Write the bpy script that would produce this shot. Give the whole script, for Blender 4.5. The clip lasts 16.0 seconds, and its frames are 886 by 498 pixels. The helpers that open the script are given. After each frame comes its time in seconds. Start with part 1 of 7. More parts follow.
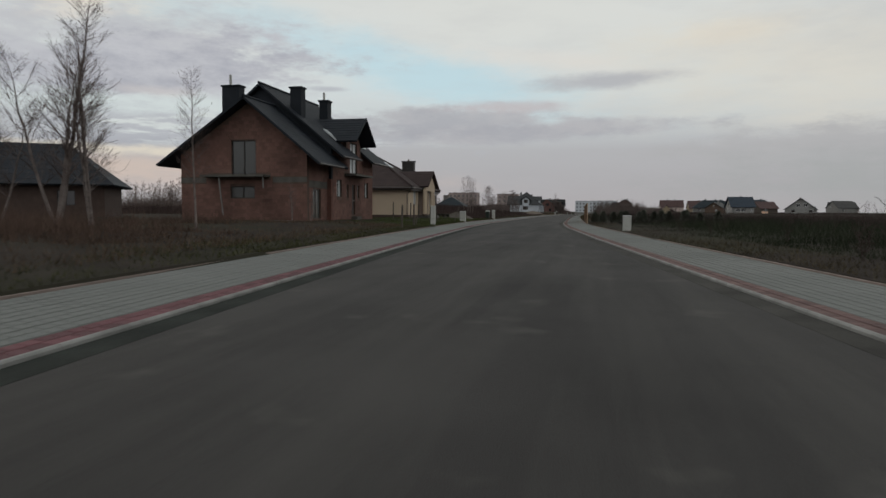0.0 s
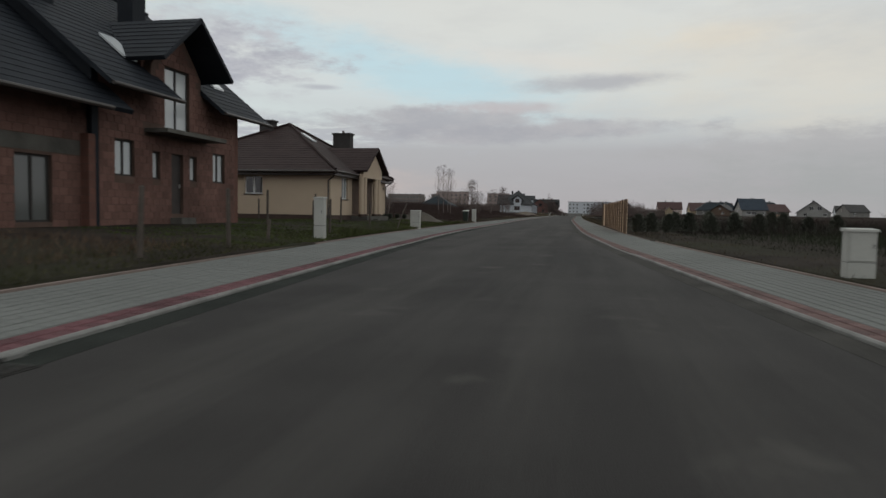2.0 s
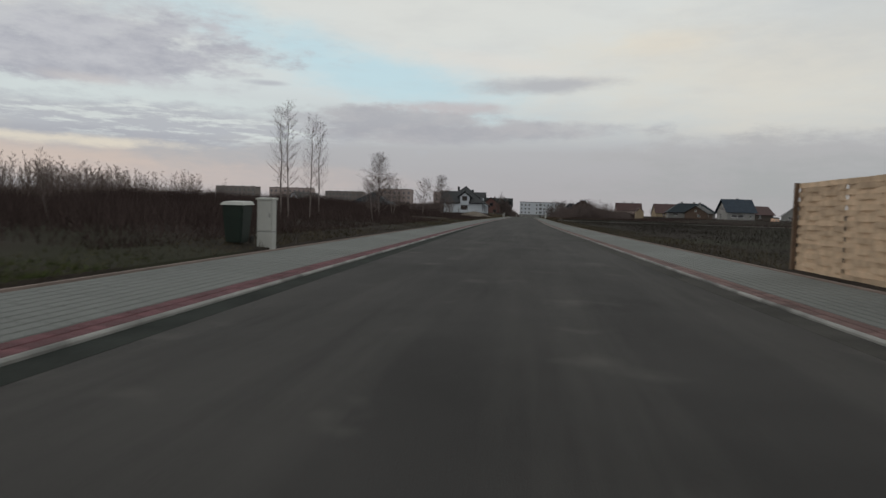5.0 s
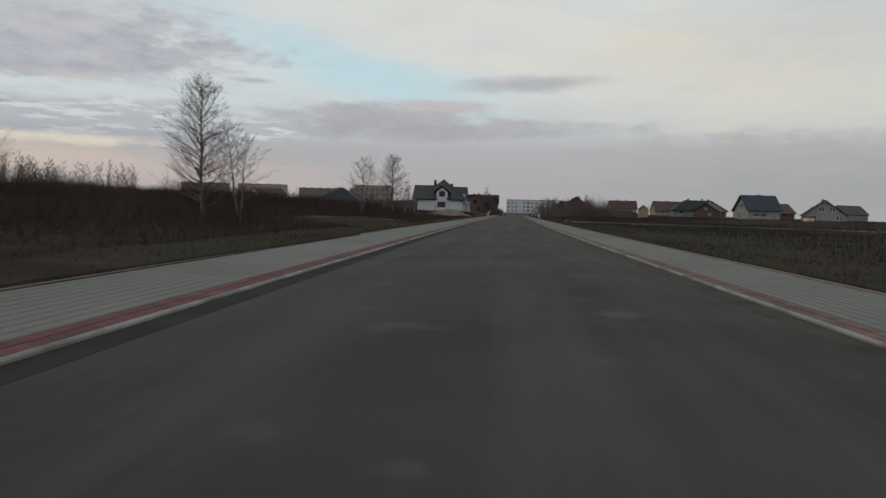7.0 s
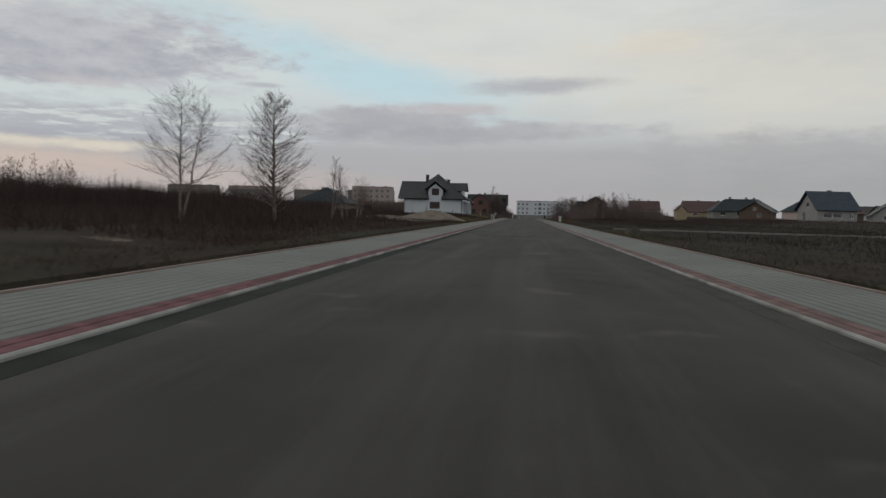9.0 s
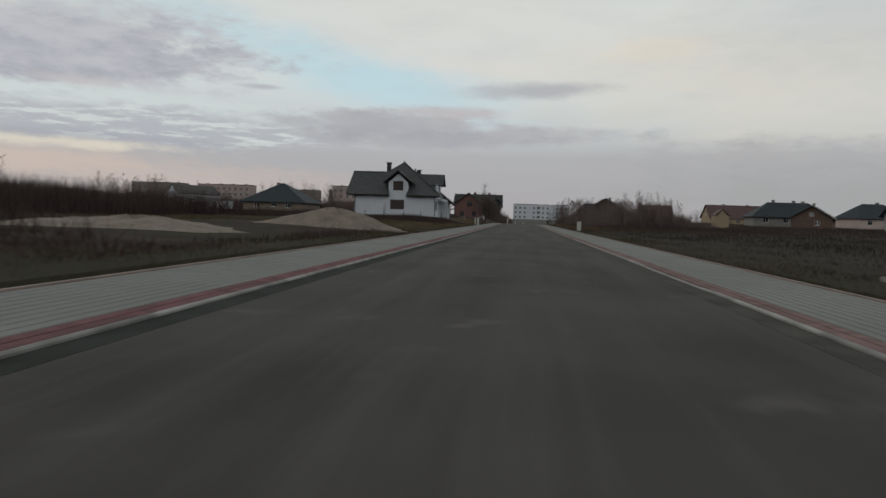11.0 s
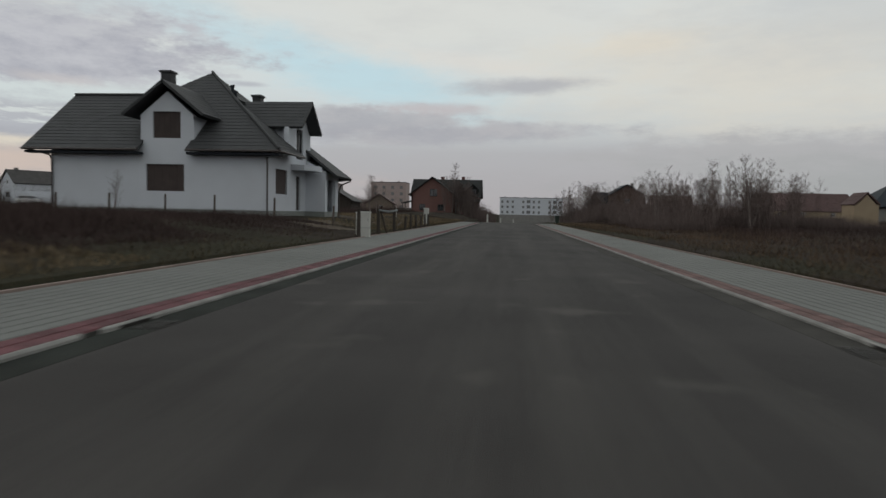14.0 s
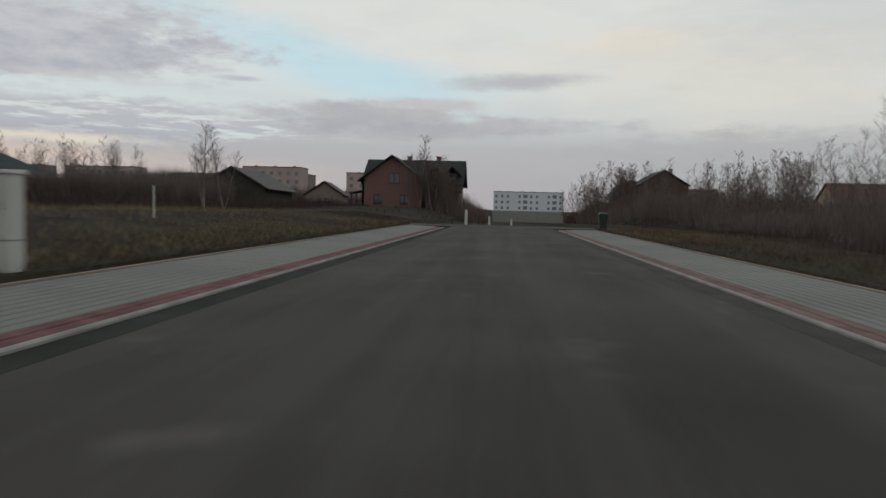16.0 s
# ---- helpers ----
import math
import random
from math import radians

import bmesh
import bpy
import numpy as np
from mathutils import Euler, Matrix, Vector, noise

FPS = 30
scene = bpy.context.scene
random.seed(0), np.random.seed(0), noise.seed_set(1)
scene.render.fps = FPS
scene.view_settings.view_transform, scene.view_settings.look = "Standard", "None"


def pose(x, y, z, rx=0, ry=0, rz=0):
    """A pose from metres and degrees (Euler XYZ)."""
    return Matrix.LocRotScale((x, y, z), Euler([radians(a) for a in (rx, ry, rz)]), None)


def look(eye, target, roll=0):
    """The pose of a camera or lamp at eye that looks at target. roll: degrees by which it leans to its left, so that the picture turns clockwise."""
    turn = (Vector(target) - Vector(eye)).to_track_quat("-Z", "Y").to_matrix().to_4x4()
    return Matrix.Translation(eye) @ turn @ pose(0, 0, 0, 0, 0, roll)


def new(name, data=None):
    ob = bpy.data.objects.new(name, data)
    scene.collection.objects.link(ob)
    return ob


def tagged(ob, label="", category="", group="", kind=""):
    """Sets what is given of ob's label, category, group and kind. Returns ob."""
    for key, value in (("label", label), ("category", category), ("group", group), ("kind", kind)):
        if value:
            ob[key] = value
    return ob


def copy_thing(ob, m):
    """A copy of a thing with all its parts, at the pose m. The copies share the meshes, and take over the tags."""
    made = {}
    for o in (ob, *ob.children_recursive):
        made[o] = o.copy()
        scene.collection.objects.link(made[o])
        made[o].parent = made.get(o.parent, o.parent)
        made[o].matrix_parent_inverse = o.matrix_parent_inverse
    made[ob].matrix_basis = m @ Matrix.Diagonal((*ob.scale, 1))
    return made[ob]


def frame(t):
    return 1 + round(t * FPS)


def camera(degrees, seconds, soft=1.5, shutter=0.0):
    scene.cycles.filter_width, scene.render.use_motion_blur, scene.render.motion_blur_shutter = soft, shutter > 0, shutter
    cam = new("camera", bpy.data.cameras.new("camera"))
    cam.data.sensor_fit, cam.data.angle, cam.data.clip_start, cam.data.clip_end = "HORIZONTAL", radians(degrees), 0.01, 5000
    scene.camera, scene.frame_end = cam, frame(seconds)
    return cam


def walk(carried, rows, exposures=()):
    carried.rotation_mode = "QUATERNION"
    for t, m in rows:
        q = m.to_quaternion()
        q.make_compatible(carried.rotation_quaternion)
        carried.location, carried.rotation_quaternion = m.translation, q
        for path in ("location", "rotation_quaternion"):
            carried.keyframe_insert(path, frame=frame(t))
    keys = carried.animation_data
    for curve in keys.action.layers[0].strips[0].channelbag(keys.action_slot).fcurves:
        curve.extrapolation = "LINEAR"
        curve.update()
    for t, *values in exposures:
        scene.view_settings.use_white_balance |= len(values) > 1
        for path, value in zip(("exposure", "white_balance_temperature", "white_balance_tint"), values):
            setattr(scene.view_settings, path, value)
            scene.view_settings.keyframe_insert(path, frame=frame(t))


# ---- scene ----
cam = camera(68.0, 16.0, soft=1.5, shutter=0.2)
walk(cam, [
    (0, pose(7.66, -0.03, 1.181, 86.72, -0.34, 12.49)),
    (0.5, pose(7.09, 5.66, 1.181, 87.01, -0.69, 12.25)),
    (1, pose(6.36, 12.71, 1.195, 87.08, -0.95, 12.49)),
    (1.5, pose(5.67, 19.12, 1.195, 86.88, -0.45, 12.11)),
    (2, pose(4.98, 25.89, 1.181, 86.70, -0.99, 11.71)),
    (2.5, pose(4.24, 33.42, 1.215, 86.83, -1.49, 10.72)),
    (3, pose(3.67, 40.82, 1.180, 86.75, -1.18, 10.23)),
    (3.5, pose(3.16, 48.63, 1.184, 86.79, -0.72, 9.93)),
    (4, pose(2.52, 56.71, 1.179, 86.62, -0.95, 8.77)),
    (6.5, pose(0.56, 97.95, 1.180, 87.11, -1.70, 6.55)),
    (7, pose(0.59, 106.41, 1.192, 86.66, -1.60, 6.13)),
    (7.5, pose(0.50, 114.96, 1.180, 86.85, -1.62, 6.51)),
    (8, pose(0.39, 123.86, 1.180, 87.05, -1.30, 6.66)),
    (8.5, pose(0.35, 133.21, 1.198, 87.17, -1.31, 7.23)),
    (9, pose(0.26, 142.70, 1.180, 86.87, -1.23, 7.02)),
    (9.5, pose(0.25, 152.54, 1.180, 87.04, -1.76, 6.85)),
    (10, pose(0.22, 162.66, 1.180, 87.21, -1.69, 6.99)),
    (12.5, pose(0.13, 215.80, 1.181, 86.79, -1.57, 5.85)),
    (13, pose(0.14, 226.86, 1.178, 86.36, -1.05, 5.73)),
    (13.5, pose(0.04, 237.38, 1.177, 86.81, -1.08, 5.81)),
    (14, pose(-0.00, 248.57, 1.180, 86.88, -1.22, 5.69)),
    (14.5, pose(-0.00, 259.16, 1.208, 86.83, -0.89, 5.43)),
    (15, pose(0.25, 269.40, 1.181, 86.90, -0.91, 5.41)),
    (15.5, pose(-0.09, 280.48, 1.136, 87.10, -1.65, 5.27)),
    (16, pose(-0.01, 292.30, 1.180, 86.52, -1.43, 5.22)),
], exposures=[(0, 0.0), (2.5, 0.02), (4, 0.03), (6.5, -0.02), (8, -0.04), (12.5, -0.04), (14, 0.0), (15.5, 0.05), (16, 0.05)])

# ---- world: overcast dusk sky with cloud bands ----
world = bpy.data.worlds.new("dusk_sky")
scene.world = world
world.use_nodes = True
wn, wl = world.node_tree.nodes, world.node_tree.links
wn.clear()


def wmath(op, a, b=None, c=None):
    n = wn.new("ShaderNodeMath")
    n.operation = op
    for i, v in enumerate((a, b, c)):
        if v is None:
            continue
        if isinstance(v, (int, float)):
            n.inputs[i].default_value = v
        else:
            wl.new(v, n.inputs[i])
    return n.outputs[0]


def wmix(fac, a, b):
    n = wn.new("ShaderNodeMix")
    n.data_type = "RGBA"
    for sock, v in ((n.inputs[0], fac), (n.inputs[6], a), (n.inputs[7], b)):
        if isinstance(v, (int, float)):
            sock.default_value = v
        elif isinstance(v, tuple):
            sock.default_value = (*v, 1)
        else:
            wl.new(v, sock)
    return n.outputs[2]


def wramp(fac, stops):
    n = wn.new("ShaderNodeValToRGB")
    el = n.color_ramp.elements
    while len(el) < len(stops):
        el.new(0.5)
    for e, (p, col) in zip(el, stops):
        e.position = p
        e.color = (*col, 1) if isinstance(col, tuple) else (col, col, col, 1)
    wl.new(fac, n.inputs[0])
    return n.outputs[0]


tc = wn.new("ShaderNodeTexCoord")
sep = wn.new("ShaderNodeSeparateXYZ")
wl.new(tc.outputs["Generated"], sep.inputs[0])
dx, dy, dz = sep.outputs
az = wmath("MULTIPLY", wmath("ARCTAN2", dx, dy), 57.2958)
el = wmath("MULTIPLY", wmath("ARCSINE", dz), 57.2958)


def wnoise(sx, sy, scale, detail, rough=0.55, off=0.0):
    comb = wn.new("ShaderNodeCombineXYZ")
    wl.new(wmath("MULTIPLY", az, sx), comb.inputs[0])
    wl.new(wmath("MULTIPLY", el, sy), comb.inputs[1])
    comb.inputs[2].default_value = off
    n = wn.new("ShaderNodeTexNoise")
    n.inputs["Scale"].default_value = scale
    n.inputs["Detail"].default_value = detail
    n.inputs["Roughness"].default_value = rough
    wl.new(comb.outputs[0], n.inputs["Vector"])
    return n.outputs[0]


def cloud(a0, e0, ra, re, soft=0.5, rag=0.9, off=0.0, below=0.0, tilt=0.0, grain=0.24):
    """Mask of one ragged cloud about the direction (azimuth, elevation). below: its height under the middle, where that differs; tilt: rise along the azimuth."""
    da = wmath("SUBTRACT", az, a0)
    de = wmath("SUBTRACT", wmath("SUBTRACT", el, e0), wmath("MULTIPLY", da, tilt))
    u = wmath("DIVIDE", da, ra)
    v = wmath("MAXIMUM", wmath("DIVIDE", de, re), wmath("DIVIDE", de, -(below or re)))
    r = wmath("SQRT", wmath("ADD", wmath("MULTIPLY", u, u), wmath("MULTIPLY", v, v)))
    r = wmath("ADD", r, wmath("MULTIPLY", wmath("SUBTRACT", wnoise(1.0, 3.0, grain, 9, 0.66, off), 0.5), rag * 3.4))
    n = wn.new("ShaderNodeMapRange")
    n.interpolation_type = "SMOOTHSTEP"
    wl.new(r, n.inputs[0])
    n.inputs[1].default_value, n.inputs[2].default_value = 1.0 + soft, 1.0 - soft
    n.inputs[3].default_value, n.inputs[4].default_value = 0.0, 1.0
    return n.outputs[0]


def veil(col, amount, tone, *args, **kw):
    return wmix(wmath("MULTIPLY", cloud(*args, **kw), amount), col, tone)


sky = wn.new("ShaderNodeTexSky")
sky.sky_type = "NISHITA"
sky.sun_disc = False
sky.sun_elevation, sky.sun_rotation = radians(6), radians(-62)
blue = wmix(0.02, (0.455, 0.605, 0.668), sky.outputs[0])
e01 = wmath("DIVIDE", el, 90.0)
base = wramp(e01, [(0.0, (0.395, 0.375, 0.385)), (0.03, (0.405, 0.395, 0.408)), (0.058, (0.425, 0.425, 0.44)), (0.085, (0.535, 0.57, 0.58)),
                   (0.11, (0.605, 0.65, 0.655)), (0.16, (0.65, 0.67, 0.655)), (0.21, (0.645, 0.665, 0.65)), (1.0, (0.58, 0.615, 0.625))])
# open blue between the clouds, falling from the upper left to the middle
col = veil(base, 0.95, blue, -13, 11.2, 10, 1.9, 0.7, 0.5, 3.0, tilt=-0.17)
col = veil(col, 0.7, blue, -25, 14.6, 9, 1.5, 0.8, 0.6, 4.0, tilt=-0.17)
col = veil(col, 0.75, (0.52, 0.59, 0.615), -40, 15.4, 9, 1.6, 0.7, 0.8, 4.2)
col = veil(col, 0.85, (0.74, 0.675, 0.59), -42, 15.6, 4.6, 1.5, 0.7, 0.9, 4.8)
# pale veil overhead and warm veil to the right
col = veil(col, 0.7, (0.66, 0.665, 0.635), -6, 17.2, 18, 3.6, 0.7, 0.7, 5.5, tilt=-0.13, grain=0.1)
col = veil(col, 0.75, (0.67, 0.63, 0.555), 19, 11.0, 14, 3.9, 0.8, 0.6, 5.0, grain=0.1)
col = veil(col, 0.55, (0.72, 0.65, 0.54), 10.5, 14.0, 4.5, 0.9, 0.8, 0.7, 5.2)
col = veil(col, 0.5, (0.70, 0.66, 0.61), -2.5, 12.6, 7, 0.7, 0.8, 0.7, 5.8, tilt=-0.1)
# pale strip under the great cloud, peach glow low on the left
col = veil(col, 0.9, (0.60, 0.655, 0.655), -33, 8.2, 13, 0.75, 0.6, 0.6, 4.5)
col = veil(col, 0.75, (0.625, 0.505, 0.43), -43, 3.2, 15, 1.15, 0.8, 0.6, 6.0)
col = veil(col, 0.55, (0.56, 0.47, 0.435), -27, 2.2, 12, 1.1, 0.9, 0.6, 6.2)
# streaked layer with bright gaps
col = veil(col, 0.9, (0.435, 0.45, 0.485), -32, 6.3, 15, 1.35, 0.5, 0.8, 7.0)
col = veil(col, 0.85, (0.385, 0.395, 0.435), -35, 5.1, 10, 0.6, 0.6, 0.6, 7.5)
streak = wramp(wnoise(1.0, 7.0, 0.24, 8, 0.66, 8.0), [(0.49, 0.0), (0.60, 1.0)])
col = wmix(wmath("MULTIPLY", streak, wmath("MULTIPLY", cloud(-29, 6.5, 13, 1.3, 0.5, 0.5, 9.0), 0.85)), col, (0.645, 0.685, 0.67))
col = veil(col, 0.8, (0.735, 0.665, 0.55), -40, 4.7, 9, 0.36, 0.7, 0.9, 9.4)
# great cloud with a flat base
puff = wramp(wnoise(1.0, 2.6, 0.24, 8, 0.62, 14.0), [(0.38, 0.0), (0.60, 1.0)])
dark = wmix(puff, (0.385, 0.392, 0.44), (0.50, 0.505, 0.54))
col = veil(col, 0.8, (0.485, 0.49, 0.52), -37.5, 12.2, 12.6, 2.7, 0.6, 1.0, 10.2, tilt=0.03)
col = veil(col, 0.92, dark, -36.0, 10.35, 12.2, 3.0, 0.3, 0.7, 10.0, below=1.3, tilt=0.1)
col = veil(col, 0.7, (0.40, 0.41, 0.455), -22.3, 10.2, 1.6, 0.22, 0.6, 0.4, 10.5)
col = veil(col, 0.45, (0.60, 0.56, 0.54), -36.2, 9.3, 2.6, 0.35, 0.8, 0.8, 10.8)
# small cloud, then the middle bank with its rosy top
col = veil(col, 0.85, (0.415, 0.42, 0.445), 1.0, 10.85, 5.2, 0.62, 0.6, 0.5, 11.0, tilt=0.04)
grey = wmix(puff, (0.375, 0.378, 0.41), (0.435, 0.43, 0.45))
col = veil(col, 0.88, grey, -11.5, 7.7, 9.0, 1.15, 0.4, 0.7, 12.0)
col = veil(col, 0.75, (0.50, 0.455, 0.465), -7.2, 8.9, 4.6, 0.42, 0.7, 0.6, 12.5)
col = veil(col, 0.9, grey, -4.5, 6.8, 11.5, 0.8, 0.45, 0.6, 12.8, tilt=0.04)
# grey veil high on the right: lens vignetting painted into the sky
col = veil(col, 0.6, (0.515, 0.533, 0.54), 29, 15.5, 12, 4.0, 0.9, 0.5, 12.9)
# grey bank low on the right
col = veil(col, 0.85, (0.415, 0.412, 0.42), 21, 4.6, 14, 1.9, 0.45, 0.8, 13.0)
col = veil(col, 0.7, (0.345, 0.357, 0.357), 29, 2.4, 17, 2.2, 0.7, 0.6, 13.5)
# fine streaks over everything
col = wmix(wmath("MULTIPLY", wramp(wnoise(1.0, 4.0, 0.13, 9, 0.64, 15.0), [(0.45, 0.0), (0.68, 1.0)]), 0.14), col, (0.45, 0.455, 0.475))
cool = wn.new("ShaderNodeVectorMath")
cool.operation = "MULTIPLY"
wl.new(col, cool.inputs[0])
cool.inputs[1].default_value = (1.035, 1.042, 1.04)
bg = wn.new("ShaderNodeBackground")
wl.new(cool.outputs[0], bg.inputs[0])
bg.inputs[1].default_value = 1.0
wout = wn.new("ShaderNodeOutputWorld")
wl.new(bg.outputs[0], wout.inputs[0])

sun = new("sun", bpy.data.lights.new("sun", "SUN"))
sun.data.energy, sun.data.angle, sun.data.color = 0.25, radians(25), (1.0, 0.86, 0.72)
sun.matrix_world = look((0, 0, 50), (50 * math.sin(radians(62)), -50 * math.cos(radians(62)), 42))

# ---- materials ----


def mat(name, base, rough=0.8, var=0.25, scale=3.0, fine=40.0, bump=0.2, metal=0.0, spec=0.3, island=0.0, rand=0.0, tint=None):
    """A surface with two scales of variation, fine relief, and variation from piece to piece."""
    m = bpy.data.materials.new(name)
    m.use_nodes = True
    n, l = m.node_tree.nodes, m.node_tree.links
    b = n["Principled BSDF"]
    b.inputs["Roughness"].default_value, b.inputs["Metallic"].default_value = rough, metal
    b.inputs["Specular IOR Level"].default_value = spec
    geo = n.new("ShaderNodeNewGeometry")
    n1, n2 = n.new("ShaderNodeTexNoise"), n.new("ShaderNodeTexNoise")
    for q, s, d in ((n1, scale, 4), (n2, fine, 3)):
        q.inputs["Scale"].default_value, q.inputs["Detail"].default_value = s, d
        l.new(geo.outputs["Position"], q.inputs["Vector"])
    a = n.new("ShaderNodeMath")
    a.operation = "MULTIPLY_ADD"
    l.new(n1.outputs[0], a.inputs[0])
    a.inputs[1].default_value = 0.65
    s2 = n.new("ShaderNodeMath")
    s2.operation = "MULTIPLY"
    l.new(n2.outputs[0], s2.inputs[0])
    s2.inputs[1].default_value = 0.35
    l.new(s2.outputs[0], a.inputs[2])
    fac = a.outputs[0]
    if island or rand:
        src = geo.outputs["Random Per Island"]
        if rand:
            src = n.new("ShaderNodeObjectInfo").outputs["Random"]
        a2 = n.new("ShaderNodeMath")
        a2.operation = "MULTIPLY_ADD"
        l.new(src, a2.inputs[0])
        a2.inputs[1].default_value = island or rand
        l.new(fac, a2.inputs[2])
        a3 = n.new("ShaderNodeMath")
        a3.operation = "SUBTRACT"
        l.new(a2.outputs[0], a3.inputs[0])
        a3.inputs[1].default_value = 0.5 * (island or rand)
        fac = a3.outputs[0]
    r = n.new("ShaderNodeValToRGB")
    lo = tuple(max(0.0, c * (1 - 1.6 * var)) for c in base)
    hi = tint or tuple(min(1.0, c * (1 + 1.6 * var)) for c in base)
    r.color_ramp.elements[0].position, r.color_ramp.elements[1].position = 0.25, 0.75
    r.color_ramp.elements[0].color, r.color_ramp.elements[1].color = (*lo, 1), (*hi, 1)
    l.new(fac, r.inputs[0])
    l.new(r.outputs[0], b.inputs["Base Color"])
    if bump:
        bp = n.new("ShaderNodeBump")
        bp.inputs["Strength"].default_value, bp.inputs["Distance"].default_value = bump, 0.02
        l.new(n2.outputs[0], bp.inputs["Height"])
        l.new(bp.outputs[0], b.inputs["Normal"])
    return m


def brick_mat(name, c1, c2, mortar, w, h, rough=0.9):
    m = mat(name, c1, rough)
    n, l = m.node_tree.nodes, m.node_tree.links
    b = n["Principled BSDF"]
    old = b.inputs["Base Color"].links[0].from_socket
    geo = n.new("ShaderNodeNewGeometry")
    sp, cb = n.new("ShaderNodeSeparateXYZ"), n.new("ShaderNodeCombineXYZ")
    l.new(geo.outputs["Position"], sp.inputs[0])
    ad = n.new("ShaderNodeMath")
    l.new(sp.outputs[0], ad.inputs[0])
    l.new(sp.outputs[1], ad.inputs[1])
    l.new(ad.outputs[0], cb.inputs[0])
    l.new(sp.outputs[2], cb.inputs[1])
    t = n.new("ShaderNodeTexBrick")
    l.new(cb.outputs[0], t.inputs["Vector"])
    t.inputs["Scale"].default_value = 1.0
    t.inputs["Brick Width"].default_value, t.inputs["Row Height"].default_value = w, h
    t.inputs["Mortar Size"].default_value = 0.012
    t.inputs["Color1"].default_value, t.inputs["Color2"].default_value = (*c1, 1), (*c2, 1)
    t.inputs["Mortar"].default_value = (*mortar, 1)
    mx = n.new("ShaderNodeMix")
    mx.data_type, mx.blend_type = "RGBA", "MIX"
    mx.inputs[0].default_value = 0.45
    l.new(t.outputs[0], mx.inputs[6])
    l.new(old, mx.inputs[7])
    l.new(mx.outputs[2], b.inputs["Base Color"])
    bp = n.new("ShaderNodeBump")
    bp.inputs["Strength"].default_value, bp.inputs["Distance"].default_value = 0.5, 0.01
    bp.invert = True
    l.new(t.outputs[1], bp.inputs["Height"])
    l.new(bp.outputs[0], b.inputs["Normal"])
    return m


def ground_mat(name):
    """Soil, dry grass and green grass mixed in patches at real size."""
    m = mat(name, (0.032, 0.026, 0.022), 1.0, 0.4, 0.6, 14.0, 0.6)
    n, l = m.node_tree.nodes, m.node_tree.links
    b = n["Principled BSDF"]
    b.inputs["Specular IOR Level"].default_value = 0.05
    old = b.inputs["Base Color"].links[0].from_socket
    geo = n.new("ShaderNodeNewGeometry")
    q = n.new("ShaderNodeTexNoise")
    q.inputs["Scale"].default_value, q.inputs["Detail"].default_value = 0.11, 5
    l.new(geo.outputs["Position"], q.inputs["Vector"])
    r = n.new("ShaderNodeValToRGB")
    r.color_ramp.elements[0].position, r.color_ramp.elements[1].position = 0.47, 0.6
    l.new(q.outputs[0], r.inputs[0])
    mx = n.new("ShaderNodeMix")
    mx.data_type = "RGBA"
    l.new(r.outputs[0], mx.inputs[0])
    l.new(old, mx.inputs[6])
    mx.inputs[7].default_value = (0.032, 0.031, 0.021, 1)
    l.new(mx.outputs[2], b.inputs["Base Color"])
    return m


M_GROUND = ground_mat("field_soil")
M_ROAD = mat("asphalt", (0.036, 0.0332, 0.032), 0.9, 0.35, 0.35, 90.0, 0.35, spec=0.2)


def road_wear(m):
    """Paler worn wheel tracks and dusty streaks along the road."""
    n, l = m.node_tree.nodes, m.node_tree.links
    b = n["Principled BSDF"]
    old = b.inputs["Base Color"].links[0].from_socket
    geo, mp = n.new("ShaderNodeNewGeometry"), n.new("ShaderNodeMapping")
    mp.inputs["Scale"].default_value = (0.9, 0.05, 1.0)
    l.new(geo.outputs["Position"], mp.inputs[0])
    q = n.new("ShaderNodeTexNoise")
    q.inputs["Scale"].default_value, q.inputs["Detail"].default_value, q.inputs["Roughness"].default_value = 1.0, 7, 0.65
    l.new(mp.outputs[0], q.inputs["Vector"])
    q2 = n.new("ShaderNodeTexNoise")
    q2.inputs["Scale"].default_value, q2.inputs["Detail"].default_value = 0.8, 8
    l.new(geo.outputs["Position"], q2.inputs["Vector"])
    r2 = n.new("ShaderNodeValToRGB")
    r2.color_ramp.elements[0].position, r2.color_ramp.elements[1].position = 0.62, 0.72
    l.new(q2.outputs[0], r2.inputs[0])
    r = n.new("ShaderNodeValToRGB")
    r.color_ramp.elements[0].position, r.color_ramp.elements[1].position = 0.44, 0.68
    l.new(q.outputs[0], r.inputs[0])
    for fac, amount, colour in ((r.outputs[0], 0.55, (0.074, 0.069, 0.064, 1)), (r2.outputs[0], 0.5, (0.10, 0.093, 0.084, 1))):
        k = n.new("ShaderNodeMath")
        k.operation = "MULTIPLY"
        l.new(fac, k.inputs[0])
        k.inputs[1].default_value = amount
        mx = n.new("ShaderNodeMix")
        mx.data_type = "RGBA"
        l.new(k.outputs[0], mx.inputs[0])
        l.new(old, mx.inputs[6])
        mx.inputs[7].default_value = colour
        old = mx.outputs[2]
    l.new(old, b.inputs["Base Color"])


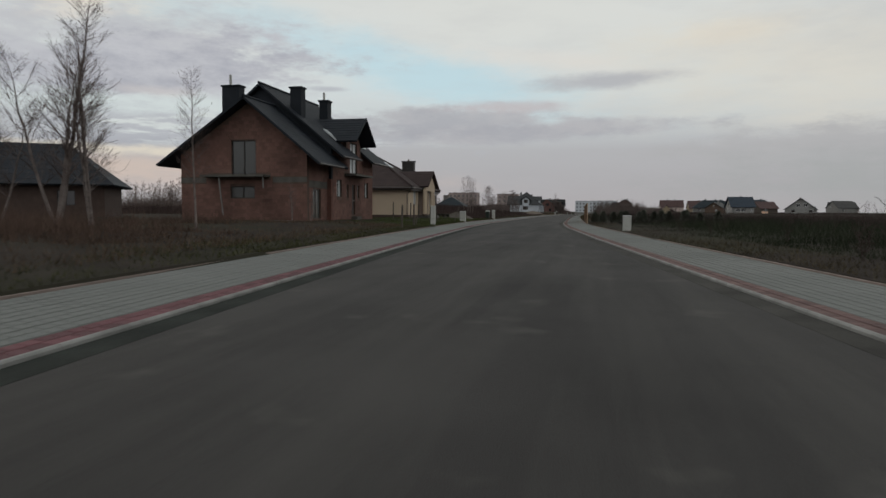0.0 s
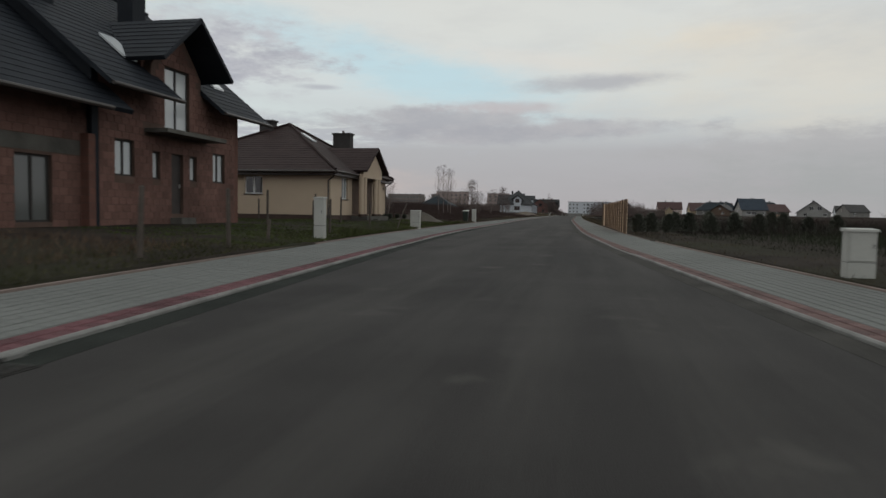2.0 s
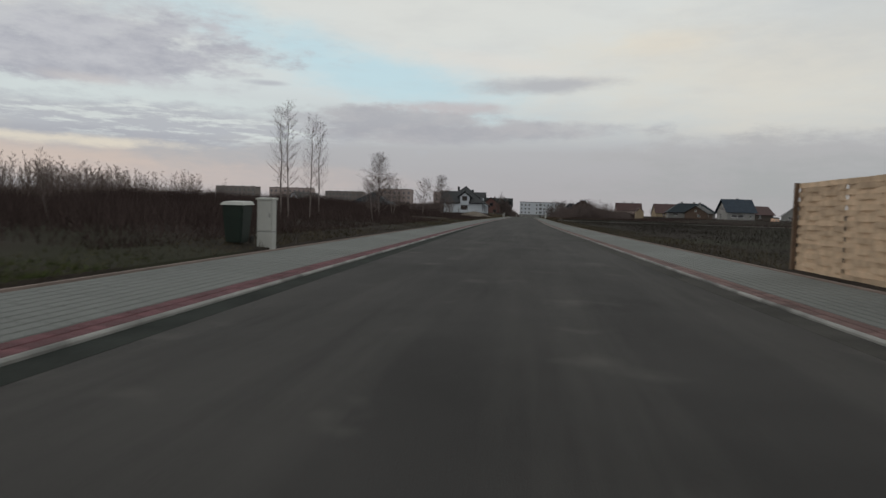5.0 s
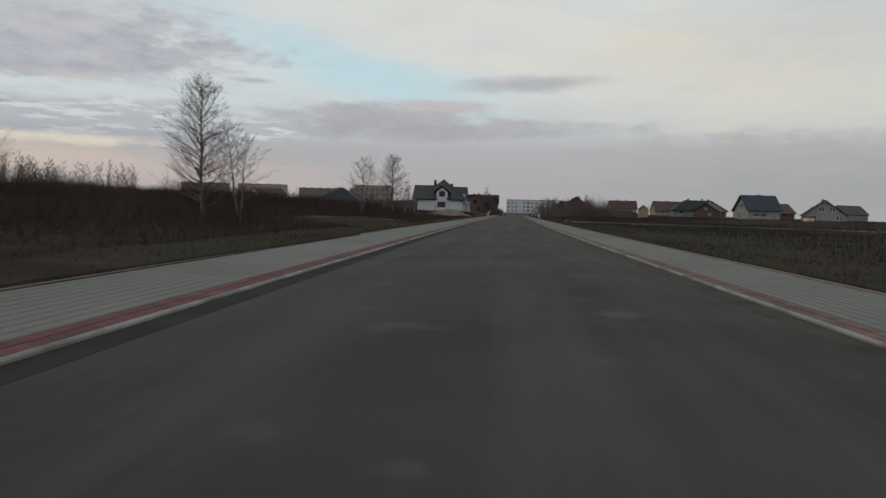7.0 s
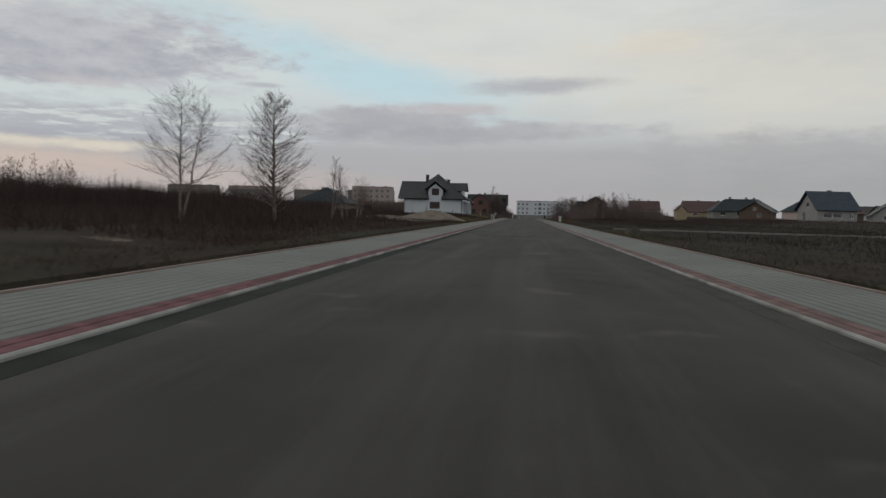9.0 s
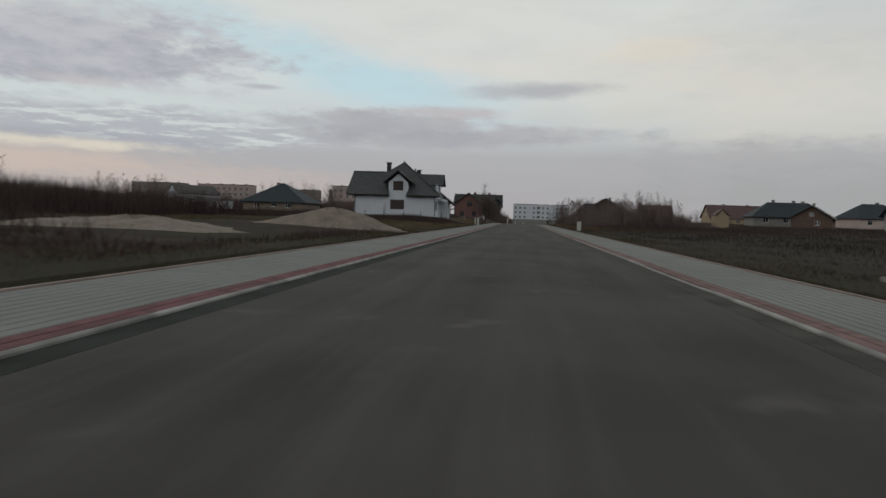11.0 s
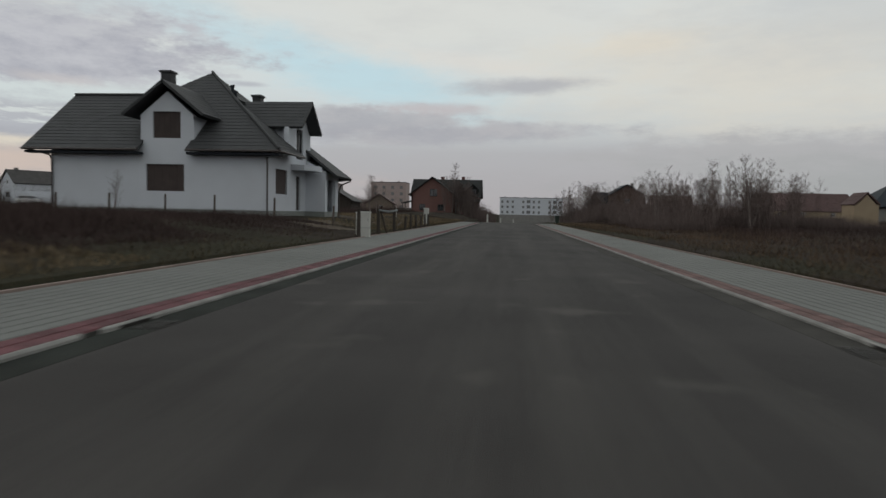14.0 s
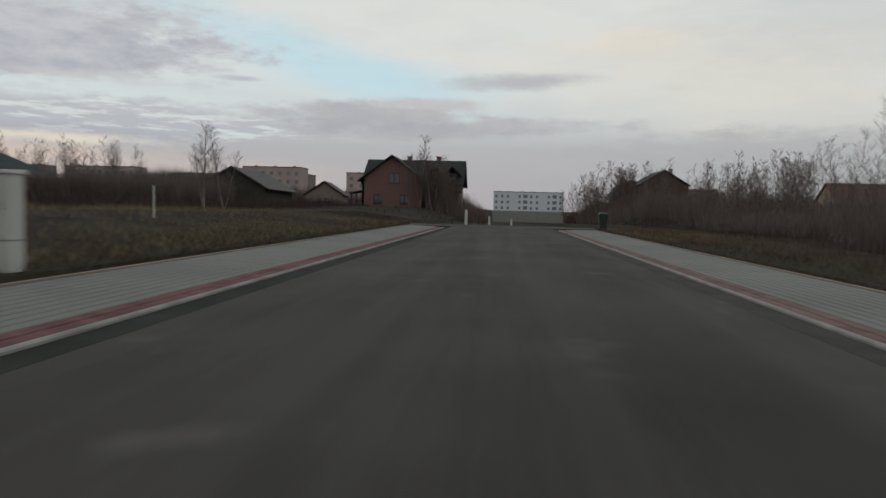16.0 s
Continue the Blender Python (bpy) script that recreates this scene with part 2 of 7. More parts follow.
road_wear(M_ROAD)
M_PAVE = mat("grey_paver", (0.148, 0.152, 0.144), 0.9, 0.15, 0.3, 30.0, 0.3, island=0.05)
M_PAVE_P = mat("grey_paver_piece", (0.148, 0.152, 0.144), 0.9, 0.15, 0.3, 30.0, 0.3, rand=0.05)
M_RED = mat("red_paver", (0.108, 0.044, 0.05), 0.9, 0.25, 0.5, 30.0, 0.3, island=0.35)
M_RED_P = mat("red_paver_piece", (0.108, 0.044, 0.05), 0.9, 0.25, 0.5, 30.0, 0.3, rand=0.35)
M_RED_R = mat("dusty_red_paver", (0.125, 0.075, 0.07), 0.9, 0.25, 0.5, 30.0, 0.3, island=0.3)
M_JOINT = mat("joint_sand", (0.045, 0.045, 0.04), 1.0, 0.2)
M_KERB = mat("kerb_concrete", (0.22, 0.216, 0.205), 0.9, 0.3, 2.0, 40.0, 0.3, rand=0.3)
M_EDGE = mat("edging_concrete", (0.22, 0.17, 0.15), 0.9, 0.2, 2.0, 40.0, 0.3)
M_IRON = mat("cast_iron", (0.03, 0.028, 0.026), 0.6, 0.3, metal=0.6)
M_BRICK = brick_mat("red_hollow_brick", (0.155, 0.072, 0.055), (0.10, 0.052, 0.043), (0.085, 0.065, 0.055), 0.37, 0.25)
M_MORTAR = mat("grey_mortar", (0.11, 0.072, 0.058), 0.95, 0.25, 1.5)
M_BRICK_P = mat("hollow_brick_piece", (0.148, 0.08, 0.065), 0.9, 0.35, 0.5, 20.0, 0.4, rand=0.16)
M_BRICK_I = mat("hollow_brick_joined", (0.148, 0.08, 0.065), 0.9, 0.35, 0.5, 20.0, 0.4, island=0.16)
M_BRICK_FAR = brick_mat("red_facing_brick", (0.165, 0.084, 0.074), (0.13, 0.068, 0.06), (0.14, 0.098, 0.088), 0.26, 0.08)
M_CONC = mat("grey_concrete", (0.2, 0.19, 0.18), 0.9, 0.2, 1.5)
M_CONC_D = mat("weathered_concrete", (0.10, 0.095, 0.085), 0.95, 0.3, 1.5)
M_RAIL = mat("blue_grey_rail_wood", (0.16, 0.175, 0.18), 0.85, 0.25, 4.0)
M_TILE_BLACK = mat("graphite_roof_sheet", (0.019, 0.022, 0.028), 0.65, 0.25, 1.2, 25.0, 0.1, spec=0.13)
M_TILE_BROWN = mat("brown_roof_sheet", (0.041, 0.027, 0.026), 0.65, 0.2, 1.2, 25.0, 0.1, spec=0.12)
M_TILE_GREY = mat("dark_grey_roof_sheet", (0.045, 0.046, 0.048), 0.6, 0.2, 1.2, 25.0, 0.1, spec=0.2)
M_TILE_BLUE = mat("blue_roof_sheet", (0.036, 0.047, 0.063), 0.65, 0.2, 1.2, 25.0, 0.1, spec=0.15)
M_TILE_TEAL = mat("slate_blue_roof_sheet", (0.02, 0.027, 0.033), 0.65, 0.2, 1.2, 25.0, 0.1, spec=0.15)
M_TILE_RED = mat("red_roof_tile", (0.072, 0.04, 0.038), 0.7, 0.25, 1.2)
M_TILE_GREEN = mat("dark_green_roof_sheet", (0.02, 0.0215, 0.0215), 0.8, 0.25, 1.2)
M_TILE_OLD = mat("weathered_roof_sheet", (0.05, 0.047, 0.046), 0.7, 0.25, 1.2)
M_WHITE = mat("white_render", (0.51, 0.53, 0.57), 0.9, 0.05, 0.6, 60.0, 0.15)
M_CHIM = mat("dark_chimney_cladding", (0.042, 0.038, 0.038), 0.8, 0.25, 1.5)
M_CREAM = mat("cream_render", (0.5, 0.397, 0.3), 0.9, 0.05, 0.6, 60.0, 0.15)
M_GREYR = mat("grey_render", (0.2, 0.193, 0.185), 0.9, 0.12, 0.8, 60.0, 0.15)
M_FLATS = mat("weathered_panel_wall", (0.19, 0.165, 0.155), 0.9, 0.12, 0.3)
M_FLATS_P = mat("pink_panel_wall", (0.33, 0.265, 0.25), 0.9, 0.1, 0.3)
M_PINKR = mat("pale_pink_render", (0.5, 0.40, 0.37), 0.9, 0.08, 0.3)
# bright peach base stands for sunset light on the shed walls
M_PEACH = mat("sunset_lit_board", (0.78, 0.5, 0.36), 0.8, 0.08, 1.0)
M_PALE = mat("pale_grey_render", (0.27, 0.262, 0.255), 0.9, 0.1, 0.6)
M_BLOCK = mat("beige_block_wall", (0.2, 0.16, 0.13), 0.9, 0.15, 0.8)
M_YELLOW = mat("yellow_render", (0.29, 0.225, 0.155), 0.9, 0.08, 0.6)
M_PLINTH = mat("dark_brown_plinth", (0.075, 0.05, 0.042), 0.85, 0.2, 2.0)
M_PLINTH_G = mat("grey_plinth", (0.2, 0.21, 0.2), 0.9, 0.15, 2.0)
M_FRAME_W = mat("white_window_frame", (0.75, 0.75, 0.75), 0.4, 0.03, bump=0)
M_FRAME_D = mat("dark_window_frame", (0.035, 0.03, 0.028), 0.5, 0.1, bump=0)
M_BOARD = mat("brown_window_boarding", (0.05, 0.037, 0.034), 0.7, 0.2, 2.0)
M_DOOR = mat("dark_door_leaf", (0.045, 0.037, 0.035), 0.6, 0.2, 2.0)
M_GUTTER = mat("brown_gutter_metal", (0.045, 0.035, 0.032), 0.4, 0.15, bump=0, spec=0.5)
M_WOOD = mat("fresh_sawn_wood", (0.54, 0.395, 0.275), 0.8, 0.2, 4.0, 60.0, 0.3, rand=0.28)
M_POST = mat("weathered_post_wood", (0.15, 0.10, 0.07), 0.9, 0.25, 4.0, 60.0, 0.3)
M_OLDD = mat("dark_weathered_wood", (0.045, 0.037, 0.032), 0.95, 0.25, 4.0)
M_OLDW = mat("old_grey_wood", (0.085, 0.07, 0.06), 0.9, 0.25, 4.0)
M_BOX = mat("pale_cabinet_plastic", (0.42, 0.415, 0.39), 0.55, 0.08, 1.5, 30.0, 0.05)
M_BOXD = mat("cabinet_seam", (0.2, 0.2, 0.19), 0.7, 0.1)
M_BIN = mat("dark_green_plastic", (0.02, 0.03, 0.024), 0.5, 0.15, bump=0)
M_SAND = mat("sand_heap", (0.14, 0.115, 0.094), 1.0, 0.35, 1.2, 9.0, 1.0)
M_PORCH = mat("brown_porch_cladding", (0.11, 0.075, 0.057), 0.85, 0.15, 2.0)
M_EARTHL = mat("sandy_earth", (0.105, 0.085, 0.066), 1.0, 0.4, 1.0, 9.0, 0.8)
M_EARTHD = mat("dark_earth", (0.045, 0.037, 0.03), 1.0, 0.3, 1.5, 18.0, 0.7)
M_EARTH = mat("heaped_earth", (0.088, 0.076, 0.064), 1.0, 0.3, 1.5, 18.0, 0.7)
M_BARK = mat("birch_bark", (0.16, 0.13, 0.12), 0.9, 0.4, 5.0, 30.0, 0.3)
# paler than bare_twigs: distance haze put into the colour of far trees
M_HAZE = mat("hazed_far_twigs", (0.15, 0.118, 0.106), 1.0, 0.25, 0.2, bump=0, spec=0.0, island=0.4)
M_TWIG = mat("bare_twigs", (0.118, 0.09, 0.083), 0.95, 0.25, 2.0, bump=0, island=0.3)
M_TWIG_P = mat("pale_birch_twigs", (0.14, 0.107, 0.1), 0.95, 0.25, 2.0, bump=0, spec=0.05, island=0.3)
M_DRY = mat("dry_grass", (0.098, 0.069, 0.05), 1.0, 0.3, 0.25, 5.0, 0, spec=0.0, island=0.6)
M_STRAW = mat("straw_grass", (0.145, 0.112, 0.072), 1.0, 0.35, 0.2, 4.0, 0, spec=0.0, island=0.6)
M_WEED_G = mat("dark_green_growth", (0.034, 0.039, 0.026), 1.0, 0.3, 0.15, 4.0, 0, spec=0.0, island=0.3)
M_WEED = mat("dark_brown_weeds", (0.037, 0.033, 0.029), 1.0, 0.3, 0.15, 4.0, 0, spec=0.0, island=0.3)
M_BRUSH = mat("brown_brushwood", (0.058, 0.042, 0.039), 1.0, 0.3, 0.15, 4.0, 0, spec=0.0, island=0.3)
M_BRUSH_R = mat("reddish_brushwood", (0.092, 0.062, 0.05), 1.0, 0.3, 0.15, 4.0, 0, spec=0.0, island=0.3)
M_GRASS = mat("green_grass", (0.05, 0.062, 0.026), 1.0, 0.3, 0.3, 5.0, 0, spec=0.0, island=0.6, tint=(0.09, 0.085, 0.044))
M_MEADOW = mat("olive_meadow_grass", (0.062, 0.062, 0.032), 1.0, 0.3, 0.3, 5.0, 0, spec=0.0, island=0.6, tint=(0.125, 0.098, 0.056))
M_VERGE = mat("rough_verge_grass", (0.048, 0.043, 0.029), 1.0, 0.3, 0.3, 5.0, 0, spec=0.0, island=0.6, tint=(0.105, 0.084, 0.056))
M_LAWN = mat("lawn_green", (0.064, 0.08, 0.03), 1.0, 0.3, 0.3, 5.0, 0, spec=0.0, island=0.6)
M_SILT_R = mat("dusty_gutter", (0.05, 0.047, 0.043), 0.95, 0.35, 1.2, 20.0, 0.3, spec=0.1)
M_SILT = mat("gutter_silt", (0.026, 0.029, 0.026), 0.95, 0.35, 1.2, 20.0, 0.3, spec=0.08)
M_CONIFER = mat("conifer_needles", (0.115, 0.12, 0.1), 1.0, 0.3, 0.5, bump=0, spec=0.0, island=0.4)


def glass_mat(name, tint, rough=0.05):
    m = bpy.data.materials.new(name)
    m.use_nodes = True
    b = m.node_tree.nodes["Principled BSDF"]
    b.inputs["Base Color"].default_value = (*tint, 1)
    b.inputs["Roughness"].default_value = rough
    b.inputs["Specular IOR Level"].default_value = 0.9
    return m


# lighter grey than window_glass: haze over distance is in this tint
M_GLASS_FAR = glass_mat("hazed_window_glass", (0.15, 0.15, 0.155), 0.2)
M_GLASS_M = glass_mat("dusty_glass", (0.04, 0.04, 0.038), 0.25)
M_GLASS = glass_mat("window_glass", (0.02, 0.022, 0.025))
# whitish base imitates the bright sky mirrored in the east-facing panes
M_GLASS_B = glass_mat("sky_bright_glass", (0.55, 0.57, 0.58), 0.1)
M_GLASS_T = glass_mat("dim_terrace_glass", (0.11, 0.115, 0.112), 0.12)
# pale tint with the sky's reflection painted in, for east windows
M_GLASS_L = glass_mat("sky_pale_glass", (0.30, 0.32, 0.34), 0.1)
M_SKYLIGHT = glass_mat("skylight_glass", (0.62, 0.64, 0.66), 0.15)

# ---- helpers for building ----


def part(name, bm, material, parent=None, label="", weld=False):
    if weld:
        bmesh.ops.remove_doubles(bm, verts=bm.verts, dist=0.0005)
    me = bpy.data.meshes.new(name)
    bmesh.ops.recalc_face_normals(bm, faces=bm.faces)
    bm.to_mesh(me)
    bm.free()
    me.materials.append(material)
    ob = new(name, me)
    if parent is not None:
        ob.parent = parent
    if label:
        ob["label"] = label
    return ob


def raw(name, verts, faces, material, parent=None):
    me = bpy.data.meshes.new(name)
    me.from_pydata(verts, [], faces)
    me.materials.append(material)
    ob = new(name, me)
    if parent is not None:
        ob.parent = parent
    return ob


def thing(name, x, y, z, label, category, group=""):
    ob = new(name)
    ob.matrix_world = pose(x, y, z)
    ob.empty_display_size = 0.2
    return tagged(ob, label, category, group)


def hexa(bm, p):
    """Eight corners: four below, four above, in the same turn."""
    v = [bm.verts.new(q) for q in p]
    for f in ((3, 2, 1, 0), (4, 5, 6, 7), (0, 1, 5, 4), (1, 2, 6, 5), (2, 3, 7, 6), (3, 0, 4, 7)):
        bm.faces.new([v[i] for i in f])


def box(bm, x0, y0, z0, x1, y1, z1):
    hexa(bm, [(x0, y0, z0), (x1, y0, z0), (x1, y1, z0), (x0, y1, z0), (x0, y0, z1), (x1, y0, z1), (x1, y1, z1), (x0, y1, z1)])


def tube(bm, pts, r, n=8, r2=None):
    """A round bar along pts."""
    rings = []
    for i, p in enumerate(pts):
        p = Vector(p)
        a = Vector(pts[max(i - 1, 0)])
        b = Vector(pts[min(i + 1, len(pts) - 1)])
        q = (b - a).to_track_quat("Z", "Y")
        rr = r if r2 is None else r + (r2 - r) * i / (len(pts) - 1)
        rings.append([bm.verts.new(p + q @ Vector((rr * math.cos(k * 2 * math.pi / n), rr * math.sin(k * 2 * math.pi / n), 0))) for k in range(n)])
    for s, t in zip(rings, rings[1:]):
        for k in range(n):
            bm.faces.new((s[k], s[(k + 1) % n], t[(k + 1) % n], t[k]))
    bm.faces.new(rings[0][::-1])
    bm.faces.new(rings[-1])


class Face:
    """A vertical plane: u runs along it, z up, n outwards (all relative to the thing's base)."""

    def __init__(self, x, y, ux, uy):
        self.o, self.u, self.n = Vector((x, y, 0)), Vector((ux, uy, 0)), Vector((uy, -ux, 0))

    def p(self, u, z, n=0.0):
        return self.o + self.u * u + self.n * n + Vector((0, 0, z))

    def slab(self, bm, u0, u1, z0, z1, n0, n1, z0b=None, z1b=None):
        z0b, z1b = z0 if z0b is None else z0b, z1 if z1b is None else z1b
        hexa(bm, [self.p(u0, z0, n1), self.p(u1, z0b, n1), self.p(u1, z0b, n0), self.p(u0, z0, n0),
                  self.p(u0, z1, n1), self.p(u1, z1b, n1), self.p(u1, z1b, n0), self.p(u0, z1, n0)])


def wall(face, top, z0, openings, material, parent, thick=0.3, name="wall"):
    """top: [(u, z), ...] the upper edge; openings: (u0, u1, z0, z1)."""
    bm = bmesh.new()
    us = sorted({u for u, _ in top} | {u for o in openings for u in o[:2]})
    zt = lambda u: float(np.interp(u, [q[0] for q in top], [q[1] for q in top]))
    for a, b in zip(us, us[1:]):
        if b - a < 1e-4:
            continue
        mid, low = (a + b) / 2, z0
        for o in sorted((o for o in openings if o[0] < mid < o[1]), key=lambda o: o[2]):
            if o[2] > low:
                face.slab(bm, a, b, low, o[2], -thick, 0)
            low = o[3]
        face.slab(bm, a, b, low, zt(a + 1e-5), -thick, 0, low, zt(b - 1e-5))
    return part(name, bm, material, parent, "", True)


def window(face, u0, u1, z0, z1, parent, frame_mat, pane_mat, mull=1, sill=True, deep=0.1, label="", name="window", bar=0.07):
    bm = bmesh.new()
    for a in ((u0, u1, z0, z0 + bar), (u0, u1, z1 - bar, z1), (u0, u0 + bar, z0 + bar, z1 - bar), (u1 - bar, u1, z0 + bar, z1 - bar)):
        face.slab(bm, *a, -deep - 0.06, -deep)
    w = (u1 - u0) / (mull + 1)
    for k in range(mull):
        c = u0 + w * (k + 1)
        face.slab(bm, c - bar * 0.6, c + bar * 0.6, z0 + bar, z1 - bar, -deep - 0.06, -deep + 0.01)
    win = part(name, bm, frame_mat, parent, label)
    for k in range(mull + 1):
        bm = bmesh.new()
        face.slab(bm, u0 + w * k + bar * 0.5, u0 + w * (k + 1) - bar * 0.5, z0 + bar * 0.5, z1 - bar * 0.5, -deep - 0.05, -deep - 0.03)
        part("pane", bm, pane_mat, win)
    if sill:
        bm = bmesh.new()
        face.slab(bm, u0 - 0.06, u1 + 0.06, z0 - 0.05, z0, -deep, 0.06)
        part("sill", bm, frame_mat if frame_mat is not M_FRAME_W else M_GUTTER, win)
    return win


def clip(poly, s, d, keep_above):
    out = []
    for a, b in zip(poly, poly[1:] + poly[:1]):
        fa, fb = a.dot(s) - d, b.dot(s) - d
        if not keep_above:
            fa, fb = -fa, -fb
        if fa >= 0:
            out.append(a)
        if fa * fb < 0:
            out.append(a + (b - a) * (fa / (fa - fb)))
    return out


def slope(bm, poly, course=0.35, lift=0.035, th=0.14):
    """One roof plane laid in courses parallel to the eaves, each lapping the one below."""
    poly = [Vector(p) for p in poly]
    n = Vector((0, 0, 0))
    for a, b in zip(poly, poly[1:] + poly[:1]):
        n += a.cross(b)
    n.normalize()
    if n.z < 0:
        n = -n
        poly.reverse()
    s = Vector((0, 0, 1)) - n * n.z
    s.normalize()
    lo, hi = min(p.dot(s) for p in poly), max(p.dot(s) for p in poly)
    k = max(1, round((hi - lo) / course))
    for i in range(k):
        d0, d1 = lo + (hi - lo) * i / k, lo + (hi - lo) * (i + 1) / k
        band = clip(clip(poly, s, d0 - 1e-6, True), s, d1 + 1e-6, False)
        if len(band) < 3:
            continue
        top = [bm.verts.new(p + n * (lift * (1 - (p.dot(s) - d0) / (d1 - d0)))) for p in band]
        bot = [bm.verts.new(p - n * th) for p in band]
        bm.faces.new(top)
        bm.faces.new(bot[::-1])
        for j in range(len(band)):
            q = (j + 1) % len(band)
            bm.faces.new((top[j], bot[j], bot[q], top[q]))


def roof(polys, material, parent, course=0.35, label="", name="roof", lift=0.016):
    bm = bmesh.new()
    for p in polys:
        slope(bm, p, course, lift)
    return part(name, bm, material, parent, label, True)


def ridge_cap(pts, material, parent, r=0.09, name="ridge_cap"):
    bm = bmesh.new()
    tube(bm, pts, r, 6)
    return part(name, bm, material, parent)


def chimney(parent, x, y, z0, z1, w, d, material, pots=0, pipe=0.0):
    bm = bmesh.new()
    box(bm, x - w / 2, y - d / 2, z0, x + w / 2, y + d / 2, z1 - 0.12)
    ch = part("chimney", bm, material, parent)
    bm = bmesh.new()
    box(bm, x - w / 2 - 0.08, y - d / 2 - 0.08, z1 - 0.12, x + w / 2 + 0.08, y + d / 2 + 0.08, z1)
    part("chimney_cap", bm, material, ch)
    if pipe:
        bm = bmesh.new()
        tube(bm, [(x - w * 0.15, y, z1), (x - w * 0.15, y, z1 + pipe)], 0.1)
        part("flue_pipe", bm, M_BOX, ch)
    return ch


def downpipe(parent, pts, r=0.05):
    bm = bmesh.new()
    tube(bm, pts, r, 8)
    return part("downpipe", bm, M_GUTTER, parent)


def gutter(parent, a, b, r=0.07):
    bm = bmesh.new()
    tube(bm, [a, b], r, 8)
    return part("gutter", bm, M_GUTTER, parent)


# ---- the land ----
CY = [-200, 0, 20, 40, 60, 80, 100, 120, 150, 200, 4000]
CX = [28.9, 7.45, 5.33, 3.36, 1.72, 1.22, 0.81, 0.39, -0.04, -0.12, -0.12]


def centre(y):
    """The road's middle line."""
    ys = np.asarray(y, float)[..., None] + np.linspace(-12, 12, 13)
    return np.interp(ys, CY, CX).mean(-1)


HALF, WALK = 3.5, 5.75
Y_END = 338.0


def hash_noise(x, y):
    return 0.5 * np.sin(x * 0.9 + 1.3 * np.sin(y * 0.37)) * np.cos(y * 0.71 + x * 0.13) + 0.3 * np.sin(x * 2.3 + y * 1.7) * np.sin(y * 2.9 - x * 0.6)


def ease(v):
    v = np.clip(v, 0, 1)
    return v * v * (3 - 2 * v)


def rise(x, y):
    """Gentle swell of the fields away from the road."""
    x, y = np.asarray(x, float), np.asarray(y, float)
    right = 0.9 * ease((x - 34) / 20) * ease((y - 210) / 80)
    left = 0.33 * ease((-x - 7) / 6) * ease((y - 240) / 30) + 0.4 * ease((-x - 25) / 15) * ease((y - 300) / 60) + 1.3 * ease((-x - 28) / 15) * ease((y - 420) / 120)
    far = 0.5 * ease((y - 352) / 30) * ease((np.abs(x - 0.035 * (y - 270)) - 0.051 * (y - 270) - 2) / 8)
    return right + left + far


def land(x, y):
    """Height of the ground."""
    x, y = np.asarray(x, float), np.asarray(y, float)
    d = x - centre(y)
    left = 0.20 + 0.30 * np.clip((-d - WALK) / 6, 0, 1)
    right = 0.14 - 0.02 * np.clip((d - WALK) / 8, 0, 1)
    z = np.where(d < 0, left, right)
    road = np.clip((np.abs(d) - WALK + 0.25) / 0.25, 0, 1)
    z = z + 0.07 * hash_noise(x, y) * np.clip((np.abs(d) - WALK) / 3, 0, 1)
    z = np.where(np.abs(d) < WALK + 0.02, -0.12, z * road - 0.12 * (1 - road))
    z = z - 5.7 * np.clip((y - 350) / 335, 0, 1) * np.clip((0.051 * (y - 270) + 7 - np.abs(x - 0.035 * (y - 270))) / 5, 0, 1)
    cross = np.clip((Y_END + 9.5 - y) / 1.0, 0, 1) * np.clip((y - Y_END + 3.5) / 1.0, 0, 1)
    return (z + rise(x, y)) * (1 - cross) - 0.12 * cross


def build_ground():
    xs = np.concatenate([[-3000, -1500, -800, -400, -250, -170], np.arange(-120, -40, 8), np.arange(-40, -8, 1.0), np.arange(-8, 12.01, 0.25),
                         np.arange(13, 45, 1.0), np.arange(45, 130, 8), [170, 250, 400, 800, 1500, 3000]])
    ys = np.concatenate([[-600, -200, -100], np.arange(-60, 420, 2.0), np.arange(420, 700, 20), [800, 1200, 2000, 3000, 4500]])
    gx, gy = np.meshgrid(xs, ys)
    # the fine columns follow the road's bend
    gx = gx + (centre(gy) - 0) * np.clip(1 - np.abs(gx) / 60, 0, 1)
    gz = land(gx, gy)
    verts = np.stack([gx, gy, gz], -1).reshape(-1, 3).tolist()
    nx = len(xs)
    faces = [(j * nx + i, j * nx + i + 1, (j + 1) * nx + i + 1, (j + 1) * nx + i) for j in range(len(ys) - 1) for i in range(nx - 1)]
    g = raw("ground", verts, faces, M_GROUND)
    tagged(g, "flat fields of bare soil, dry brown and green grass", "ground", kind="structure")


build_ground()


